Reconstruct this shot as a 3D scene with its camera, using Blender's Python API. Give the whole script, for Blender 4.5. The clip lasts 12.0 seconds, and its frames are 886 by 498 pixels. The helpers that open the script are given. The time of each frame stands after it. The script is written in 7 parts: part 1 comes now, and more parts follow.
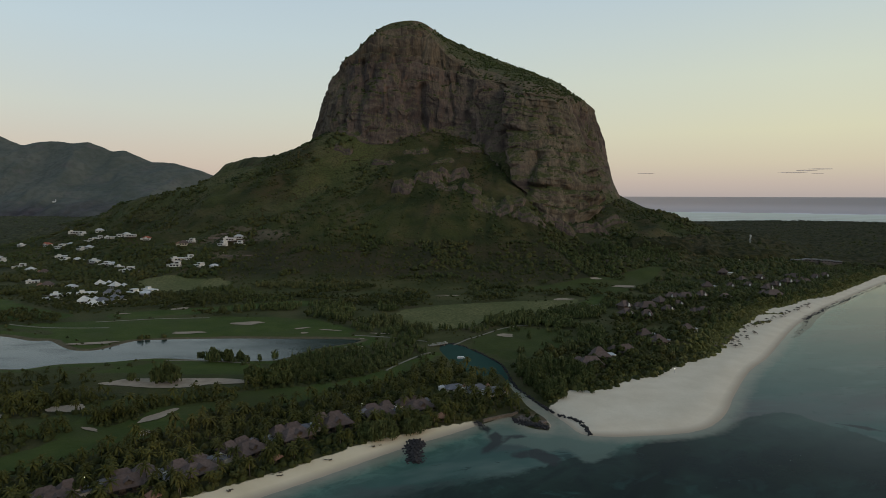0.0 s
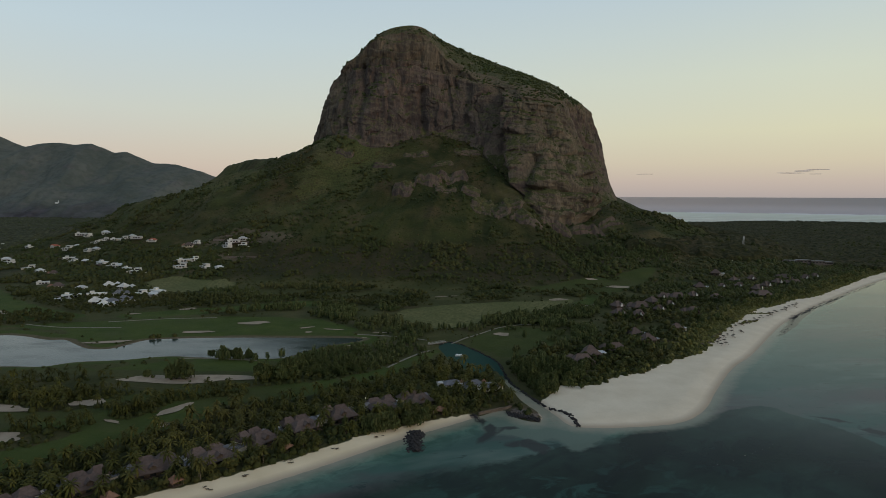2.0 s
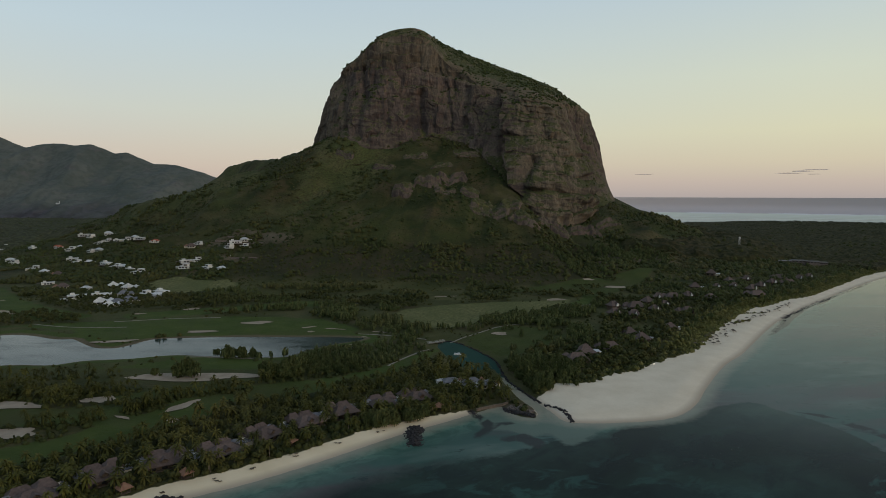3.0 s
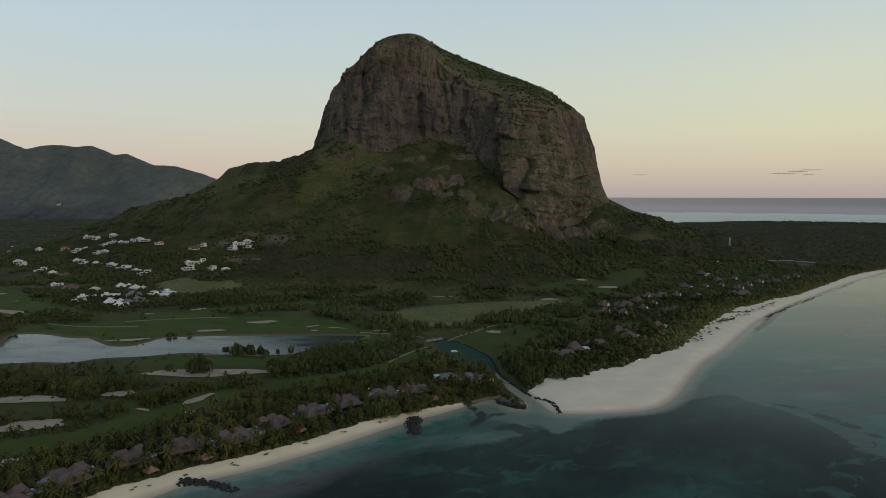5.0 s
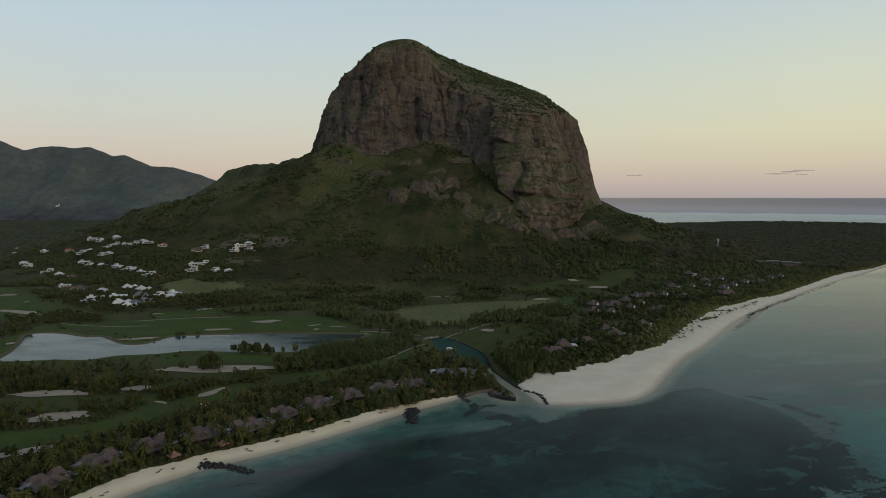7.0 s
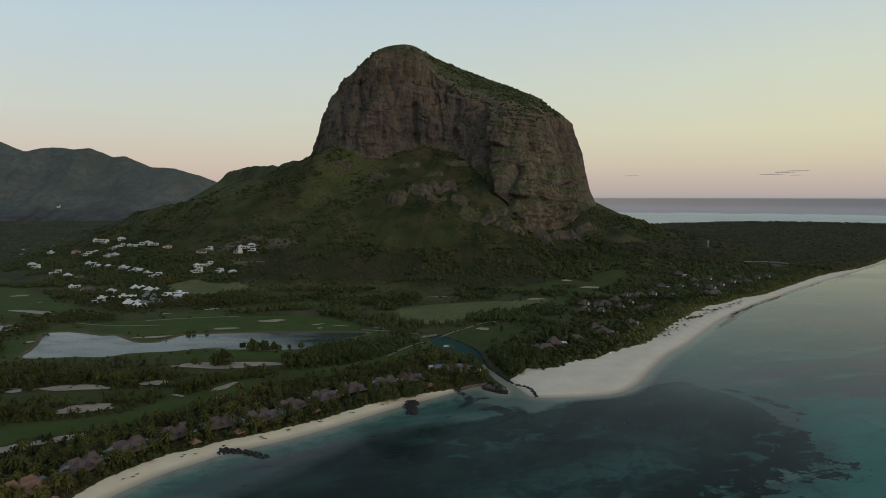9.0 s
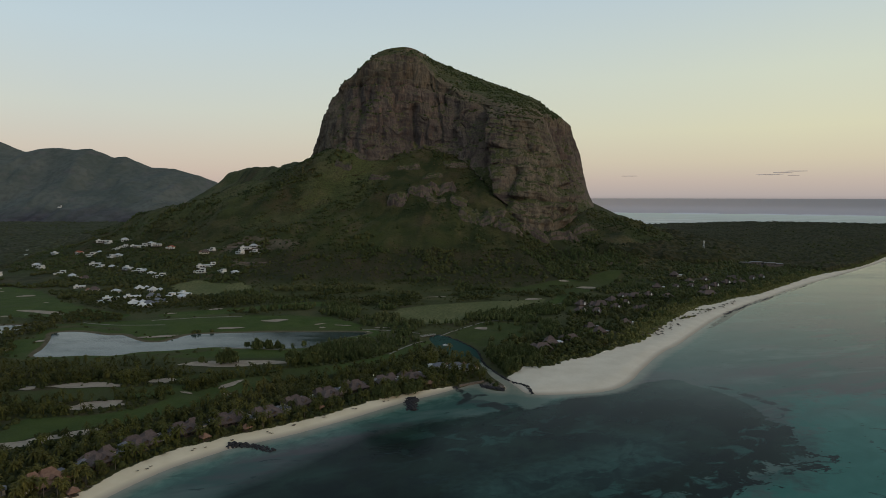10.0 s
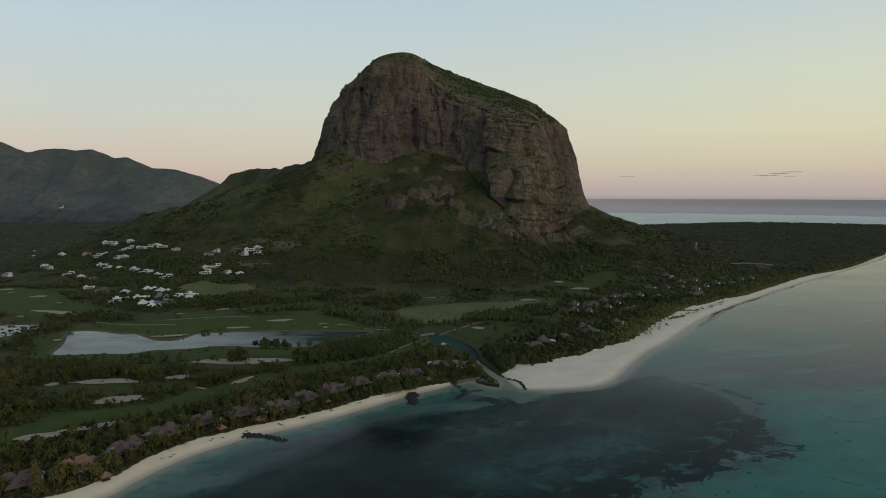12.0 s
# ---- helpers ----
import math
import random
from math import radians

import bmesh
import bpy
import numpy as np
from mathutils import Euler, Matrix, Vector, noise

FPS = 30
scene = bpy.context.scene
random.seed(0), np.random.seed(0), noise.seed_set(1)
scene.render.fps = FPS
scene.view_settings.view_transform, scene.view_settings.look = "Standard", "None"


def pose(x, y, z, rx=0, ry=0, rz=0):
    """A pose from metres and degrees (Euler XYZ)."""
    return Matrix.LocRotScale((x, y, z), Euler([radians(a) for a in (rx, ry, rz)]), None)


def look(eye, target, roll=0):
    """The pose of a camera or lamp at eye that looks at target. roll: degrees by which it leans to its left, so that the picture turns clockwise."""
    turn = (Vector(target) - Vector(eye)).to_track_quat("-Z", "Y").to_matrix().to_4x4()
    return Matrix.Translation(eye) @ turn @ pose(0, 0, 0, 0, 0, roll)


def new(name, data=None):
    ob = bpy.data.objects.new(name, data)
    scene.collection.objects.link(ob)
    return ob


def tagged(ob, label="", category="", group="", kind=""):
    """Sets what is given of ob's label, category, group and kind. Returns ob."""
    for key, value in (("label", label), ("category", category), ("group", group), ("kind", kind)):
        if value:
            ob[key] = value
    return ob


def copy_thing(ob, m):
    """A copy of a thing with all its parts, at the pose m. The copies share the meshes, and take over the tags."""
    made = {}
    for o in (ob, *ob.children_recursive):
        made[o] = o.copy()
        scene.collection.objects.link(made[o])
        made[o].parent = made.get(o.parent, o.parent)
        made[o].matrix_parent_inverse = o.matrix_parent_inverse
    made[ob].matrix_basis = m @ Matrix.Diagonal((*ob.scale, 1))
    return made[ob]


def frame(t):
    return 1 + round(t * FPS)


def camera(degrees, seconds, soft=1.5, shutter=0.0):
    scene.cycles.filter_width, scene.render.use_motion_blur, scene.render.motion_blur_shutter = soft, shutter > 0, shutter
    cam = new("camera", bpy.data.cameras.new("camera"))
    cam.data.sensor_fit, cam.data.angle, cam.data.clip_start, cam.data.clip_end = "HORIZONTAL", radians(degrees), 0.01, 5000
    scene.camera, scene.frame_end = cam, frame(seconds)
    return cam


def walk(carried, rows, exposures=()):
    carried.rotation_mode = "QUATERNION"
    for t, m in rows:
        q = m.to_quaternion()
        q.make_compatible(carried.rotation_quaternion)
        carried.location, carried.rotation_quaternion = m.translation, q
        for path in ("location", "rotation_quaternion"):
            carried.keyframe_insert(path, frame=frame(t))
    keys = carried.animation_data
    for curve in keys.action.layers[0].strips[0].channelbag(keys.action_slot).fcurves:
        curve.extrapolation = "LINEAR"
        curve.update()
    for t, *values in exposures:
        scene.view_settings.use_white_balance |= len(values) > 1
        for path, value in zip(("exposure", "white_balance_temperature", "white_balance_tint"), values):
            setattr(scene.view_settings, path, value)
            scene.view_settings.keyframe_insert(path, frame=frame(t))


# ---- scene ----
# ---- the camera and its flight: seconds, place in metres, pitch, roll, yaw in degrees ----
cam = camera(72.63, 12.0, soft=0.85)
PATH = [
    (0, -0.79, 0.60, 134.03, -4.855, -0.279, 0.794),
    (0.5, -0.40, -5.19, 135.15, -4.853, -0.271, 0.823),
    (1, -0.01, -11.19, 136.29, -4.852, -0.260, 0.830),
    (1.5, 0.37, -17.42, 137.46, -4.852, -0.248, 0.819),
    (2, 0.75, -23.89, 138.66, -4.852, -0.234, 0.798),
    (2.5, 1.12, -30.58, 139.89, -4.854, -0.218, 0.776),
    (3, 1.48, -37.51, 141.15, -4.855, -0.201, 0.752),
    (5, 2.82, -67.40, 146.50, -4.870, -0.128, 0.581),
    (5.5, 3.13, -75.37, 147.92, -4.876, -0.110, 0.502),
    (6, 3.42, -83.50, 149.38, -4.882, -0.093, 0.379),
    (6.5, 3.69, -91.78, 150.87, -4.889, -0.077, 0.286),
    (7, 3.95, -100.18, 152.40, -4.896, -0.063, 0.258),
    (9, 4.78, -134.52, 158.89, -4.934, -0.027, 0.060),
    (9.5, 4.94, -143.14, 160.61, -4.945, -0.025, 0.027),
    (10, 5.07, -151.69, 162.38, -4.957, -0.027, 0.000),
    (10.5, 5.18, -160.15, 164.19, -4.969, -0.033, -0.034),
    (11, 5.26, -168.47, 166.04, -4.982, -0.042, -0.071),
    (11.5, 5.31, -176.60, 167.93, -4.996, -0.056, -0.093),
    (12, 5.34, -184.50, 169.87, -5.011, -0.075, -0.104),
]
walk(cam, [(t, pose(x, y, z, 90 + pitch, roll, yaw)) for t, x, y, z, pitch, roll, yaw in PATH])

# ---- sky after sunset, and the last soft light ----
world = bpy.data.worlds.new("dusk_sky")
scene.world = world
world.use_nodes = True
wt = world.node_tree
wt.nodes.clear()


def wnode(kind, **sets):
    n = wt.nodes.new(kind)
    for key, value in sets.items():
        n.inputs[key].default_value = value
    return n


def ramp_fill(ramp, stops):
    els = ramp.color_ramp.elements
    while len(els) < len(stops):
        els.new(0.5)
    for el, (p, col) in zip(els, stops):
        el.position, el.color = p, (*col, 1)


w_out = wnode("ShaderNodeOutputWorld")
w_bg = wnode("ShaderNodeBackground", Strength=1.0)
w_co = wnode("ShaderNodeTexCoord")
w_sep = wnode("ShaderNodeSeparateXYZ")
wt.links.new(w_co.outputs["Generated"], w_sep.inputs[0])
w_el = wnode("ShaderNodeMapRange", **{"From Min": -0.1, "From Max": 0.9})
wt.links.new(w_sep.outputs["Z"], w_el.inputs["Value"])
# elevation ramps towards the afterglow (one side) and away from it: sine of elevation -0.1 .. 0.9
w_warm = wnode("ShaderNodeValToRGB")
ramp_fill(w_warm, [(0.0975, (0.318, 0.294, 0.305)), (0.1000, (0.385, 0.350, 0.355)), (0.125, (0.450, 0.393, 0.374)), (0.155, (0.530, 0.474, 0.382)),
                   (0.20, (0.586, 0.561, 0.412)), (0.28, (0.564, 0.590, 0.482)), (0.40, (0.460, 0.545, 0.580)),
                   (0.53, (0.383, 0.480, 0.566)), (1.0, (0.21, 0.285, 0.36))])
w_cool = wnode("ShaderNodeValToRGB")
ramp_fill(w_cool, [(0.0975, (0.314, 0.292, 0.305)), (0.1000, (0.375, 0.345, 0.355)), (0.13, (0.438, 0.364, 0.372)), (0.175, (0.460, 0.409, 0.400)),
                   (0.23, (0.468, 0.475, 0.452)), (0.34, (0.433, 0.510, 0.555)),
                   (0.50, (0.368, 0.462, 0.552)), (1.0, (0.21, 0.285, 0.36))])
wt.links.new(w_el.outputs[0], w_warm.inputs[0])
wt.links.new(w_el.outputs[0], w_cool.inputs[0])
w_az = wnode("ShaderNodeMapRange", **{"From Min": -0.5, "From Max": 0.5})
wt.links.new(w_sep.outputs["X"], w_az.inputs["Value"])
w_mix = wt.nodes.new("ShaderNodeMix")
w_mix.data_type = "RGBA"
wt.links.new(w_az.outputs[0], w_mix.inputs[0])
wt.links.new(w_cool.outputs[0], w_mix.inputs[6])
wt.links.new(w_warm.outputs[0], w_mix.inputs[7])
w_sky = wnode("ShaderNodeTexSky")
w_sky.sky_type = "NISHITA"
w_sky.sun_disc = False
w_sky.sun_elevation, w_sky.sun_rotation = radians(4), radians(120)
w_add = wt.nodes.new("ShaderNodeMix")
w_add.data_type, w_add.blend_type = "RGBA", "ADD"
w_add.inputs[0].default_value = 0.05
wt.links.new(w_mix.outputs[2], w_add.inputs[6])
wt.links.new(w_sky.outputs[0], w_add.inputs[7])
wt.links.new(w_add.outputs[2], w_bg.inputs[0])
wt.links.new(w_bg.outputs[0], w_out.inputs[0])

sun = new("sun", bpy.data.lights.new("sun", "SUN"))
sun.data.energy, sun.data.angle, sun.data.color = 0.75, radians(16), (1.0, 0.84, 0.70)
sun.matrix_world = look((1120, -850, 540), (0, 0, 0))

# ---- plain numeric helpers ----
rng = np.random.default_rng(7)


def lattice(ix, iy, iz, seed):
    h = (ix * 374761393 + iy * 668265263 + iz * 2147483647 + seed * 1274126177) & 0xFFFFFFFF
    h = ((h ^ (h >> 13)) * 1274126177) & 0xFFFFFFFF
    h = ((h ^ (h >> 16)) * 2246822519) & 0xFFFFFFFF
    return ((h >> 8) & 0xFFFF) / 65535.0


def vnoise(x, y, z=0.0, seed=0):
    """Smooth lattice noise, -1 to 1, on arrays."""
    x, y, z = np.broadcast_arrays(np.asarray(x, float), np.asarray(y, float), np.asarray(z, float))
    fx, fy, fz = np.floor(x), np.floor(y), np.floor(z)
    ix, iy, iz = fx.astype(np.int64), fy.astype(np.int64), fz.astype(np.int64)
    tx, ty, tz = x - fx, y - fy, z - fz
    tx, ty, tz = (t * t * (3 - 2 * t) for t in (tx, ty, tz))
    out = 0.0
    for a in (0, 1):
        for b in (0, 1):
            for c in (0, 1):
                w = (tx if a else 1 - tx) * (ty if b else 1 - ty) * (tz if c else 1 - tz)
                out = out + w * lattice(ix + a, iy + b, iz + c, seed)
    return out * 2 - 1


def fbm(x, y, z=0.0, octaves=4, seed=0, gain=0.5):
    total, amp, k = 0.0, 1.0, 1.0
    for i in range(octaves):
        total = total + amp * vnoise(np.asarray(x) * k, np.asarray(y) * k, np.asarray(z) * k, seed + i)
        amp, k = amp * gain, k * 2.03
    return total


def smooth(a, b, v):
    t = np.clip((v - a) / (b - a), 0, 1)
    return t * t * (3 - 2 * t)


def curve_through(points, per=8, closed=False):
    """A rounded line through a few plan points."""
    p = np.array(points, float)
    n = len(p)
    out = []
    for i in range(n if closed else n - 1):
        if closed:
            a, b, c, d = p[(i - 1) % n], p[i], p[(i + 1) % n], p[(i + 2) % n]
        else:
            a, b, c, d = p[max(i - 1, 0)], p[i], p[i + 1], p[min(i + 2, n - 1)]
        for t in np.arange(per) / per:
            out.append(0.5 * (2 * b + (c - a) * t + (2 * a - 5 * b + 4 * c - d) * t * t + (3 * b - a - 3 * c + d) * t ** 3))
    if not closed:
        out.append(p[-1])
    return np.array(out)


def signed(x, y, poly):
    """Distance to a closed plan outline, negative inside."""
    x, y = np.asarray(x, float).ravel(), np.asarray(y, float).ravel()
    best = np.full(x.shape, 1e18)
    inside = np.zeros(x.shape, bool)
    for (x0, y0), (x1, y1) in zip(poly, np.roll(poly, -1, 0)):
        dx, dy = x1 - x0, y1 - y0
        t = np.clip(((x - x0) * dx + (y - y0) * dy) / (dx * dx + dy * dy + 1e-12), 0, 1)
        best = np.minimum(best, (x - x0 - t * dx) ** 2 + (y - y0 - t * dy) ** 2)
        if y0 != y1:
            inside ^= ((y0 > y) != (y1 > y)) & (x < dx * (y - y0) / dy + x0)
    d = np.sqrt(best)
    return np.where(inside, -d, d)


def mesh_from(name, verts, faces, mat=None, smooth_shade=False):
    """A mesh from arrays of corners and of equal-sized faces."""
    verts, faces = np.asarray(verts, np.float32), np.asarray(faces, np.int32)
    me = bpy.data.meshes.new(name)
    me.vertices.add(len(verts))
    me.vertices.foreach_set("co", verts.ravel())
    k = faces.shape[1]
    me.loops.add(faces.size)
    me.loops.foreach_set("vertex_index", faces.ravel())
    me.polygons.add(len(faces))
    me.polygons.foreach_set("loop_start", np.arange(len(faces), dtype=np.int32) * k)
    me.polygons.foreach_set("use_smooth", np.full(len(faces), smooth_shade))
    me.update(calc_edges=True)
    if mat:
        me.materials.append(mat)
    return me


def field(me, name, values):
    at = me.attributes.new(name, "FLOAT", "POINT")
    at.data.foreach_set("value", np.asarray(values, np.float32))


def grid_faces(rows, cols, wrap=False):
    i = np.arange(rows - 1)[:, None] * cols
    j = np.arange(cols if wrap else cols - 1)[None, :]
    j2 = (j + 1) % cols
    return np.stack([i + j, i + j2, i + cols + j2, i + cols + j], -1).reshape(-1, 4)


# ---- materials ----
class Mat:
    """A small builder of node materials."""

    def __init__(self, name, rough=0.8, spec=0.3):
        self.m = bpy.data.materials.new(name)
        self.m.use_nodes = True
        self.t = self.m.node_tree
        self.b = self.t.nodes["Principled BSDF"]
        self.b.inputs["Roughness"].default_value = rough
        self.b.inputs["Specular IOR Level"].default_value = spec
        self.co = None

    def put(self, sock, v):
        if isinstance(v, bpy.types.NodeSocket):
            self.t.links.new(v, sock)
        elif isinstance(v, tuple) and len(v) == 3 and sock.type == "RGBA":
            sock.default_value = (*v, 1)
        else:
            sock.default_value = v

    def pos(self, scale=(1, 1, 1), turn=0.0):
        if not self.co:
            self.co = self.t.nodes.new("ShaderNodeNewGeometry").outputs["Position"]
        m = self.t.nodes.new("ShaderNodeMapping")
        m.vector_type = "TEXTURE"
        m.inputs["Scale"].default_value = tuple(1 / s for s in scale)
        m.inputs["Rotation"].default_value = (0, 0, radians(turn))
        self.t.links.new(self.co, m.inputs[0])
        return m.outputs[0]

    def noise(self, scale, detail=4, stretch=(1, 1, 1), rough=0.55, out=0, distort=0.0, turn=0.0):
        n = self.t.nodes.new("ShaderNodeTexNoise")
        n.inputs["Scale"].default_value, n.inputs["Detail"].default_value = scale, detail
        n.inputs["Roughness"].default_value, n.inputs["Distortion"].default_value = rough, distort
        self.t.links.new(self.pos(stretch, turn), n.inputs["Vector"])
        return n.outputs[out]

    def attr(self, name):
        n = self.t.nodes.new("ShaderNodeAttribute")
        n.attribute_name = name
        return n.outputs["Fac"]

    def math(self, op, a, b=0.0):
        n = self.t.nodes.new("ShaderNodeMath")
        n.operation = op
        self.put(n.inputs[0], a)
        self.put(n.inputs[1], b)
        return n.outputs[0]

    def rng(self, v, a, b, c=0.0, d=1.0):
        n = self.t.nodes.new("ShaderNodeMapRange")
        self.put(n.inputs["Value"], v)
        for key, val in (("From Min", a), ("From Max", b), ("To Min", c), ("To Max", d)):
            n.inputs[key].default_value = val
        return n.outputs[0]

    def mix(self, f, a, b, blend="MIX"):
        n = self.t.nodes.new("ShaderNodeMix")
        n.data_type, n.blend_type = "RGBA", blend
        self.put(n.inputs[0], f)
        self.put(n.inputs[6], a)
        self.put(n.inputs[7], b)
        return n.outputs[2]

    def ramp(self, v, stops):
        n = self.t.nodes.new("ShaderNodeValToRGB")
        ramp_fill(n, stops)
        self.put(n.inputs[0], v)
        return n.outputs[0]

    def random(self, island=False):
        if island:
            return self.t.nodes.new("ShaderNodeNewGeometry").outputs["Random Per Island"]
        return self.t.nodes.new("ShaderNodeObjectInfo").outputs["Random"]

    def up(self):
        g, s = self.t.nodes.new("ShaderNodeNewGeometry"), self.t.nodes.new("ShaderNodeSeparateXYZ")
        self.t.links.new(g.outputs["Normal"], s.inputs[0])
        return s.outputs["Z"]

    def bump(self, h, strength=0.5, distance=0.1):
        n = self.t.nodes.new("ShaderNodeBump")
        n.inputs["Strength"].default_value, n.inputs["Distance"].default_value = strength, distance
        self.t.links.new(h, n.inputs["Height"])
        self.t.links.new(n.outputs[0], self.b.inputs["Normal"])

    def done(self, colour, rough=None):
        self.put(self.b.inputs["Base Color"], colour)
        if rough is not None:
            self.put(self.b.inputs["Roughness"], rough)
        return self.m


def mat_ground():
    k = Mat("land", 0.95, 0.1)
    big, mid, fine = k.noise(0.006, 5), k.noise(0.05, 4), k.noise(0.6, 3)
    tuft, spot = k.noise(0.28, 5, rough=0.65), k.noise(0.02, 5, rough=0.6)
    soil = k.mix(k.rng(k.noise(0.022, 6, rough=0.6), 0.40, 0.60), (0.020, 0.026, 0.009), (0.056, 0.052, 0.020))
    soil = k.mix(k.rng(spot, 0.50, 0.62, 0, 0.7), soil, (0.068, 0.049, 0.028))
    soil = k.mix(k.rng(big, 0.50, 0.64, 0, 0.6), soil, (0.042, 0.055, 0.017))
    soil = k.mix(k.rng(tuft, 0.36, 0.58, 0.6, 0), soil, (0.022, 0.028, 0.011))
    turf = k.mix(k.rng(mid, 0.35, 0.7), (0.036, 0.056, 0.012), (0.057, 0.076, 0.018))
    turf = k.mix(k.rng(k.noise(0.02, 3), 0.5, 0.7), turf, (0.050, 0.062, 0.020))
    turf = k.mix(k.attr("mown"), k.mix(k.rng(spot, 0.36, 0.62), (0.029, 0.034, 0.012), (0.045, 0.043, 0.018)), turf)
    turf = k.mix(k.attr("dry"), turf, k.mix(k.rng(tuft, 0.36, 0.62), (0.062, 0.072, 0.027), k.mix(k.rng(spot, 0.4, 0.62), (0.098, 0.104, 0.042), (0.142, 0.132, 0.060))))
    soil = k.mix(k.rng(k.attr("rough"), 0, 1, 0, 0.7), soil, k.mix(k.rng(spot, 0.35, 0.65), (0.042, 0.048, 0.017), (0.074, 0.074, 0.029)))
    hill = k.noise(0.0085, 5, rough=0.6)
    soil = k.mix(k.rng(k.noise(0.013, 5, rough=0.6), 0.56, 0.70, 0, 0.7), soil, (0.088, 0.069, 0.038))
    soil = k.mix(k.rng(hill, 0.54, 0.64, 0, 0.6), soil, (0.030, 0.038, 0.014))
    soil = k.mix(k.math("MULTIPLY", k.attr("hill_grass"), k.rng(tuft, 0.36, 0.60)), soil, k.mix(k.rng(spot, 0.36, 0.62), (0.074, 0.088, 0.030), (0.116, 0.112, 0.044)))
    soil = k.mix(k.rng(k.math("ADD", k.attr("bare"), k.rng(mid, 0.2, 0.8, -16, 16)), 3, -3, 0, 0.7), soil, k.mix(k.rng(mid, 0.3, 0.7), (0.085, 0.064, 0.044), (0.150, 0.118, 0.088)))
    soil = k.mix(k.rng(k.attr("heath"), 0, 1, 0, 0.8), soil, k.mix(k.rng(spot, 0.4, 0.6), (0.022, 0.024, 0.011), k.mix(k.rng(tuft, 0.4, 0.6), (0.030, 0.026, 0.014), (0.046, 0.036, 0.021))))
    edge = k.math("ADD", k.attr("fairway"), k.math("ADD", k.rng(mid, 0, 1, -10, 10), k.rng(tuft, 0, 1, -4, 4)))
    col = k.mix(k.rng(edge, -0.8, 0.8), turf, soil)
    bank = k.math("ADD", k.attr("bank"), k.math("ADD", k.rng(mid, 0.2, 0.8, -2.2, 2.2), k.rng(tuft, 0.2, 0.8, -1, 1)))
    col = k.mix(k.rng(bank, 3.6, 1.8, 0, 0.85), col, k.mix(k.rng(tuft, 0.35, 0.65), (0.078, 0.060, 0.040), (0.124, 0.098, 0.068)))
    sand = k.mix(k.rng(mid, 0.3, 0.7), (0.52, 0.445, 0.345), (0.60, 0.525, 0.42))
    sand = k.mix(k.rng(fine, 0.5, 0.8, 0, 0.35), sand, (0.44, 0.385, 0.305))
    sand = k.mix(k.attr("west_sand"), sand, k.mix(k.rng(mid, 0.3, 0.7), (0.54, 0.445, 0.305), (0.63, 0.53, 0.38)))
    wet = k.rng(k.attr("shore"), 0.5, 6.5)
    sand = k.mix(wet, (0.34, 0.280, 0.215), sand)
    line = k.math("ADD", k.attr("beach"), k.rng(k.noise(0.15, 3), 0, 1, -3.5, 3.5))
    wrack = k.math("ADD", k.attr("wrack"), k.rng(k.noise(0.09, 5, rough=0.65), 0.2, 0.8, -5, 5))
    sand = k.mix(k.rng(wrack, 1.0, -1.0, 0, 0.8), sand, (0.062, 0.050, 0.044))
    col = k.mix(k.rng(line, -0.5, 0.5), sand, col)
    lumps = k.math("ADD", k.noise(0.35, 5, rough=0.65), k.math("MULTIPLY", k.noise(0.07, 6, rough=0.65), k.rng(k.attr("hillside"), 0, 1, 0, 3.0)))
    lumps = k.math("MULTIPLY", lumps, k.rng(line, -0.5, 4, 0.08, 1))
    k.bump(lumps, 0.8, 1.2)
    return k.done(col)


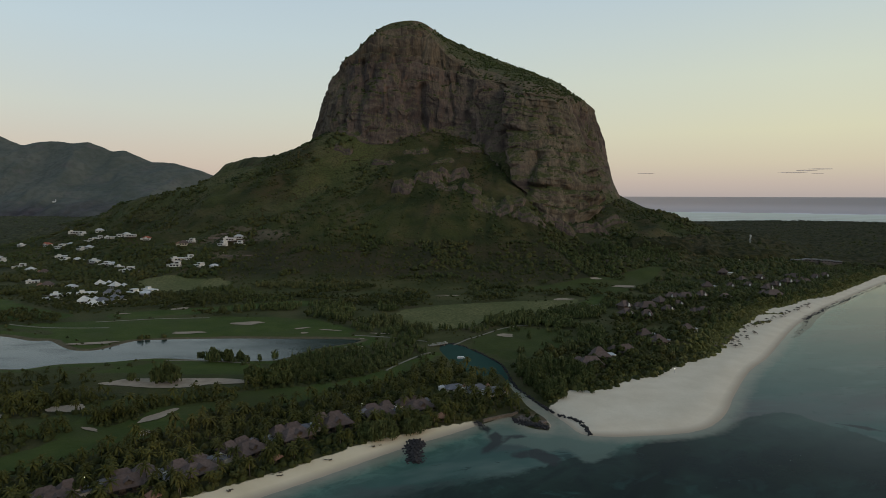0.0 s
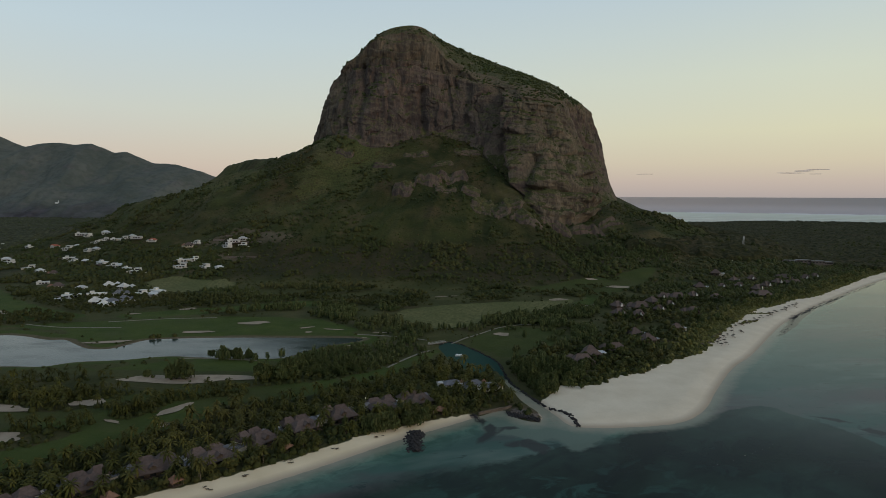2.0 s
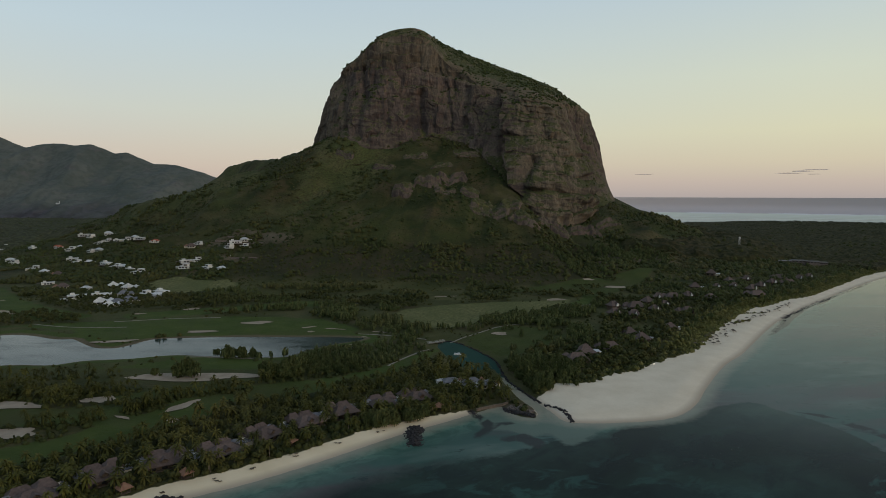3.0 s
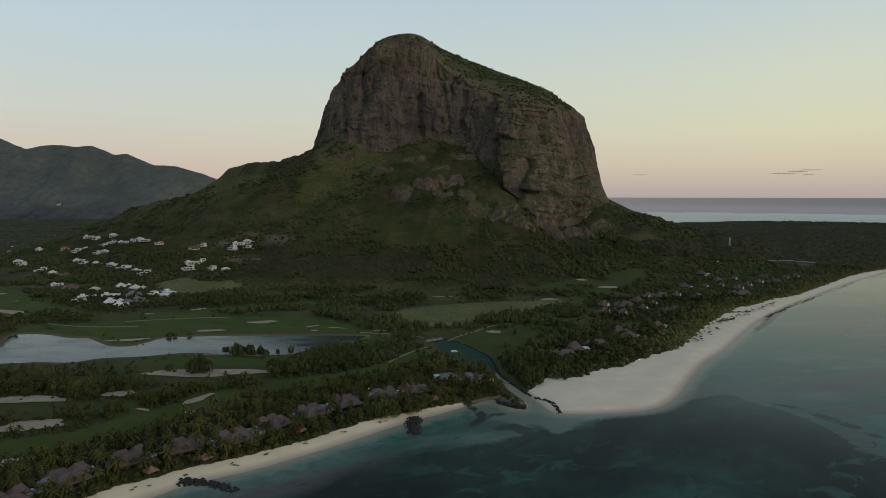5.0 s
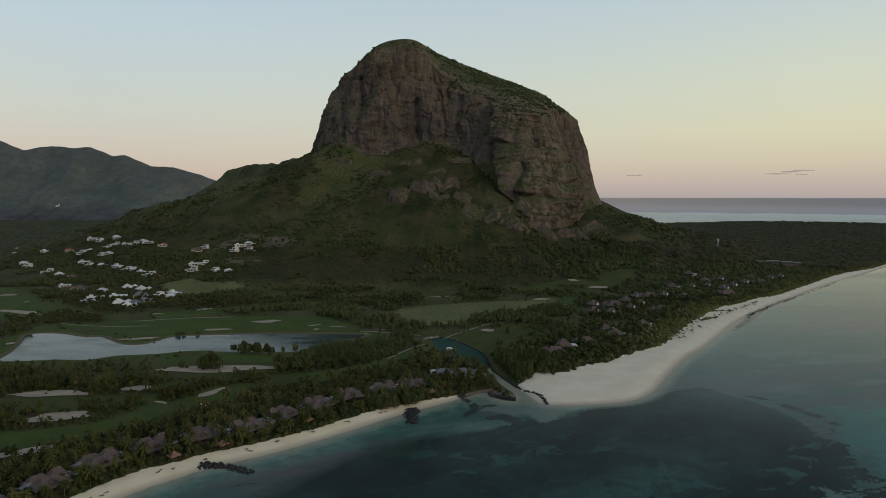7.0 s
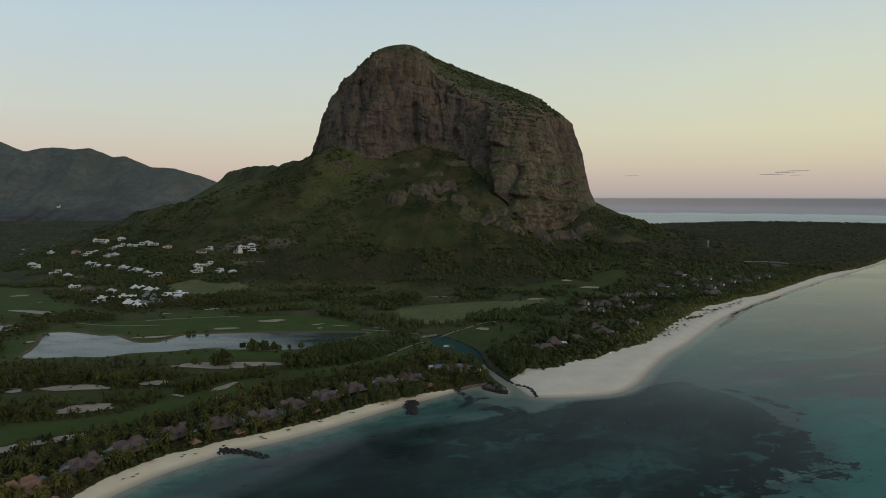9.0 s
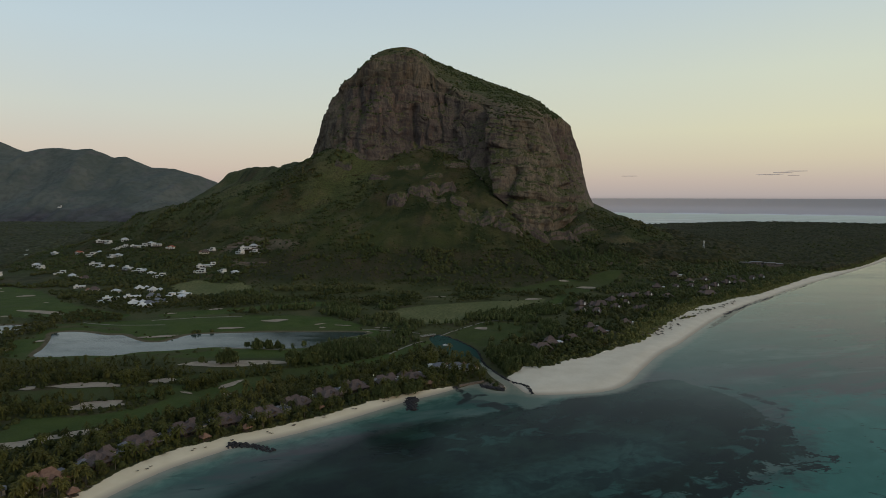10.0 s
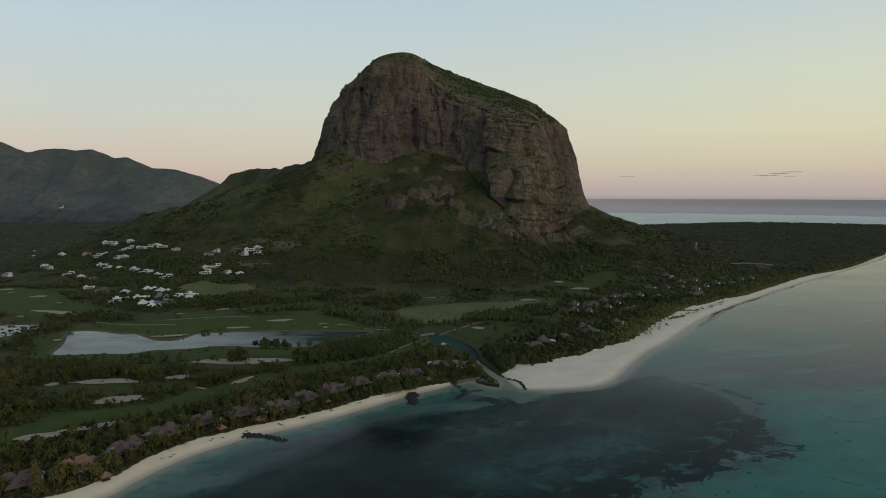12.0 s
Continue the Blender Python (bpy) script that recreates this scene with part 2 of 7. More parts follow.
def mat_rock():
    k = Mat("basalt_cliff", 0.92, 0.15)
    broad = k.noise(0.030, 6, (1, 1, 0.25), 0.60)
    streak = k.noise(0.11, 5, (1, 1, 0.09), 0.60, distort=0.3)
    patch, fine = k.noise(0.0075, 5), k.noise(0.20, 6, (1, 1, 0.7), 0.65)
    strata = k.noise(0.055, 4, (0.22, 0.22, 1.7), distort=0.4)
    old = k.attr("weathered")
    fresh = k.mix(k.rng(broad, 0.36, 0.66), (0.046, 0.036, 0.034), (0.108, 0.082, 0.072))
    fresh = k.mix(k.rng(patch, 0.46, 0.62, 0, 0.7), fresh, (0.136, 0.100, 0.084))
    aged = k.mix(k.rng(broad, 0.36, 0.66), (0.078, 0.063, 0.047), (0.160, 0.130, 0.092))
    col = k.mix(old, fresh, aged)
    col = k.mix(k.rng(strata, 0.53, 0.66, 0, 0.6), col, k.mix(old, (0.140, 0.110, 0.090), (0.190, 0.156, 0.112)))
    col = k.mix(k.rng(streak, 0.50, 0.66, 0, 0.65), col, (0.036, 0.029, 0.028))
    col = k.mix(k.rng(fine, 0.34, 0.52, 0.45, 0), col, (0.032, 0.027, 0.024))
    col = k.mix(k.rng(k.noise(0.030, 5, (1, 1, 0.10), 0.55, distort=0.5), 0.52, 0.62, 0, 0.55), col, (0.036, 0.029, 0.028))
    speck = k.noise(0.35, 5, (1, 1, 0.6), 0.7)
    col = k.mix(k.rng(speck, 0.60, 0.72, 0, 0.5), col, (0.190, 0.160, 0.125))
    lichen = k.math("ADD", k.up(), k.rng(k.noise(0.018, 5, rough=0.6), 0.2, 0.8, -0.3, 0.3))
    col = k.mix(k.rng(lichen, 0.25, 0.65, 0, 0.75), col, k.mix(k.rng(fine, 0.36, 0.60), (0.066, 0.055, 0.036), (0.124, 0.102, 0.068)))
    green = k.mix(k.rng(k.noise(0.05, 5), 0.35, 0.65), (0.040, 0.048, 0.016), (0.084, 0.080, 0.032))
    green = k.mix(k.rng(fine, 0.42, 0.60), k.mix(0.55, green, (0.02, 0.025, 0.01)), green)
    f = k.math("ADD", k.up(), k.rng(k.noise(0.05, 6, rough=0.62), 0.2, 0.8, -0.38, 0.38))
    f = k.math("SUBTRACT", f, k.math("MULTIPLY", k.attr("terrace"), 0.42))
    col = k.mix(k.rng(f, 0.54, 0.68), col, green)
    h = k.math("ADD", k.noise(0.10, 8, (1, 1, 0.5), 0.66), k.math("MULTIPLY", fine, 0.4))
    k.bump(h, 0.9, 3.8)
    return k.done(col)


def mat_sea():
    k = Mat("lagoon_water", 0.08, 0.05)
    k.b.inputs["IOR"].default_value = 1.33
    big, mid = k.noise(0.0085, 4, (1, 1.7, 1), 0.55, distort=0.5, turn=38), k.noise(0.030, 5, (1, 1.5, 1), 0.64, distort=0.6, turn=38)
    fine = k.noise(0.16, 5, (1, 1.3, 1), 0.6)
    fret = k.math("ADD", k.rng(mid, 0.25, 0.75, -1, 1), k.rng(fine, 0.25, 0.75, -0.5, 0.5))
    depth = k.attr("depth")
    # open lagoon, lighter over the sand flat
    sea = k.mix(k.rng(big, 0.35, 0.65), (0.025, 0.056, 0.049), (0.038, 0.080, 0.069))
    # mauve streaks of reflected sky, put into the water's colour
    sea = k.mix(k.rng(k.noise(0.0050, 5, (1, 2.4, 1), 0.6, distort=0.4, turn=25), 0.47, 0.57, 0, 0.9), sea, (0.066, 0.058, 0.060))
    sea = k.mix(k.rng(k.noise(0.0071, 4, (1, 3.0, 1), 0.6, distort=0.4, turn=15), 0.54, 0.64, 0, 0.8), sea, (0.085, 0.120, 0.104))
    flat = k.rng(k.math("ADD", k.attr("sandflat"), k.math("MULTIPLY", fret, 22.0)), 12, -12)
    sea = k.mix(flat, sea, k.mix(k.rng(mid, 0.3, 0.7), (0.024, 0.098, 0.079), (0.040, 0.136, 0.110)))
    # seagrass beds: dark, thinner in places, with sandy holes towards their edge
    weed_line = k.attr("weed")
    dark = k.mix(k.rng(big, 0.42, 0.62), (0.0065, 0.0135, 0.0098), (0.0150, 0.033, 0.025))
    clearing = k.rng(k.math("ADD", k.attr("clearing"), k.math("MULTIPLY", fret, 16.0)), 14, -16, 0, 0.85)
    dark = k.mix(clearing, dark, k.mix(k.rng(mid, 0.35, 0.65), (0.022, 0.054, 0.046), (0.036, 0.078, 0.066)))
    dark = k.mix(k.rng(mid, 0.40, 0.56), k.mix(0.6, dark, (0.004, 0.008, 0.009)), dark)
    hole = k.rng(k.noise(0.042, 6, (1, 1.6, 1), 0.62, distort=0.6, turn=30), 0.550, 0.625)
    dark = k.mix(k.math("MULTIPLY", hole, k.math("MULTIPLY", k.rng(weed_line, -85, -10, 0.10, 0.95), k.rng(k.attr("ragged"), 4, 15, 0.06, 1.0))), dark, (0.028, 0.076, 0.064))
    weed = k.rng(k.math("DIVIDE", k.math("ADD", weed_line, k.math("MULTIPLY", fret, k.attr("ragged"))), k.attr("soft_edge")), 1.0, -1.0)
    sea = k.mix(weed, sea, dark)
    # coral heads strewn over the lagoon
    heads = k.rng(k.noise(0.045, 5, (1, 1.9, 1), 0.6, distort=1.0), 0.625, 0.66)
    sea = k.mix(k.math("MULTIPLY", heads, k.rng(depth, 14, 30, 0, 0.7)), sea, (0.012, 0.026, 0.025))
    # shallows
    near = k.rng(k.math("ADD", k.math("MULTIPLY", depth, k.attr("shelf")), k.math("MULTIPLY", fret, 5.0)), 9, 27)
    sea = k.mix(near, k.mix(k.rng(k.noise(0.075, 5, (1, 1.3, 1), 0.62, distort=0.8, turn=40), 0.38, 0.60), (0.040, 0.086, 0.068), (0.078, 0.146, 0.114)), sea)
    pale = k.math("MULTIPLY", k.attr("east_flat"), k.rng(k.math("ADD", depth, k.math("MULTIPLY", fret, 14.0)), 210, 25, 0, 0.55))
    sea = k.mix(pale, sea, k.mix(k.rng(mid, 0.3, 0.7), (0.068, 0.122, 0.102), (0.102, 0.150, 0.126)))
    # purple-grey reflected sky painted in bands over the eastern flat
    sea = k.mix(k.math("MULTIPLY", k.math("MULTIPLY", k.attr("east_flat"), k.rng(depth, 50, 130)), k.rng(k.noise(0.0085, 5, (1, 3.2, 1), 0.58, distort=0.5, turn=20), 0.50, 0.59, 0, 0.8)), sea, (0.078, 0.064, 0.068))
    bar = k.rng(k.math("ADD", k.attr("shoal"), k.math("MULTIPLY", fret, 2.6)), 0.7, -3.0, 0, 0.85)
    sea = k.mix(bar, sea, (0.092, 0.126, 0.103))
    sea = k.mix(k.rng(k.math("ADD", depth, k.math("MULTIPLY", fret, 3.0)), 0.0, 12), (0.215, 0.205, 0.160), sea)
    sea = k.mix(k.rng(k.math("ADD", k.attr("weed_inlet"), k.math("MULTIPLY", fret, 1.0)), 1.0, -1.0, 0, 0.9), sea, (0.022, 0.025, 0.025))
    inlet = k.rng(k.attr("inlet"), 3, -3)
    sea = k.mix(inlet, sea, k.mix(mid, (0.020, 0.050, 0.042), (0.030, 0.066, 0.056)))
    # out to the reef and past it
    # reflected sky put into the colour makes far lagoon and open sea pale
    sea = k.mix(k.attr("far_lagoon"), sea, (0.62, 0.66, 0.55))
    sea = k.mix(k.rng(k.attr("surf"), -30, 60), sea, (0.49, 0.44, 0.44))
    foam = k.math("MULTIPLY", k.rng(k.math("ABSOLUTE", k.attr("surf")), 330, 90), k.rng(k.noise(0.004, 4), 0.42, 0.54))
    sea = k.mix(foam, sea, (0.66, 0.66, 0.66))
    h = k.math("ADD", k.noise(0.35, 4, (1, 1.4, 1)), k.math("MULTIPLY", k.noise(0.07, 3), 2.0))
    k.bump(h, 0.05, 0.6)
    return k.done(sea, k.rng(k.noise(0.004, 4, (1, 3, 1)), 0.35, 0.65, 0.05, 0.16))


def mat_pond():
    k = Mat("pond_water", 0.16, 0.25)
    k.b.inputs["IOR"].default_value = 1.33
    k.bump(k.noise(0.5, 3), 0.12, 0.3)
    return k.done(k.mix(k.noise(0.05, 3), (0.020, 0.034, 0.032), (0.034, 0.048, 0.044)), k.rng(k.noise(0.02, 4, (1, 2.5, 1)), 0.35, 0.65, 0.06, 0.24))


M_GROUND, M_ROCK, M_SEA, M_POND = mat_ground(), mat_rock(), mat_sea(), mat_pond()

# ---- plan: coast, water, fairways ----
COAST = [(-420, -120), (-300, 30), (-232, 96), (-187, 139), (-178, 159), (-169, 179), (-157, 199), (-143, 214), (-128, 229), (-99, 248), (-66, 276), (-30, 310), (0, 334),
         (18, 349), (36, 362), (46, 345), (58, 342), (58, 356), (50, 378), (45, 401), (40, 430), (37, 452), (22, 446),
         (6, 466), (-5, 502), (-11, 530), (-3, 546), (10, 538), (24, 514), (39, 482), (44, 437), (52, 401), (62, 371),
         (69, 352), (78, 334), (115, 335), (146, 344), (170, 368), (196, 410), (234, 467), (266, 504), (306, 558), (340, 604), (376, 650), (414, 692),
         (461, 744), (512, 794), (598, 880), (721, 998), (860, 1122), (972, 1226), (1256, 1502), (1660, 1950), (2300, 2560), (3200, 3350), (3300, 3900), (2350, 3790), (1850, 3660), (1430, 3420), (1000, 3300)]
LAND_BACK = [(-200, 3600), (-900, 4300), (-1200, 4900), (-4900, 4900), (-4900, -100), (-2500, -900), (-1200, -700)]
LAND = np.vstack([curve_through(COAST, 5), np.array(LAND_BACK, float)])
POND = curve_through([(-410, 443), (-420, 473), (-438, 513), (-457, 547), (-440, 558), (-414, 553), (-385, 540), (-368, 541), (-345, 522), (-324, 507), (-306, 509), (-298, 530),
                      (-285, 545), (-222, 554), (-163, 556), (-100, 556), (-80, 546), (-108, 524), (-128, 500), (-137, 482), (-155, 475), (-208, 477), (-243, 480), (-275, 467),
                      (-309, 460), (-327, 446), (-357, 446), (-385, 441)], 4, True)
POND_WEST = curve_through([(-520, 520), (-508, 560), (-512, 592), (-560, 590), (-640, 570), (-640, 520), (-570, 505)], 4, True)
FAIRWAYS = [
    [(-480, 587), (-397, 612), (-295, 643), (-169, 643), (-99, 590), (-123, 557), (-228, 556), (-306, 541), (-333, 526), (-398, 572)],
    [(-395, 421), (-334, 428), (-280, 440), (-227, 458), (-155, 462), (-133, 413), (-182, 387), (-235, 383), (-316, 393)],
    [(-330, 235), (-298, 243), (-293, 268), (-268, 275), (-241, 283), (-224, 295), (-214, 317), (-197, 331), (-176, 368), (-152, 358), (-150, 338), (-177, 303), (-207, 272), (-232, 255), (-261, 243), (-300, 205)],
    [(-356, 324), (-320, 338), (-262, 342), (-214, 348), (-205, 324), (-272, 310), (-335, 304)],
    [(-62, 685), (-5, 731), (112, 766), (169, 782), (122, 703), (60, 664), (19, 606), (-34, 606)],
    [(42, 848), (125, 886), (241, 950), (322, 1000), (350, 1000), (292, 905), (246, 850), (204, 790), (176, 735), (160, 745), (186, 800), (186, 852), (120, 850)],
    [(18, 546), (49, 599), (79, 606), (114, 588), (114, 540), (84, 510), (56, 489), (37, 505)],
    [(-139, 397), (-71, 428), (-22, 498), (-9, 512), (-32, 446), (-94, 380), (-157, 358), (-225, 358), (-229, 372)],
    [(-795, 899), (-692, 867), (-542, 729), (-412, 642), (-479, 620), (-561, 635), (-638, 660), (-800, 760)],
    [(-380, 659), (-313, 693), (-239, 730), (-192, 755), (-153, 730), (-266, 676), (-346, 635)],
    [(-463, 879), (-450, 904), (-425, 911), (-379, 890), (-343, 893), (-322, 861), (-352, 836), (-387, 813), (-431, 834)],
    [(-470, 490), (-466, 510), (-453, 518), (-438, 500), (-420, 462), (-412, 436), (-436, 442)],
]
FAIRWAYS = [curve_through(p, 4, True) for p in FAIRWAYS]
BEACH_WEST = np.vstack([curve_through([(-440, -100), (-320, 42), (-254, 112), (-212, 141), (-196, 158), (-190, 169), (-182, 192), (-169, 214), (-151, 230), (-134, 244), (-110, 259), (-77, 285), (-52, 310), (-25, 330), (14, 352)], 5),
                        [(40, 340), (20, 300), (-60, 240), (-180, 100), (-400, -150)]])
BEACH_EAST = np.vstack([curve_through([(56, 372), (68, 384), (83, 408), (106, 408), (128, 430), (153, 445), (182, 474), (227, 511), (264, 569), (309, 631), (342, 675), (386, 726), (421, 750), (470, 797),
                                       (524, 834), (637, 945), (773, 1078), (880, 1160), (996, 1262), (1240, 1510), (1640, 1962)], 5), [(1760, 1930), (900, 1000), (500, 600), (250, 330), (60, 300), (58, 350)]])
BARE = [curve_through(p, 4, True) for p in (
    [(-475, 1070), (-420, 1105), (-350, 1095), (-290, 1062), (-300, 1045), (-380, 1055)], [(-420, 1010), (-360, 1020), (-310, 1000), (-370, 985)],
    [(37, 361), (46, 349), (57, 345), (57, 354), (51, 369), (43, 372)], [(230, 1010), (330, 1040), (430, 1085), (330, 1085), (250, 1050)])]
DRY = (4, 10)
WEED = curve_through([(62, 304), (80, 311), (97, 325), (129, 334), (150, 341), (171, 357), (198, 371), (214, 372), (228, 352), (244, 320), (246, 290), (245, 255), (240, 213),
                      (205, 191), (174, 179), (150, 162), (120, 150), (60, 90), (-60, 40), (-160, 100), (-120, 160), (-82, 205), (-55, 240), (-25, 262), (5, 278), (35, 287)], 5, True)
SHOAL = curve_through([(17, 335), (36, 352), (58, 341), (77, 338), (104, 336), (90, 315), (70, 297), (61, 312), (50, 308), (36, 318), (25, 320)], 5, True)
CLEARING = curve_through([(12, 175), (48, 198), (88, 216), (135, 246), (156, 235), (139, 199), (101, 175), (63, 157), (27, 151)], 4, True)
BASIN = np.array([(36, 428), (18, 438), (-20, 500), (-30, 560), (30, 560), (60, 470), (54, 428)], float)
WEED_ARMS = [((16, 351), (19, 343), 2.4), ((19, 343), (28, 327), 3.2), ((28, 327), (42, 334), 2.2), ((28, 327), (17, 309), 3.0), ((35, 307), (45, 309), 5.0), ((45, 309), (52, 300), 6.0),
             ((230, 358), (243, 350), 1.8), ((243, 350), (252, 338), 3.2), ((252, 338), (264, 312), 4.6), ((264, 312), (268, 294), 3.4),
             ((333, 581), (352, 606), 2.6), ((352, 606), (374, 634), 4.0), ((374, 634), (408, 680), 5.0), ((396, 672), (440, 716), 4.0), ((440, 716), (485, 763), 4.5),
             ((485, 763), (541, 817), 4.5), ((541, 817), (610, 886), 4.0), ((610, 886), (712, 984), 4.0), ((712, 984), (860, 1116), 3.5), ((860, 1116), (975, 1220), 3.5)]
SANDFLAT = curve_through([(300, 330), (254, 252), (238, 208), (192, 176), (152, 150), (150, 40), (330, -60), (600, 60), (560, 260), (420, 330)], 4, True)

# ---- the mountain in plan: foot of the cliff, rim, ridge (x, y, height), left round the front to the back ----
CLIFF_FOOT = [(-404, 1700, 238), (-330, 1550, 275), (-298, 1450, 288), (-242, 1385, 285), (-165, 1360, 255), (-60, 1398, 287), (30, 1385, 272),
              (85, 1325, 225), (130, 1250, 168), (184, 1190, 97), (258, 1222, 90), (350, 1370, 122), (428, 1545, 138), (444, 1690, 152),
              (428, 1850, 150), (100, 1950, 200), (-250, 1880, 230)]
RIM = [(-332, 1660, 385), (-305, 1550, 412), (-291, 1490, 430), (-243, 1462, 460), (-178, 1452, 516), (-76, 1455, 526), (0, 1448, 456),
       (65, 1415, 409), (128, 1385, 391), (185, 1375, 379), (258, 1434, 366), (350, 1588, 367), (384, 1665, 365), (394, 1775, 350),
       (390, 1880, 345), (60, 1900, 380), (-220, 1780, 390)]
RIDGE = [(-200, 1560, 490), (-200, 1530, 505), (-195, 1505, 517), (-170, 1492, 543), (-125, 1492, 557), (-75, 1500, 557), (-21, 1625, 555),
         (66, 1700, 535), (157, 1727, 508), (219, 1730, 487), (290, 1712, 456), (318, 1690, 426), (336, 1720, 408), (300, 1780, 410),
         (200, 1820, 440), (0, 1790, 500), (-120, 1640, 520)]
# relief of the face in (x, height): clefts with width and depth, terraces with set-back and height, and proud buttresses
GULLIES = [([(-70, 388), (-67, 340), (-64, 282)], 8, 20), ([(96, 380), (102, 308), (106, 248), (118, 196), (140, 140)], 16, 20),
           ([(250, 372), (264, 338), (286, 277), (300, 215), (322, 145)], 12, 24), ([(184, 216), (166, 172), (152, 132)], 9, 20),
           ([(-252, 420), (-250, 350), (-246, 290)], 8, 9), ([(-216, 448), (-205, 380), (-212, 285)], 9, 10), ([(-146, 440), (-150, 370), (-146, 300)], 6, 6),
           ([(-10, 410), (-6, 350), (-4, 300)], 6, 6), ([(40, 395), (36, 330), (42, 290)], 8, 8), ([(352, 330), (362, 260), (382, 180)], 12, 14),
           ([(205, 330), (214, 270), (232, 210)], 10, 12)]
LEDGES = [([(-272, 448), (-218, 451), (-135, 452), (-86, 460)], 8, 40), ([(-86, 459), (1, 427), (80, 397), (137, 366), (212, 352)], 11, 44),
          ([(-195, 496), (-88, 490)], 5, 18), ([(-218, 476), (-78, 472)], 6, 15), ([(-176, 522), (-58, 516)], 6, 14), ([(-262, 330), (-176, 320)], 4, 12), ([(-140, 420), (20, 392)], 4, 12), ([(84, 344), (200, 318)], 7, 17), ([(128, 282), (238, 264)], 9, 18), ([(150, 240), (262, 226)], 6, 15),
          ([(176, 192), (285, 178)], 9, 16), ([(165, 150), (330, 146)], 11, 16), ([(190, 116), (380, 122)], 12, 18), ([(-240, 388), (-150, 372), (-90, 380)], 3, 14), ([(-60, 372), (60, 352)], 3, 12)]
BOSSES = [(154, 180, 22, 52, 12), (5, 350, 52, 48, 7), (-180, 350, 50, 60, 6), (-290, 395, 26, 40, 5)]
BUTTRESS = ([(128, 384), (136, 300), (142, 250), (146, 200), (158, 140)], [(244, 372), (258, 338), (280, 277), (294, 215), (316, 145)], 34)
HEART = (60.0, 1570.0)
FOOT_LINE = curve_through(CLIFF_FOOT, 10, True)
foot_turn = np.arctan2(FOOT_LINE[:, 0] - HEART[0], -(FOOT_LINE[:, 1] - HEART[1]))
foot_sort = np.argsort(foot_turn)
foot_turn, foot_far = foot_turn[foot_sort], np.hypot(FOOT_LINE[:, 0] - HEART[0], FOOT_LINE[:, 1] - HEART[1])[foot_sort]
foot_high = FOOT_LINE[foot_sort, 2]
# reach of the talus and how hollow it is, by the direction seen from the heart (degrees, 0 towards the sea, minus to the west)
SKIRT_TURN = np.radians([-180, -120, -85, -60, -40, -20, 0, 20, 45, 70, 100, 140, 180])
SKIRT_REACH = np.array([1200, 1350, 1340, 1060, 960, 790, 690, 700, 800, 860, 900, 1000, 1100.0])
SKIRT_HOLLOW = np.array([1.5, 1.4, 1.38, 1.80, 1.75, 1.6, 1.5, 1.3, 1.3, 1.5, 1.6, 1.6, 1.6])


# crest of the western spur: x, y, height
SPUR = [(-322, 1560, 278), (-404, 1650, 265), (-512, 1850, 261), (-626, 2050, 263), (-770, 2250, 268), (-848, 2320, 256), (-878, 2330, 228)]


def land_height(x, y, shore=None):
    """Height of the bare land over the sea at plan places (arrays)."""
    x, y = np.asarray(x, float), np.asarray(y, float)
    if shore is None:
        shore = -signed(x, y, LAND).reshape(x.shape)
    flat = np.where(shore > 0, 0.14 * np.minimum(shore, 16) + 0.9 * smooth(16, 120, shore), 0.10 * np.maximum(shore, -60))
    flat = flat + smooth(20, 90, shore) * 0.5 * fbm(x * 0.012, y * 0.012, 0, 3, 11)
    dx, dy = x - HEART[0], y - HEART[1]
    r, turn = np.hypot(dx, dy), np.arctan2(dx, -dy)
    rb, zb = np.interp(turn, foot_turn, foot_far, period=2 * np.pi), np.interp(turn, foot_turn, foot_high, period=2 * np.pi)
    ra, hollow = np.interp(turn, SKIRT_TURN, SKIRT_REACH), np.interp(turn, SKIRT_TURN, SKIRT_HOLLOW)
    s = np.clip((r - rb) / (ra - rb), 0, 1)
    talus = (zb - 4) * (1 - s) ** hollow
    rough = smooth(0, 0.25, s) * smooth(1, 0.5, s)
    talus = talus + rough * (14 * fbm(x * 0.008, y * 0.008, 0, 4, 21) + 4.5 * fbm(x * 0.024, y * 0.024, 0, 3, 23) + 7 * (0.5 - np.abs(vnoise(turn * 26 + 0.3 * vnoise(x * .01, y * .01, 0, 5), r * 0.004, 0, 31))))
    talus = np.where(r < rb, zb - 6 - 0.25 * (rb - r), talus)
    # the western spur, running back to its steep end
    spur = np.full(x.shape, -200.0)
    for (ax, ay, az), (bx, by, bz) in zip(SPUR, SPUR[1:]):
        t = np.clip(((x - ax) * (bx - ax) + (y - ay) * (by - ay)) / ((bx - ax) ** 2 + (by - ay) ** 2), 0, 1)
        d = np.hypot(x - ax - t * (bx - ax), y - ay - t * (by - ay))
        spur = np.maximum(spur, az + (bz - az) * t - 0.10 * d - 40 * smooth(10, 60, d) - 0.50 * np.maximum(d - 50, 0))
    spur = spur + 5 * fbm(x * 0.02, y * 0.02, 0, 3, 3)
    inland = smooth(60, 260, shore)
    return flat + inland * np.maximum(np.maximum(talus, spur), 0) + 22 * smooth(1700, 3000, y) * smooth(-500, -1300, x) * inland


def arms_line(x, y):
    best = np.full(x.shape, 500.0)
    for (x0, y0), (x1, y1), half in WEED_ARMS:
        dx, dy = x1 - x0, y1 - y0
        t = np.clip(((x - x0) * dx + (y - y0) * dy) / (dx * dx + dy * dy), 0, 1)
        best = np.minimum(best, np.hypot(x - x0 - t * dx, y - y0 - t * dy) - half)
    return best


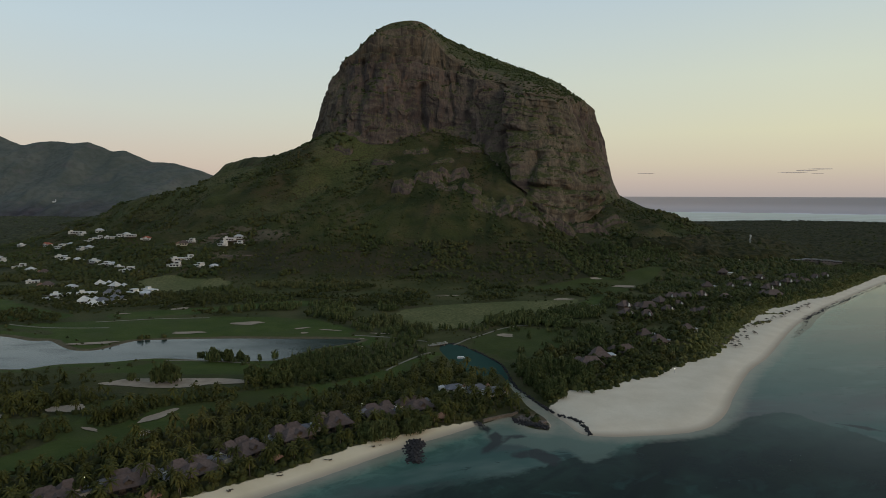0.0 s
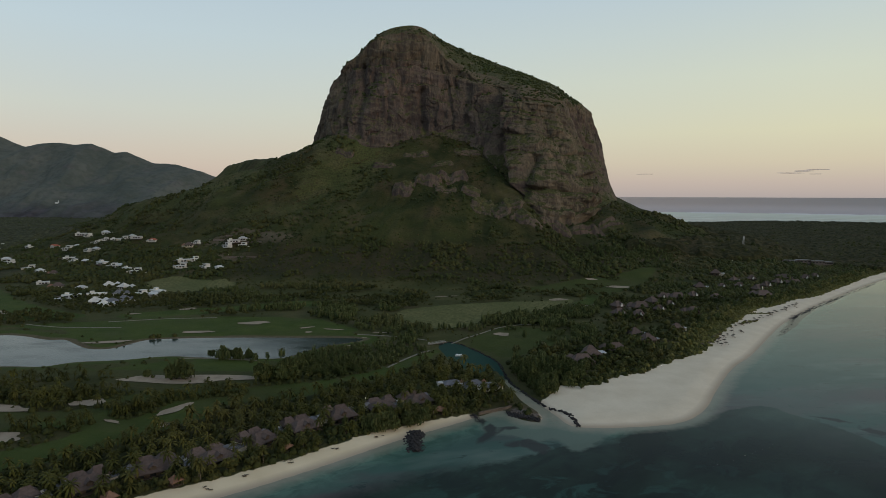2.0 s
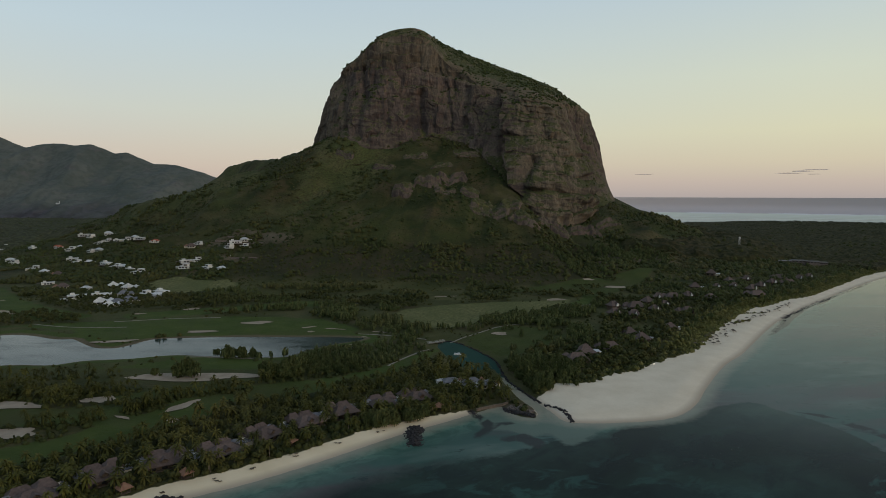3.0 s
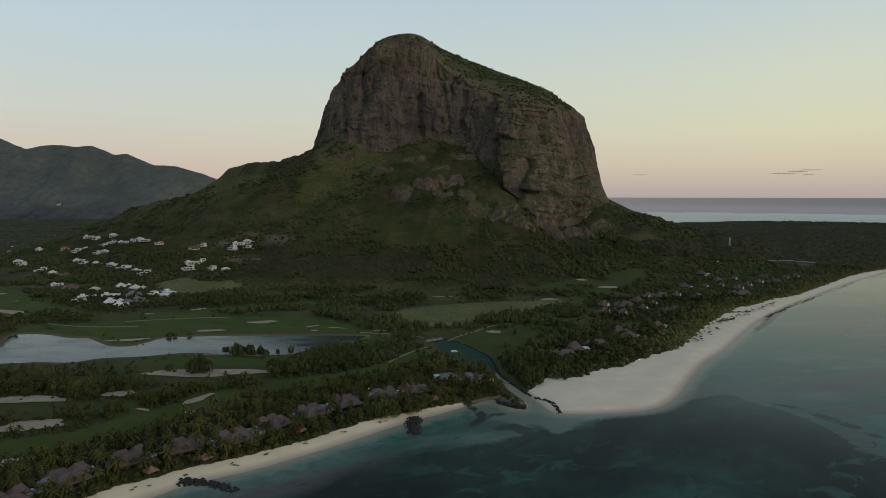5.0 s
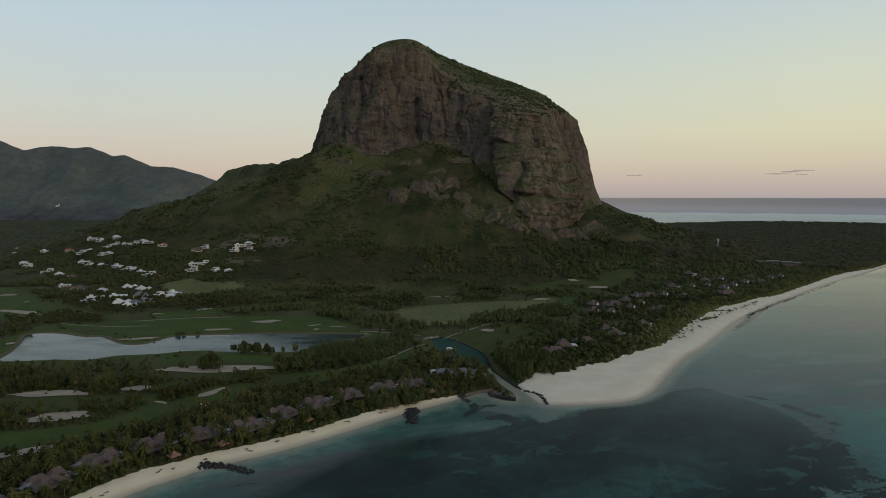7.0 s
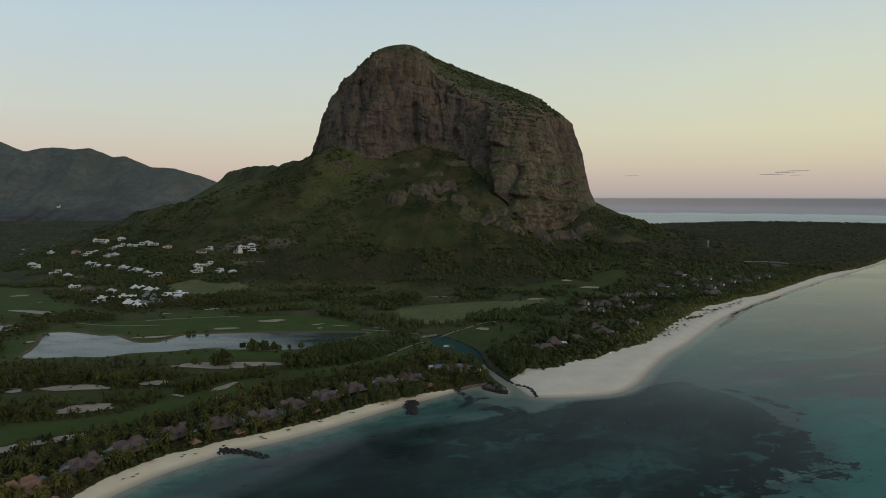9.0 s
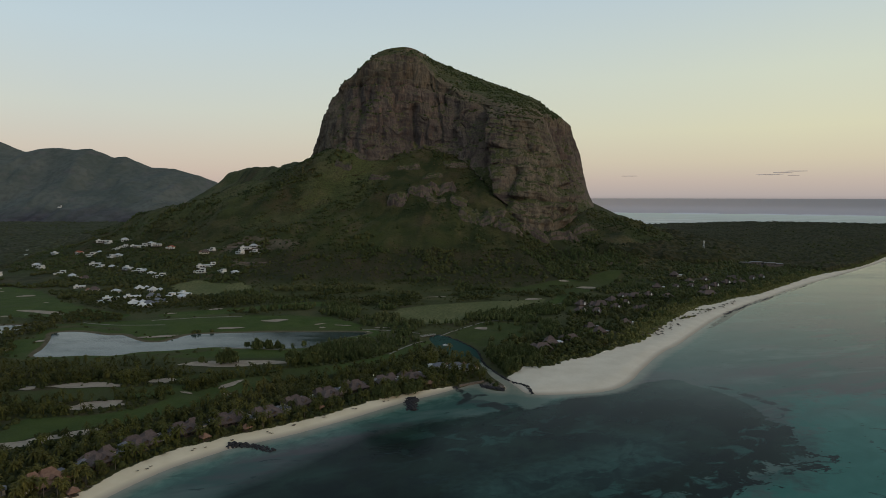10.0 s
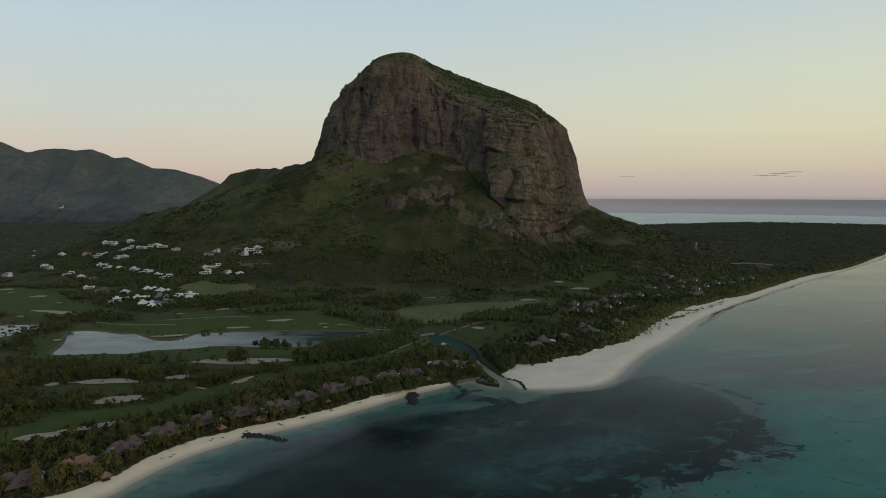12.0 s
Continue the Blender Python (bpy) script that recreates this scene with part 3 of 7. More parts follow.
# ---- ground sheet, fine where the flight passes ----
def build_ground():
    angles = np.concatenate([np.arange(-110, -50, 2.0), np.arange(-50, 50.01, 0.22), np.arange(52, 111, 2.0)])
    dist = [330.0]
    while dist[-1] < 5250:
        dist.append(dist[-1] * 1.0105)
    a, d = np.radians(angles)[None, :], np.array(dist)[:, None]
    x, y = d * np.sin(a), -300 + d * np.cos(a)
    shore = -signed(x, y, LAND).reshape(x.shape)
    z = land_height(x, y, shore)
    pond = np.minimum(signed(x, y, POND), signed(x, y, POND_WEST)).reshape(x.shape)
    z = np.where(pond < 6, np.minimum(z, 2.2 + 0.22 * pond), z)
    me = mesh_from("ground", np.stack([x, y, z], -1).reshape(-1, 3), grid_faces(len(dist), len(angles)), M_GROUND, True)
    xf, yf = x.ravel(), y.ravel()
    fair, dry = np.full(xf.shape, 500.0), np.zeros(xf.shape)
    for i, poly in enumerate(FAIRWAYS):
        lo, hi = poly.min(0) - 40, poly.max(0) + 40
        near = (xf > lo[0]) & (xf < hi[0]) & (yf > lo[1]) & (yf < hi[1])
        sd = signed(xf[near], yf[near], poly)
        fair[near] = np.minimum(fair[near], sd)
        if i == 1:
            sd = np.maximum(sd, 434 - yf[near])
            fair[near] = np.where(fair[near] < sd, np.maximum(fair[near], sd), fair[near])
        if i in DRY:
            dry[np.flatnonzero(near)[sd < 4]] = 1
    fair = np.minimum(fair, signed(xf, yf, POND) - 13)
    field(me, "fairway", fair)
    field(me, "bank", pond.ravel())
    field(me, "dry", dry)
    field(me, "mown", (0.45 + 0.55 * smooth(372, 470, yf + 0.9 * np.maximum(xf + 130, 0))) * (1 - 0.45 * smooth(760, 840, yf) * (xf > 0)) - 0.45 * ((xf > 10) & (xf < 120) & (yf > 485) & (yf < 612)) + 0.4 * ((xf > -310) & (xf < -140) & (yf < 372) & (yf < 0.62 * xf + 478)))
    field(me, "west_sand", smooth(60, 25, xf))
    field(me, "wrack", arms_line(xf, yf))
    field(me, "hill_grass", 0.6 * smooth(70, 150, z.ravel()) * smooth(-20, -190, xf) * smooth(-0.35, 0.2, fbm(xf * 0.008, yf * 0.008, 0, 3, 25)))
    field(me, "rough", smooth(930, 860, yf) * smooth(380, 430, yf) * smooth(330, 250, xf))
    bare = np.full(xf.shape, 500.0)
    for poly in BARE:
        bare = np.minimum(bare, signed(xf, yf, poly))
    field(me, "bare", bare)
    field(me, "hillside", smooth(25, 60, z.ravel()))
    field(me, "heath", smooth(-400, -330, xf) * smooth(330, 230, xf) * smooth(880, 930, yf) * smooth(70, 45, z.ravel()))
    field(me, "shore", shore.ravel())
    field(me, "beach", beach_line(xf, yf))
    return tagged(new("ground", me), "dark green coastal plain with turf, soil and pale beach", "ground", kind="structure")


def beach_line(x, y):
    """Distance to the pale sand, negative on it."""
    return np.minimum(signed(x, y, BEACH_WEST), signed(x, y, BEACH_EAST))


ground = build_ground()


def build_sea():
    angles = np.concatenate([np.arange(-180, -50, 4.0), np.arange(-50, 50.01, 0.6), np.arange(54, 180, 4.0)])
    dist = [3.0]
    while dist[-1] < 60000:
        dist.append(dist[-1] * 1.02 + 0.8 if dist[-1] < 800 else dist[-1] * 1.06)
    a, true = np.radians(angles)[None, :], np.array(dist)[:, None]
    # past 3.5 km the sheet closes in and lifts along the line of sight, to hold the horizon within reach
    near = np.where(true < 3500, true, 3500 + 1350 * (1 - np.exp(-(true - 3500) / 1350)))
    lift = np.where(true < 3500, 0, 163 * (1 - near / true))
    x, y = near * np.sin(a), -90 + near * np.cos(a)
    z = np.broadcast_to(lift, x.shape)
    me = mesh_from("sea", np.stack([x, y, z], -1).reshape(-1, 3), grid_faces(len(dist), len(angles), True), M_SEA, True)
    xf, yf = x.ravel(), y.ravel()
    depth = signed(xf, yf, LAND)
    field(me, "depth", depth)
    field(me, "weed", signed(xf, yf, WEED))
    field(me, "ragged", 2.2 + 19 * smooth(310, 215, yf) * smooth(-60, 60, xf))
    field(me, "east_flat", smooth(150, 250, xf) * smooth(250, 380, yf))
    field(me, "shelf", 1 + 2.2 * smooth(92, 125, xf) * smooth(262, 205, xf))
    field(me, "soft_edge", 1 + 7 * smooth(60, -20, xf))
    field(me, "clearing", signed(xf, yf, CLEARING))
    field(me, "weed_inlet", arms_line(xf, yf))
    field(me, "shoal", signed(xf, yf, SHOAL))
    field(me, "inlet", signed(xf, yf, BASIN))
    field(me, "sandflat", signed(xf, yf, SANDFLAT))
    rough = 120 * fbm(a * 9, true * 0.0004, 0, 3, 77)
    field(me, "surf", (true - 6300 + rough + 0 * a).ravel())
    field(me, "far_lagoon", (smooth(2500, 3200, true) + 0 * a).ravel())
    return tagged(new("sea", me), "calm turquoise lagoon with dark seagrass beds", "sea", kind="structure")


sea = build_sea()


def flat_water(name, outline, z, label):
    bm = bmesh.new()
    bm.faces.new([bm.verts.new((x, y, z)) for x, y in outline])
    for f in bm.faces:
        f.normal_update()
        if f.normal.z < 0:
            f.normal_flip()
    bmesh.ops.triangulate(bm, faces=bm.faces[:])
    me = bpy.data.meshes.new(name)
    bm.to_mesh(me)
    bm.free()
    me.materials.append(M_POND)
    return tagged(new(name, me), label, "pond", kind="structure")


def grown(poly, by):
    c = poly.mean(0)
    n = np.roll(poly, -1, 0) - np.roll(poly, 1, 0)
    n = np.stack([n[:, 1], -n[:, 0]], 1) / np.maximum(np.hypot(n[:, 0], n[:, 1]), 1e-6)[:, None]
    area = np.sum(poly[:, 0] * np.roll(poly[:, 1], -1) - poly[:, 1] * np.roll(poly[:, 0], -1))
    return poly + n * by * (1 if area > 0 else -1)


flat_water("pond", grown(POND, 2.0), 1.75, "still golf course pond mirroring the evening sky")
flat_water("pond", grown(POND_WEST, 2.0), 1.75, "still dark pond among golf greens")


# ---- the mountain ----
def build_mountain():
    lines = [curve_through(c, 76, True) for c in (CLIFF_FOOT, RIM, RIDGE)]
    n = len(lines[0])
    keep = np.concatenate([np.arange(0, 76 * 13), np.arange(76 * 13, n, 8)])
    foot, rim, ridge = (c[keep] for c in lines)
    rows = []
    for v in np.linspace(-0.06, 1, 110):
        # steep foot, then a cliff that leans back towards the rim
        lean = np.where(v < 0, v, v ** 0.85)
        p = foot + (rim - foot) * lean
        p[:, 2] = foot[:, 2] + (rim[:, 2] - foot[:, 2]) * v
        rows.append(p)
    for v in np.linspace(0, 1, 36)[1:]:
        p = rim + (ridge - rim) * v
        p[:, 2] = rim[:, 2] + (ridge[:, 2] - rim[:, 2]) * v ** 0.8
        rows.append(p)
    heart = np.array([60.0, 1760.0, 490.0])
    for v in np.linspace(0, 1, 8)[1:]:
        rows.append(ridge + (heart - ridge) * v)
    p = np.array(rows)
    m, k = p.shape[:2]
    # outward directions in plan
    t = np.roll(foot, -1, 0) - np.roll(foot, 1, 0)
    t = t[:, :2] / np.hypot(t[:, 0], t[:, 1])[:, None]
    for _ in range(30):
        t = (np.roll(t, 1, 0) + t + np.roll(t, -1, 0)) / 3
    out = np.stack([t[:, 1], -t[:, 0]], 1)
    out /= np.hypot(out[:, 0], out[:, 1])[:, None]
    run = np.concatenate([np.linspace(-0.06, 1, 110), np.linspace(1, 2, 36)[1:], np.full(7, 2.0)])[:, None]
    east_side = smooth(330, 430, foot[:, 0])[None, :] * (foot[:, 1] > 1400)[None, :]
    face = smooth(-0.05, 0.10, run) * (1 - east_side) + smooth(0.0, 0.8, run) * east_side
    face = face * smooth(1.25, 0.92, run)
    top = smooth(0.9, 1.2, run) * smooth(2.0, 1.8, run)
    x, y, z = p[..., 0], p[..., 1], p[..., 2]
    warp = 14 * fbm(x * 0.02, y * 0.02, z * 0.02, 3, 49)
    ribs = 0.45 - 2 * np.abs(fbm((x + warp) * 0.009, (y + warp) * 0.009, z * 0.0020, 3, 51))
    chink = -np.maximum(0, 0.30 - np.abs(fbm((x + warp) * 0.021, (y - warp) * 0.021, z * 0.003, 2, 57))) / 0.30
    big = fbm(x * 0.007, y * 0.007, z * 0.006, 3, 61)
    small = fbm(x * 0.06, y * 0.06, z * 0.035, 4, 71)
    dip = z + 0.16 * (x - 60)
    along = np.broadcast_to(np.r_[0, np.cumsum(np.hypot(*np.diff(foot[:, :2], axis=0).T))][None, :], x.shape)
    sway = fbm(x * 0.03, y * 0.03, z * 0.012, 3, 73)

    def blocks(wide, high, seed):
        """Jointed rock: upright blocks in beds, each set out or back."""
        bed = dip / high + 0.7 * fbm(x * 0.012, y * 0.012, z * 0.004, 2, seed + 5)
        row = np.floor(bed).astype(np.int64)
        col = np.floor(along / wide + 0.55 * sway + 7.3 * lattice(row, row * 0, row * 0, seed + 1)).astype(np.int64)
        return 2 * lattice(col, row, row * 0, seed) - 1

    def bench(step, seed, share):
        band = dip / step + 0.6 * fbm(x * 0.008, y * 0.008, z * 0.002, 3, seed)
        saw = band - np.floor(band)
        return (np.where(saw < share, saw / share, (1 - saw) / (1 - share)) - 0.5) * smooth(-0.35, 0.35, vnoise(x * 0.011, y * 0.011, z * 0.010, seed + 3))

    def gully(line, wide, deep):
        """A cleft along a line of (x, height) down the face."""
        best = np.full(x.shape, 1e9)
        for (x0, z0), (x1, z1) in zip(line, line[1:]):
            dx, dz = x1 - x0, z1 - z0
            f = np.clip(((x - x0) * dx + (z - z0) * dz) / (dx * dx + dz * dz), 0, 1)
            best = np.minimum(best, (x + 5 * sway - x0 - f * dx) ** 2 + ((z - z0 - f * dz) * 0.8) ** 2)
        return -deep * np.exp(-best / wide ** 2) * (y < 1640)

    def ledge(line, back, high):
        """A terrace: the face steps back above a line of (x, height) and comes forward again."""
        px, pz = zip(*line)
        over = z - np.interp(x, px, pz) - 9 * fbm(x * 0.018, y * 0.018, 0, 3, 83) - 4 * sway
        ends = smooth(px[0] - 14, px[0] + 10, x) * smooth(px[-1] + 14, px[-1] - 10, x)
        return -back * np.where(over > 0, np.clip(1 - over / high, 0, 1), np.clip(1 + over / 5, 0, 1) * 0.25) * ends * (y < 1640)

    def boss(cx, cz, wx, wz, proud):
        return proud * np.exp(-(np.abs((x - cx) / wx) ** 3 + np.abs((z - cz) / wz) ** 3)) * (y < 1640)

    def between_lines(left, right, proud):
        """A buttress standing proud between two lines of (x, height) down the face, with steep sides."""
        (lx, lz), (rx, rz) = zip(*left), zip(*right)
        a = np.interp(z, lz[::-1], lx[::-1]) + 7 * sway + 3 * column
        b = np.interp(z, rz[::-1], rx[::-1]) + 6 * sway
        hollow = 1.5 * proud * np.clip(1 - (x - b) / 105, 0, 1) * smooth(b - 8, b + 8, x)
        return (proud * smooth(a - 26, a + 8, x) * smooth(b + 10, b - 10, x) - hollow) * smooth(398, 345, z) * (y < 1640)

    column = fbm((x + 0.4 * warp) * 0.055, (y - 0.4 * warp) * 0.055, z * 0.006, 3, 97)
    east = smooth(60, 190, x)
    shape = between_lines(*BUTTRESS) + sum(gully(*g) for g in GULLIES) + sum(ledge(*g) for g in LEDGES) + sum(boss(*g) for g in BOSSES)
    push = 8 * ribs + 5 * chink + 9 * big + 3.0 * small + 3.8 * column + 1.8 * blocks(24, 60, 75) + 1.0 * blocks(11, 26, 77) + 0.4 * blocks(5, 9, 79)
    push = push - (2 + 5 * east) * bench(38, 81, 0.84) - (1.0 + 1.6 * east) * bench(13, 87, 0.75) + shape
    push = push * (1 - 0.4 * smooth(440, 490, z) * smooth(60, -20, x))
    push = face * push + top * (4 * small)
    x = x + out[:, 0] * push
    y = y + out[:, 1] * push
    z = z + top * (5 * fbm(x * 0.02, y * 0.02, 0, 4, 91)) + face * 2.5 * vnoise(x * .05, y * .05, z * .05, 95)
    weathered = np.maximum(smooth(448, 468, z) * smooth(70, 10, x), smooth(-6, 8, z - np.interp(x, *zip(*LEDGES[1][0]))) * smooth(-95, -80, x))
    left, right, _ = BUTTRESS
    inside = smooth(-4, 14, x - np.interp(z, [q[1] for q in left][::-1], [q[0] for q in left][::-1])) * smooth(16, -6, x - np.interp(z, [q[1] for q in right][::-1], [q[0] for q in right][::-1]))
    weathered = np.maximum(weathered, inside)
    weathered = np.maximum(weathered, 0.7 * smooth(-235, -262, x))
    me = mesh_from("rock_face", np.stack([x, y, z], -1).reshape(-1, 3), grid_faces(m, k, True), M_ROCK, False)
    over = p[..., 2] - np.interp(p[..., 0], *zip(*LEDGES[1][0]))
    field(me, "terrace", (smooth(-20, 0, over) * smooth(52, 26, over) * smooth(-100, -80, p[..., 0]) * smooth(300, 250, p[..., 0])).ravel())
    field(me, "weathered", np.clip(weathered + 0.25 * fbm(p[..., 0] * 0.02, p[..., 1] * 0.02, p[..., 2] * 0.02, 3, 99), 0, 1).ravel())
    body = tagged(new("mountain", me), "steep basalt mountain with a green sloping summit", "mountain")
    return body


mountain = build_mountain()


# ---- the range inland ----
RANGE_X = [-5200, -4300, -3500, -3100, -2879, -2737, -2609, -2409, -2300, -2158, -2078, -1907, -1762, -1510, -1250, -900]
RANGE_Z = [300, 420, 560, 590, 520, 462, 482, 476, 476, 418, 427, 350, 350, 270, 170, 20]


def mat_range():
    k = Mat("hazed_scrub_hills", 0.95, 0.05)
    # scrub in pale bluish greys: distance haze put into the hills' colour
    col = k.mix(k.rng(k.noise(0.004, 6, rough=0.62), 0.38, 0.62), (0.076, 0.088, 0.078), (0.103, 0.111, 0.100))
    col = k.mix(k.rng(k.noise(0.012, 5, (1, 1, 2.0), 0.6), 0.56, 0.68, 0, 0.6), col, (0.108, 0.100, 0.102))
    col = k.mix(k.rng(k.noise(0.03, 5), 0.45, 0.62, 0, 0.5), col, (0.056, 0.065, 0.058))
    k.bump(k.noise(0.02, 7, rough=0.6), 0.8, 18)
    high = k.t.nodes.new("ShaderNodeSeparateXYZ")
    k.t.links.new(k.pos(), high.inputs[0])
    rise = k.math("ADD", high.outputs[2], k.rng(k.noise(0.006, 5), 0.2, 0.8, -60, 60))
    # purplish foot of the hills: low haze put into the colour
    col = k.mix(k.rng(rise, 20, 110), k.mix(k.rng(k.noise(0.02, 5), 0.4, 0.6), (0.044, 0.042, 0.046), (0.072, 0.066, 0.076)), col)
    return k.done(col)


def build_range():
    xs = np.arange(-5000, -800, 16.0)
    v = np.linspace(0, 1, 90)
    x, v = np.broadcast_arrays(xs[None, :], v[:, None])
    crest = np.interp(x, RANGE_X, RANGE_Z)
    depth = np.where(v < 0.6, 1 - v / 0.6, (v - 0.6) / 0.4)
    y = np.where(v < 0.6, 3850 - 900 * depth, 3850 + 700 * depth)
    spurs = 1 - 2 * np.abs(fbm(x * 0.0028 + 0.3 * fbm(x * .001, y * .001, 0, 2, 7), y * 0.0011, 0, 4, 43))
    z = crest * (1 - depth) ** 1.25 + (1 - depth) * depth * 190 * spurs + 14 * depth * (1 - depth) * 4 * fbm(x * 0.008, y * 0.008, 0, 4, 47) - 4 * (depth > 0.97)
    z = z + 5 * fbm(x * 0.01, y * 0.01, 0, 3, 48) * (depth < 0.1)
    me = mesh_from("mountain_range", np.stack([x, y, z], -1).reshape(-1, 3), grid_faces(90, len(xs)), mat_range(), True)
    global RANGE_GRID
    RANGE_GRID = (x, y, z)
    return tagged(new("mountain_range", me), "low hazy range of scrub-covered hills beyond the plain", "hills", kind="structure")


build_range()


def build_canopy(name, x0, x1, y0, y1, high, seed, keep):
    """Far woods as one lumpy roof of crowns."""
    xs, ys = np.arange(x0, x1, 8.0), [y0]
    while ys[-1] < y1:
        ys.append(ys[-1] + 5.0 + (ys[-1] - y0) * 0.006)
    x, y = np.meshgrid(xs, np.array(ys))
    lump = np.abs(vnoise(x * 0.085, y * 0.085, 0, seed)) + 0.5 * np.abs(vnoise(x * 0.2, y * 0.2, 0, seed + 1))
    land = land_height(x, y)
    inside = keep(x, y, land)
    z = land + np.where(inside, high * (0.45 + 0.6 * lump + 0.25 * fbm(x * 0.01, y * 0.01, 0, 2, seed + 2)), -6)
    f = grid_faces(len(ys), len(xs))
    f = f[inside.ravel()[f].any(1)]
    a = np.degrees(np.arctan2(x - 2, y + 215)).ravel()
    f = f[(np.abs(a) < 41)[f].all(1)]
    idx, inv = np.unique(f, return_inverse=True)
    v = np.stack([x, y, z], -1).reshape(-1, 3)[idx]
    return v, inv.reshape(f.shape)

# ---- sand bunkers, roofs and yards in plan (used to keep trees off them) ----
BUNKERS = [(-770, 879, 30, 16, 0), (-664, 807, 27, 18, 0), (-548, 670, 76, 18, -19), (-575, 638, 14, 8, 0), (-440, 501, 12, 8, 41), (-454, 466, 17, 14, 58),
           (-196, 412, 103, 20, 1), (-296, 346, 61, 14, 4), (-340, 337, 13, 8, 0), (-238, 360, 23, 13, 18), (-260, 298, 42, 18, 11), (-272, 222, 34, 15, 20),
           (-247, 240, 40, 11, 27), (-176, 350, 25, 9, 59), (-170, 324, 9, 7, 13), (-204, 328, 14, 3, -21), (-319, 524, 37, 10, 14)]
BUNKERS_FAR = [(-253, 568, 34, 9, 5), (-212, 614, 35, 14, 7), (-317, 693, 21, 12, 25), (-367, 661, 18, 6, 13), (-149, 592, 17, 5, 40), (-142, 571, 8, 6, 0),
               (52, 572, 16, 13, 28), (258, 896, 39, 18, 1), (145, 777, 32, 14, 20), (-86, 521, 19, 4, 6), (-738, 848, 13, 8, 0), (-591, 744, 8, 6, 0),
               (-120, 585, 22, 4, -8), (-70, 575, 18, 4, -4), (225, 935, 20, 7, 10), (-4, 800, 30, 6, 12), (60, 850, 24, 6, 6)]
BUNGALOWS = [(-236, 150), (-213, 171), (-199, 197), (-187, 222), (-168, 244), (-146, 261), (-120, 275), (-104, 298), (-85, 318), (-66, 335), (-43, 352), (-20, 364)]
RESORT = [(204, 708), (193, 660), (214, 655), (233, 709), (284, 777), (260, 749), (273, 723), (308, 790), (330, 794), (249, 690), (288, 687), (359, 790), (376, 883), (436, 884), (446, 850), (436, 815),
          (460, 954), (518, 931), (591, 980), (182, 564), (186, 538), (147, 505), (109, 464), (120, 484), (234, 594), (408, 881), (548, 935), (480, 892), (562, 988), (620, 1004), (448, 995), (494, 965)]
CANAL_HOUSES = [(2, 404), (17, 402), (29, 398)]
# villas of the village by kind: stacked blocks, hipped, long, red-roofed, tent-roofed, thatched, slate-roofed
VILLAS_STACKED = [(-976, 1256), (-852, 1123), (-757, 1044), (-778, 1186), (-787, 1270), (-725, 1228), (-653, 1169), (-738, 1218), (-719, 1156), (-685, 1055), (-582, 1001), (-508, 936), (-504, 748), (-428, 796), (-432, 983), (-440, 951), (-402, 951), (-462, 1061), (-398, 1040), (-373, 1049), (-1090, 1330), (-894, 1054)]
VILLAS_HIPPED = [(-874, 1144), (-705, 996), (-773, 1211), (-746, 1267), (-642, 1181), (-703, 1158), (-655, 1043), (-567, 995), (-538, 840), (-406, 787), (-375, 943), (-378, 1064), (-990, 1400)]
VILLAS_LONG = [(-886, 1227), (-630, 892), (-807, 1278), (-697, 1218), (-597, 1113), (-730, 1117), (-615, 1027), (-540, 968), (-507, 768), (-481, 782), (-412, 811), (-448, 979), (-391, 1054), (-1030, 1350)]
VILLAS_RED = [(-817, 1206), (-562, 1103)]
VILLAS_TENT = [(-509, 860), (-480, 848), (-452, 728), (-429, 708)]
VILLAS_THATCH = [(-665, 970), (-582, 854), (-469, 1047)]
VILLAS_SLATE = [(-455, 790), (-427, 752), (-427, 724)]
VILLAS = [VILLAS_STACKED, VILLAS_HIPPED, VILLAS_LONG, VILLAS_RED, VILLAS_TENT, VILLAS_THATCH, VILLAS_SLATE]
GAZEBOS = [(-194, 160), (-152, 234), (-130, 250), (-88, 290), (-52, 328), (-6, 349)]

# ---- foliage ----
def mat_leaf(name, dark, light, dry, island=True, patch=0.03, spread=0.7, shade=0.45):
    k = Mat(name, 0.75, 0.15)
    r = k.random(island)
    col = k.mix(k.rng(k.noise(patch, 4, rough=0.6), 0.36, 0.64), dark, light)
    col = k.mix(k.rng(k.noise(patch * 0.37, 4), 0.52, 0.66, 0, 0.6), col, dry)
    col = k.mix(k.rng(r, 0.72, 1.0, 0, spread), col, dry)
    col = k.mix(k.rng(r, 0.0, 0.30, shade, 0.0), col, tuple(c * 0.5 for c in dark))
    # shaded gaps between leaf tufts, put into the colour as fine noise
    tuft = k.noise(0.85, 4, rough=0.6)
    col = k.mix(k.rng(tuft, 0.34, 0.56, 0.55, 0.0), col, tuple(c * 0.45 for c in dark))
    k.bump(tuft, 0.7, 0.5)
    return k.done(col)


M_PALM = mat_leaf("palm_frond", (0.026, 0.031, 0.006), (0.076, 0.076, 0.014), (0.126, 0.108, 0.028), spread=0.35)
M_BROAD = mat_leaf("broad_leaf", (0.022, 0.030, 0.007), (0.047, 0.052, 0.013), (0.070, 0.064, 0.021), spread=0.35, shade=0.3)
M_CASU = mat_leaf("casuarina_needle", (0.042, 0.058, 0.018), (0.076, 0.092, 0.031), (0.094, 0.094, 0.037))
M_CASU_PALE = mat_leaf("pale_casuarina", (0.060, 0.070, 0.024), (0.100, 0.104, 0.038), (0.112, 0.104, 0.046))
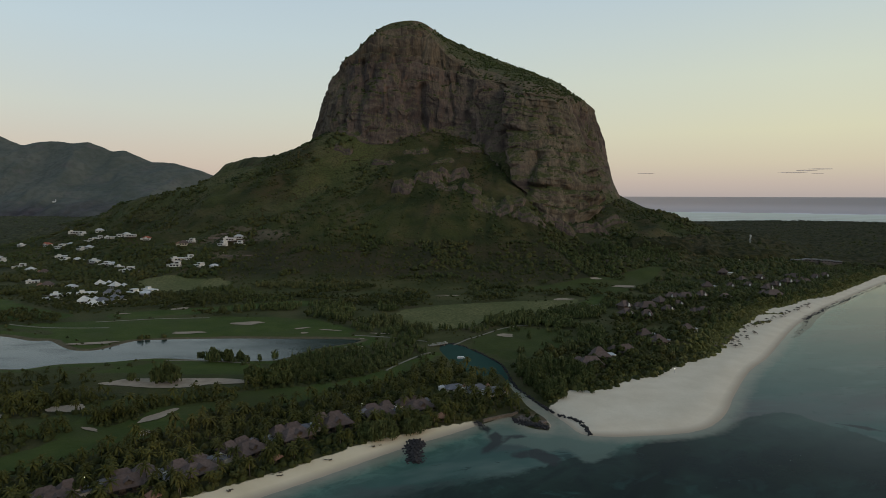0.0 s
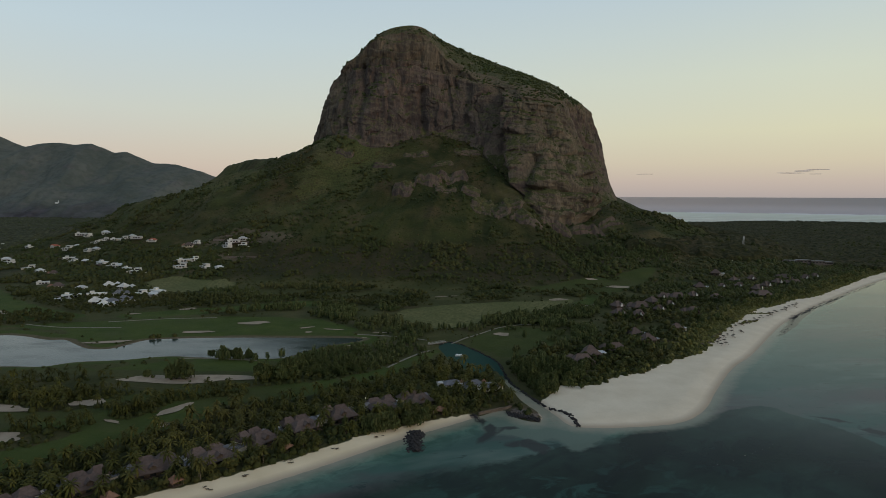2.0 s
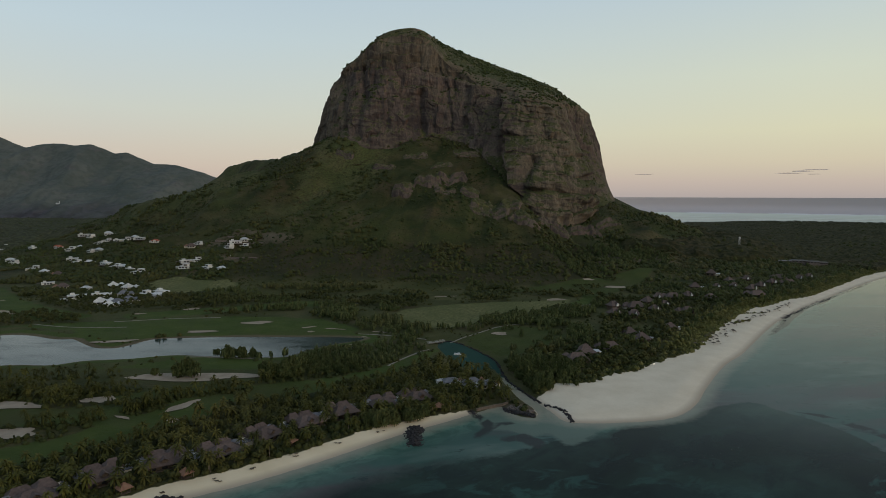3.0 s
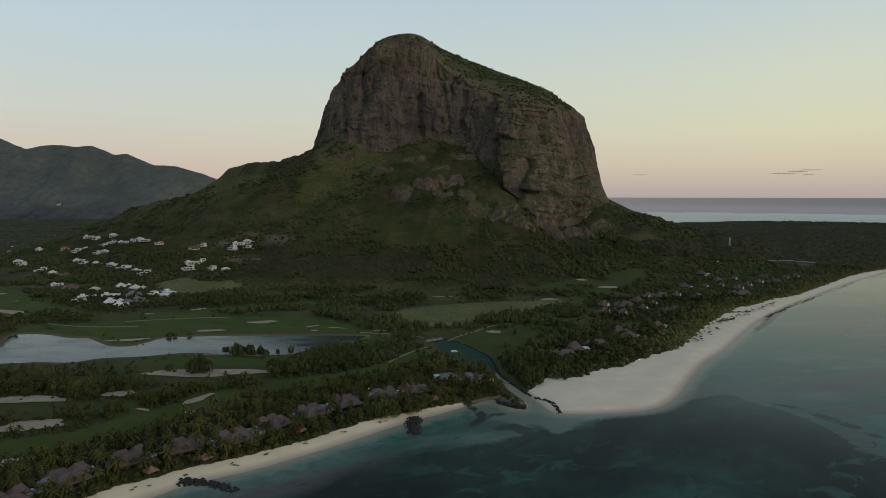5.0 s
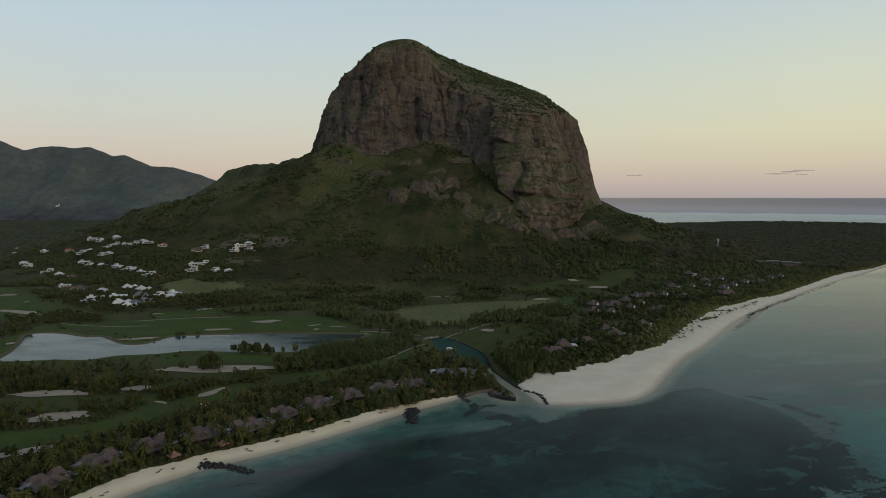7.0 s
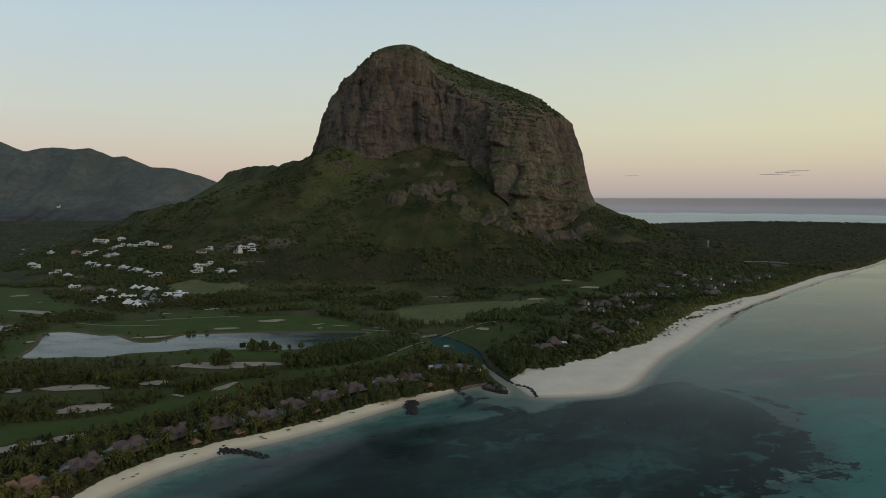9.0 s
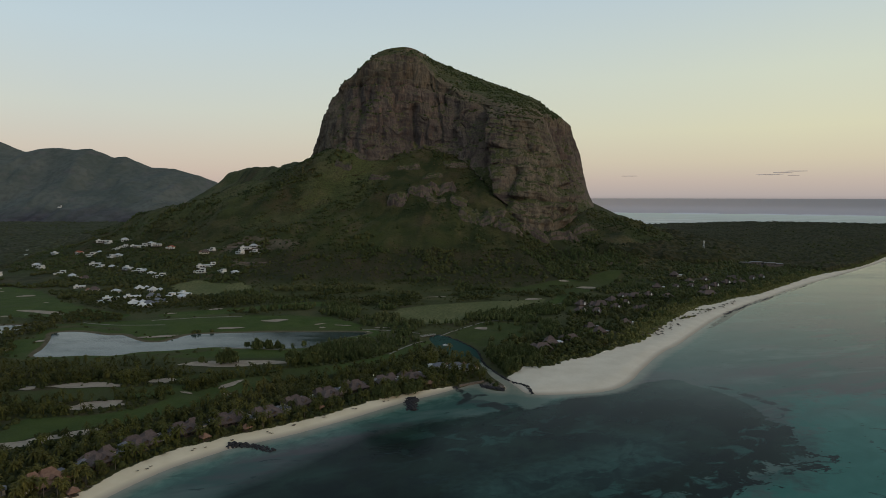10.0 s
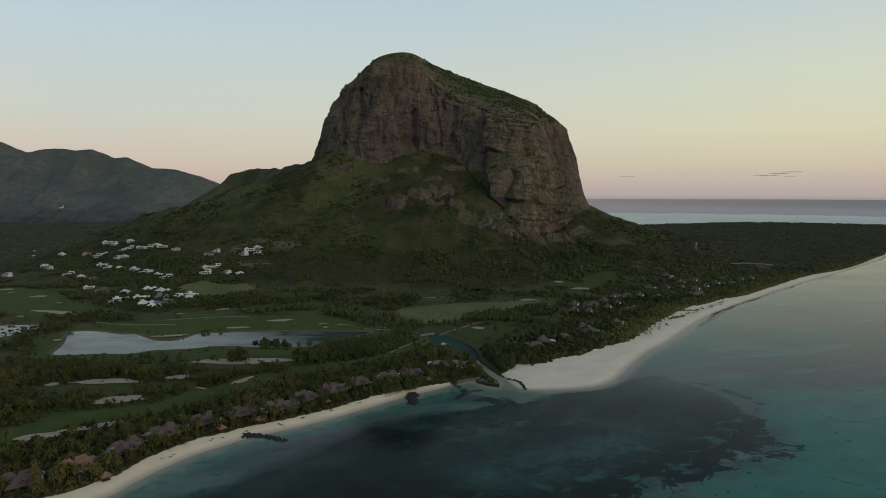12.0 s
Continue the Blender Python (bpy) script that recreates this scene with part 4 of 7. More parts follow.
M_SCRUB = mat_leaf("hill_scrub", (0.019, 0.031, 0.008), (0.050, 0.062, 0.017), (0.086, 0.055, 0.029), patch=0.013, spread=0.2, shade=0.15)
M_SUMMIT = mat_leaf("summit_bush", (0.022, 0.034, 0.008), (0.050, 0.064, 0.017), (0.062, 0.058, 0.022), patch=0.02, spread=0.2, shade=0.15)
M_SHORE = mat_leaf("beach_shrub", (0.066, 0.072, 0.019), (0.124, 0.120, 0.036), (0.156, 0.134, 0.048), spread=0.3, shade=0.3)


def mat_canopy(name, tint):
    k = Mat(name, 0.9, 0.05)
    col = k.mix(k.rng(k.noise(0.008, 5), 0.35, 0.65), (0.034, 0.034, 0.015), (0.058, 0.055, 0.025))
    col = k.mix(k.rng(k.noise(0.0045, 4), 0.52, 0.66, 0, 0.7), col, (0.064, 0.051, 0.031))
    col = k.mix(k.rng(k.noise(0.11, 5, rough=0.65), 0.42, 0.62), (0.020, 0.023, 0.011), col)
    k.bump(k.noise(0.14, 5, rough=0.65), 0.9, 3.0)
    return k.done(k.mix(1.0, col, tint, "MULTIPLY"))


# inland woods get a paler, bluer tint that stands in for distance haze
M_CANOPY, M_HAZED_WOODS = mat_canopy("far_canopy", (1.0, 0.98, 1.0)), mat_canopy("hazed_inland_woods", (1.35, 1.42, 1.75))


def mat_bark():
    k = Mat("bark", 0.9, 0.1)
    return k.done(k.mix(k.noise(3, 4, (1, 1, 3)), (0.075, 0.058, 0.042), (0.17, 0.145, 0.115)))


M_BARK = mat_bark()


def tube(points, radii, sides=6):
    p = np.array(points, float)
    a = np.arange(sides) * 2 * np.pi / sides
    rings = [np.stack([c[0] + r * np.cos(a), c[1] + r * np.sin(a), np.full(sides, c[2])], 1) for c, r in zip(p, radii)]
    return np.vstack(rings), grid_faces(len(p), sides, True)


def merge(pieces):
    vs, fs, n = [], [], 0
    for v, f in pieces:
        vs.append(v)
        fs.append(f + n)
        n += len(v)
    return np.vstack(vs), np.vstack(fs)


def palm_shape(r, fronds, segs, high=10.5):
    bend, way = r.uniform(0.3, 1.6), r.uniform(0, 6.28)
    trunk_pts = [(bend * t * t * np.cos(way), bend * t * t * np.sin(way), high * t - 0.6) for t in np.linspace(0, 1, 5)]
    trunk = tube(trunk_pts, [0.26, 0.19, 0.17, 0.16, 0.15], 6 if segs > 3 else 4)
    top = np.array(trunk_pts[-1])
    pieces = []
    for i in range(fronds):
        az = i * 2.399963 + r.uniform(-0.3, 0.3)
        lift = 1.15 - 1.75 * (i + 0.5) / fronds + r.uniform(-0.15, 0.15)
        length = r.uniform(3.3, 4.5)
        t = np.linspace(0, 1, segs + 1)
        drop = 0.55 + 0.35 * r.random()
        out = length * (t * np.cos(lift) * 1.0 - 0.10 * t * t)
        hi = length * (t * np.sin(lift) - drop * t ** 2.1 * 0.75)
        half = (0.50 if segs > 3 else 0.46) * np.sin(np.pi * np.clip(t * 0.92 + 0.08, 0, 1)) ** 0.7 * (1 + 0.28 * (-1.0) ** np.arange(segs + 1)) + 0.03
        c, s = np.cos(az), np.sin(az)
        spine = top + np.stack([out * c, out * s, hi + 0.15], 1)
        side = np.stack([-s * half, c * half, -0.45 * half], 1)
        other = np.stack([s * half, -c * half, -0.45 * half], 1)
        v = np.stack([spine + side, spine, spine + other], 1).reshape(-1, 3)
        pieces.append((v, grid_faces(segs + 1, 3)))
    return trunk, merge(pieces)


def quads(centres, size, r, tilt=1.0, hang=0.0, ratio=1.0):
    """Leaf clumps: small bent cards at the given places, each turned its own way."""
    n = len(centres)
    a, b = r.normal(size=(n, 3)), r.normal(size=(n, 3))
    a[:, 2] *= tilt
    b[:, 2] = b[:, 2] * tilt - hang * 3
    a /= np.linalg.norm(a, axis=1)[:, None]
    b -= a * np.sum(a * b, 1)[:, None]
    b /= np.linalg.norm(b, axis=1)[:, None]
    s = size * r.uniform(0.6, 1.25, n)[:, None]
    a, b = a * s * ratio, b * s
    v = np.stack([centres - a * 0.5 - b * 0.4, centres + a * 0.45 - b * 0.55, centres + a * 0.55 + b * 0.45, centres - a * 0.4 + b * 0.6], 1)
    return v.reshape(-1, 3), np.arange(n * 4).reshape(-1, 4)


def lobe(r, centre, wide, high, around=6, rings=3):
    """A closed lump of foliage with an uneven skin."""
    a = np.arange(around) * 2 * np.pi / around + r.uniform(0, 6.28)
    vs = []
    for i in range(rings + 1):
        lift = -0.45 + 1.40 * i / rings
        ring = np.sqrt(max(1 - lift * lift, 0.02)) * r.uniform(0.78, 1.18, around)
        vs.append(np.stack([np.cos(a) * ring * wide, np.sin(a) * ring * wide, lift * high * r.uniform(0.88, 1.1, around)], 1) + centre)
    v, f = np.vstack(vs), grid_faces(rings + 1, around, True)
    top = rings * around
    cap = [[top, top + j, top + j + 1, top + j + 2] for j in range(1, around - 2, 2)]
    return v, np.vstack([f, cap])


def broad_shape(r, n, leaf, high=7.0, wide=3.6, full=False):
    trunk = [tube([(0, 0, -0.5), (0.1, 0, high * 0.25), (0.2, 0.1, high * 0.5)], [0.28, 0.2, 0.14], 5)]
    lobes = []
    for i in range(6):
        a, d = i * 1.05 + r.uniform(-0.4, 0.4), wide * r.uniform(0.3, 0.62)
        c = np.array([d * np.cos(a), d * np.sin(a), high * r.uniform(0.5, 0.78)])
        lobes.append((c, wide * r.uniform(0.38, 0.58)))
        trunk.append(tube([(0.15, 0.05, high * 0.38), tuple(c * 0.55 + np.array([0, 0, high * 0.2])), tuple(c)], [0.12, 0.08, 0.04], 4))
    lobes.append((np.array([0, 0, high * 0.84]), wide * 0.5))
    per = n // 7
    pts = []
    for c, rad in lobes:
        d = r.normal(size=(per, 3))
        d /= np.linalg.norm(d, axis=1)[:, None]
        d[:, 2] = np.abs(d[:, 2]) * 1.0 - 0.25
        pts.append(c + d * rad * r.uniform(0.7, 1.05, per)[:, None])
    lumps = [lobe(r, c, rad * 0.88, rad * 0.85, 8 if full else 6, 4 if full else 2) for c, rad in (lobes if full else lobes[:6:3] + lobes[6:])]
    return merge(trunk), merge(lumps + [quads(np.vstack(pts), leaf, r)])


def casu_shape(r, n, leaf, high=15.0):
    lean = r.uniform(-0.5, 0.5, 2)
    trunk = tube([(0, 0, -0.5), (*(lean * 0.4), high * 0.5), (*lean, high * 0.93)], [0.28, 0.17, 0.04], 5)
    lumps, spires = [], []
    for i in range(5):
        # upright feathery plumes round the stem, of uneven height
        a, out = i * 1.57 + r.uniform(-0.5, 0.5), 0.3 if i == 4 else r.uniform(1.0, 2.9)
        top, foot = high * r.uniform(0.66, 1.0), high * r.uniform(0.04, 0.26)
        cx, cy, wide = out * np.cos(a) + lean[0] * 0.6, out * np.sin(a) + lean[1] * 0.6, r.uniform(1.0, 1.55)
        spires.append((cx, cy, foot, top, wide))
        lumps.append(lobe(r, (cx, cy, foot + 0.40 * (top - foot)), wide * 0.9, 0.46 * (top - foot), 5, 3 if n > 50 else 2))
    pick = np.array(spires)[r.integers(0, 5, n)]
    t = r.random(n) ** 0.85
    rad, a = pick[:, 4] * (1.3 * np.sin(np.pi * (0.16 + 0.80 * t)) ** 0.6 + 0.1) * r.uniform(0.6, 1.25, n), r.uniform(0, 6.283, n)
    c = np.stack([pick[:, 0] + rad * np.cos(a), pick[:, 1] + rad * np.sin(a), pick[:, 2] + t * (pick[:, 3] - pick[:, 2])], 1)
    return trunk, merge(lumps + [quads(c, leaf, r, 0.8, 0.9, 0.30)])


def clump_shape(r, n, leaf, wide=1.0, high=1.0):
    """A low bush or a far crown: cards over an uneven dome."""
    d = r.normal(size=(n, 3))
    d /= np.linalg.norm(d, axis=1)[:, None]
    d[:, 2] = np.abs(d[:, 2])
    d *= (r.uniform(0.65, 1.1, n) * (1 + 0.3 * np.sin(3 * np.arctan2(d[:, 1], d[:, 0]))))[:, None]
    return merge([lobe(r, (0, 0, 0.25 * high), wide * 0.95, high * 0.8, 6, 2), quads(d * (wide, wide, high), leaf, r)])


def stamp(name, shapes, places, mat, label, category, jitter=0.25, seed=3):
    """One mesh of many alike plants standing at (x, y, z, size): of kind stuff."""
    if len(places) == 0:
        return None
    r = np.random.default_rng(seed)
    places = np.asarray(places, float)
    pick = r.integers(0, len(shapes), len(places))
    vs, fs, n = [], [], 0
    for i, (v, f) in enumerate(shapes):
        q = places[pick == i]
        if len(q) == 0:
            continue
        a = r.uniform(0, 6.283, len(q))
        s = q[:, 3] * r.uniform(1 - jitter, 1 + jitter, len(q))
        hz = s * r.uniform(0.85, 1.15, len(q))
        c, sn = np.cos(a)[:, None], np.sin(a)[:, None]
        x = q[:, :1] + s[:, None] * (v[:, 0] * c - v[:, 1] * sn)
        y = q[:, 1:2] + s[:, None] * (v[:, 0] * sn + v[:, 1] * c)
        z = q[:, 2:3] + hz[:, None] * v[:, 2]
        vs.append(np.stack([x, y, z], -1).reshape(-1, 3))
        fs.append((f[None] + (n + np.arange(len(q)) * len(v))[:, None, None]).reshape(-1, f.shape[1]))
        n += len(q) * len(v)
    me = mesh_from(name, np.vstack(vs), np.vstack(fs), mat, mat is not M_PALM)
    return tagged(new(name, me), label, category, kind="stuff")


def in_view(x, y):
    a = np.degrees(np.arctan2(x - 2, y + 215))
    return np.abs(a) < 41


def scatter(x0, y0, x1, y1, step, seed):
    r = np.random.default_rng(seed)
    gx, gy = np.meshgrid(np.arange(x0, x1, step), np.arange(y0, y1, step))
    gx = gx.ravel() + r.uniform(-0.85, 0.85, gx.size) * step
    gy = gy.ravel() + r.uniform(-0.85, 0.85, gy.size) * step
    ok = in_view(gx, gy)
    return gx[ok], gy[ok]


def fairway_line(x, y):
    out = np.full(x.shape, 500.0)
    for poly in FAIRWAYS:
        lo, hi = poly.min(0) - 30, poly.max(0) + 30
        near = (x > lo[0]) & (x < hi[0]) & (y > lo[1]) & (y < hi[1])
        if near.any():
            out[near] = np.minimum(out[near], signed(x[near], y[near], poly))
    return out


def free_ground(x, y, gap=3.0, house_gap=7.0):
    """Where a tree may stand: on land, off the sand, water, turf, bunkers and roofs."""
    ok = signed(x, y, LAND) < np.where((x > -30) & (x < 75) & (y > 360) & (y < 560), -7, -4)
    ok &= np.hypot(x - 51, y - 351) > 15
    ok &= beach_line(x, y) > 1.5
    ok &= np.minimum(signed(x, y, POND), signed(x, y, POND_WEST)) > gap + 2
    ok &= fairway_line(x, y) > gap
    for bx, by, ln, wd, ang in BUNKERS + BUNKERS_FAR:
        c, s = np.cos(np.radians(ang)), np.sin(np.radians(ang))
        u, v = (x - bx) * c + (y - by) * s, -(x - bx) * s + (y - by) * c
        ok &= (u / (ln / 2 + gap)) ** 2 + (v / (wd / 2 + gap)) ** 2 > 1
    for bx, by in BUNGALOWS + RESORT + CANAL_HOUSES + sum(VILLAS, []):
        ok &= np.hypot(x - bx, y - by) > house_gap
    for bx, by in BUNGALOWS:
        # the view to the sea stays open in front of each roof
        ok &= np.hypot(x - bx - 6, y - by + 6) > 5
    return ok


def ground_level(x, y):
    return float(land_height(np.array([float(x)]), np.array([float(y)]))[0])


def stand(x, y, size):
    return np.stack([x, y, land_height(x, y) - 0.1, np.broadcast_to(size, x.shape)], 1)


GROVES = [curve_through(p, 3, True) for p in (
    [(-148, 412), (-112, 420), (-74, 424), (-44, 458), (-22, 502), (-40, 522), (-92, 512), (-122, 492), (-140, 445)],
    [(-262, 662), (-180, 662), (-95, 610), (-40, 612), (-60, 690), (-150, 725), (-230, 715)],
    [(54, 386), (66, 392), (92, 415), (104, 436), (84, 470), (58, 480), (50, 440)],
    [(20, 612), (60, 612), (120, 600), (150, 640), (180, 700), (130, 690), (60, 650)],
    [(-205, 400), (-190, 400), (-186, 418), (-203, 420)],
    [(-190, 472), (-140, 474), (-140, 468), (-190, 464)],
    [(60, 500), (110, 520), (150, 560), (170, 640), (130, 620), (120, 560)])]


def grove_line(x, y):
    out = np.full(x.shape, 500.0)
    for g in GROVES:
        out = np.minimum(out, signed(x, y, g))
    return out


pr = np.random.default_rng(21)
PALMS_FINE = [palm_shape(pr, 36, 5, h) for h in (7.0, 8.0, 9.0, 10.0, 6.0)]
PALMS_COARSE = [merge(palm_shape(pr, 17, 3, h)) for h in (6.0, 7.5, 9.0, 7.0)]
BROADS_FINE = [broad_shape(pr, 170, 0.95, h, w, True) for h, w in ((7.5, 3.8), (6.0, 3.6), (8.5, 4.2), (5.0, 3.0))]
BROADS_COARSE = [broad_shape(pr, 14, 1.5, h, w)[1] for h, w in ((7.0, 3.9), (5.5, 3.5), (8.0, 4.2), (6.5, 3.2))]
CASUS_FINE = [casu_shape(pr, 210, 2.3, h) for h in (12.0, 14.0, 10.5, 12.5)]
CASUS_COARSE = [merge(casu_shape(pr, 20, 3.1, h)) for h in (11.0, 13.5, 9.5)]
CLUMPS = [clump_shape(pr, 3, 0.8, 1.0, h) for h in (0.9, 1.2, 0.7, 1.4)]
CLUMPS_LOW = [lobe(pr, (0, 0, 0.2), 0.95, h, 4, 2) for h in (0.7, 0.9, 0.6)]
FAR_CROWNS = [clump_shape(pr, 4, 0.6, 1.0, h) for h in (0.9, 1.2, 0.8)]
BUSHES = [clump_shape(pr, 7, 0.7, 1.0, h) for h in (0.9, 1.1, 0.75)]


def tree(kind, shape, leaf, label, category):
    """A tree of its own: trunk and crown under an empty at its foot."""
    root = tagged(new(kind), label, category)
    for nm, (v, f), mat in (("trunk", shape[0], M_BARK), ("crown", shape[1], leaf)):
        part_ob = new(nm, mesh_from(nm, v, f, mat, nm == "trunk" or leaf is not M_PALM))
        part_ob.parent = root
    return root


def plant(kind, shapes, leaf, label, category, places, group, seed):
    """Alike trees as things of their own, at (x, y, z, size)."""
    r = np.random.default_rng(seed)
    first = [tree(kind, s, leaf, label, category) for s in shapes]
    for root in first:
        tagged(root, group=group)
    used = [False] * len(first)
    for x, y, z, s in places:
        i = int(r.integers(len(first)))
        m = pose(x, y, z, r.uniform(-4, 4), r.uniform(-4, 4), r.uniform(0, 360))
        k = float(s * r.uniform(0.8, 1.15))
        if not used[i]:
            used[i], ob = True, first[i]
            ob.matrix_basis = m
        else:
            ob = copy_thing(first[i], m)
        ob.scale = (k, k, k * float(r.uniform(0.9, 1.1)))


BEACH_MOUNDS = [(99, 410), (105, 412), (145, 443), (150, 441), (170, 464), (179, 470), (194, 492), (210, 503), (228, 519), (235, 527)]
PALM_ROWS = [([(-360, 398), (-338, 402), (-309, 404), (-282, 409), (-253, 415)], 34, 3), ([(-324, 354), (-305, 358), (-275, 361), (-247, 365), (-230, 367)], 50, 4), ([(-211, 339), (-200, 340), (-193, 348), (-191, 364), (-166, 378), (-143, 382)], 60, 5), ([(-256, 317), (-236, 313), (-221, 317), (-220, 329)], 26, 3.5)]


def build_plants():
    r = np.random.default_rng(99)
    # palms of the western shore and round the fairways
    x, y = scatter(-420, 120, 70, 470, 5.6, 1)
    ok = free_ground(x, y, 2.0, 7.5) & (grove_line(x, y) > 3) & ((y < 470 + 0.3 * x) | (x < -150) & (y < 440))
    ok &= (vnoise(x * 0.03, y * 0.03, 0, 5) > -0.62) & ~((y > 402) & (x < -290))
    x, y = x[ok], y[ok]
    p = stand(x, y, 1.0)
    p[:, 3] = r.uniform(0.75, 1.1, len(p))
    near = (y < 0.95 * x + 372) & (x < 5)
    order = np.flatnonzero(near)[:300]
    leafy = r.random(len(order)) < 0.22
    plant("palm_tree", PALMS_FINE, M_PALM, "tall coconut palm with drooping green fronds", "palm tree", p[order[~leafy]], "coconut palms behind the beach", 5)
    plant("broadleaf_tree", BROADS_FINE[:2], M_BROAD, "dense dark green shade tree among palms", "tree", p[order[leafy]] * (1, 1, 1, 0.85), "shade trees behind the beach", 6)
    rest = np.setdiff1d(np.arange(len(p)), order)
    broad = r.random(len(rest)) < 0.18
    stamp("palm_grove", PALMS_COARSE, p[rest[~broad]], M_PALM, "thick coconut palm groves along the fairways", "palms", seed=8)
    stamp("grove_understorey", BROADS_COARSE, p[rest[broad]] * (1, 1, 1, 0.8), M_BROAD, "dark shade trees between the palms", "trees", seed=9)
    # bushes below the palms
    x, y = scatter(-400, 120, 70, 470, 4.6, 2)
    ok = free_ground(x, y, 0.5, 6.5) & (y < 480 + 0.3 * x)
    stamp("undergrowth", BUSHES, stand(x[ok], y[ok], 1.9), M_BROAD, "dark green undergrowth below the palms", "shrubs", 0.4, 10)
    # casuarinas
    x, y = scatter(-280, 380, 200, 740, 5.0, 3)
    ok = free_ground(x, y, 1.5, 8) & (grove_line(x, y) < 0)
    ok &= (y < 560) | (vnoise(x * 0.03, y * 0.03, 0, 53) > -0.1)
    p = stand(x[ok], y[ok], 0.8)
    p[:, 3] *= np.where(signed(p[:, 0], p[:, 1], GROVES[0]) < 0, 0.66, 1.0)
    near = np.flatnonzero((p[:, 1] < 520))
    pick = near[:220]
    plant("casuarina_tree", CASUS_FINE, M_CASU, "feathery grey-green casuarina tree", "tree", p[pick], "casuarina grove by the pond", 11)
    stamp("casuarina_grove", CASUS_COARSE, p[np.setdiff1d(np.arange(len(p)), pick)], M_CASU, "feathery casuarina groves between fairways", "trees", seed=12)
    # clumps on the green beside the basin
    clump = []
    for cx, cy, n, rad in ((98, 548, 7, 5), (84, 530, 5, 4), (62, 592, 6, 6), (100, 588, 8, 7), (72, 560, 3, 2), (60, 505, 5, 4), (108, 570, 6, 5)):
        for _ in range(n):
            a, d = r.uniform(0, 6.28), rad * r.random() ** 0.5
            clump.append((cx + d * np.cos(a), cy + d * np.sin(a), ground_level(cx, cy), r.uniform(0.35, 0.7)))
    far = []
    for cx, cy, n, rad in ((180, 830, 26, 17), (138, 812, 22, 15), (263, 942, 12, 9), (207, 808, 12, 10), (216, 884, 18, 16), (100, 838, 14, 11), (60, 862, 12, 12), (-60, 752, 16, 12), (-110, 735, 14, 10)):
        for _ in range(n):
            a, d = r.uniform(0, 6.28), rad * r.random() ** 0.5
            far.append((cx + 1.6 * d * np.cos(a), cy + d * np.sin(a), ground_level(cx, cy), r.uniform(0.7, 1.1)))
    stamp("fairway_trees", BROADS_COARSE, far, M_BROAD, "dark tree clumps between the far fairways", "trees", seed=66)
    stamp("green_casuarinas", CASUS_COARSE, clump, M_CASU, "casuarina clumps on a putting green's edge", "trees", seed=65)
    # woods at the pond's western end
    x, y = scatter(-540, 420, -400, 680, 6.0, 59)
    wood = np.minimum(signed(x, y, np.array([(-470, 465), (-504, 542), (-501, 588), (-474, 578), (-452, 560), (-470, 530), (-480, 500), (-446, 470), (-424, 428)], float)),
                      signed(x, y, np.array([(-481, 590), (-444, 600), (-405, 606), (-426, 640), (-492, 666), (-519, 646)], float)))
    ok = (wood < 2) & (signed(x, y, POND) > 4) & (signed(x, y, POND_WEST) > 4)
    stamp("pond_woods", BROADS_COARSE, stand(x[ok], y[ok], 0.8), M_BROAD, "dark woods at the western end of the pond", "trees", 0.3, 60)
    # clumps standing before the pond
    clump = []
    for cx, cy, n, rad, tall in ((-202, 477, 3, 2, 0.65), (-188, 473, 8, 4, 0.8), (-177, 470, 9, 4, 0.85), (-168, 469, 6, 3, 0.75), (-198, 411, 8, 5, 1.25), (-206, 413, 5, 4, 0.9), (-227, 416, 4, 2, 0.7), (-138, 413, 10, 7, 1.1), (-123, 414, 10, 7, 1.25)):
        for _ in range(n):
            a, d = r.uniform(0, 6.28), rad * r.random() ** 0.5
            clump.append((cx + d * np.cos(a), cy + d * np.sin(a) * 0.6, ground_level(cx, cy), tall * r.uniform(0.7, 1.05)))
    stamp("pond_casuarinas", [merge(q) for q in CASUS_FINE], clump, M_CASU, "clumps of casuarinas at the pond's edge", "trees", seed=47)
    # dark thickets on the slopes
    x, y = scatter(-900, 950, 700, 1420, 9.0, 37)
    h = land_height(x, y)
    dx, dy = x - HEART[0], y - HEART[1]
    rad, turn = np.hypot(dx, dy), np.arctan2(dx, -dy)
    ok = (rad > np.interp(turn, foot_turn, foot_far, period=2 * np.pi) + 10) & (h > 12) & (fbm(x * 0.012, y * 0.016, 0, 3, 39) > 0.30)
    ok[ok] &= free_ground(x[ok], y[ok], 3, 9)
    stamp("slope_thickets", FAR_CROWNS, np.stack([x, y, h - 0.5, r.uniform(2.6, 5.2, len(x))], 1)[ok], M_BROAD, "dark green thickets in folds of the slope", "trees", 0.3, 48)
    # a straight dark belt and a paler row beyond it
    bx = np.linspace(-372, -110, 170) + r.uniform(-2, 2, 170)
    belt = [(a, b, ground_level(a, b), 0.9) for a, b in zip(bx, np.interp(bx, [-372, -302, -232, -176, -110], [690, 739, 770, 810, 850]) + r.uniform(-6, 6, 170))]
    stamp("tree_belt", BROADS_COARSE, belt, M_BROAD, "straight dark tree belt along a lane", "trees", seed=49)
    row = [(a, b, ground_level(a, b), 0.75) for a, b in zip(np.linspace(-278, -128, 60) + r.uniform(-2, 2, 60), np.linspace(848, 862, 60) + r.uniform(-8, 8, 60))]
    stamp("casuarina_row", CASUS_COARSE, row, M_CASU_PALE, "pale row of casuarinas below the slope", "trees", seed=50)
    # bushes strewn over the rough grass and dry meadows
    x, y = scatter(-600, 420, 330, 920, 11.0, 51)
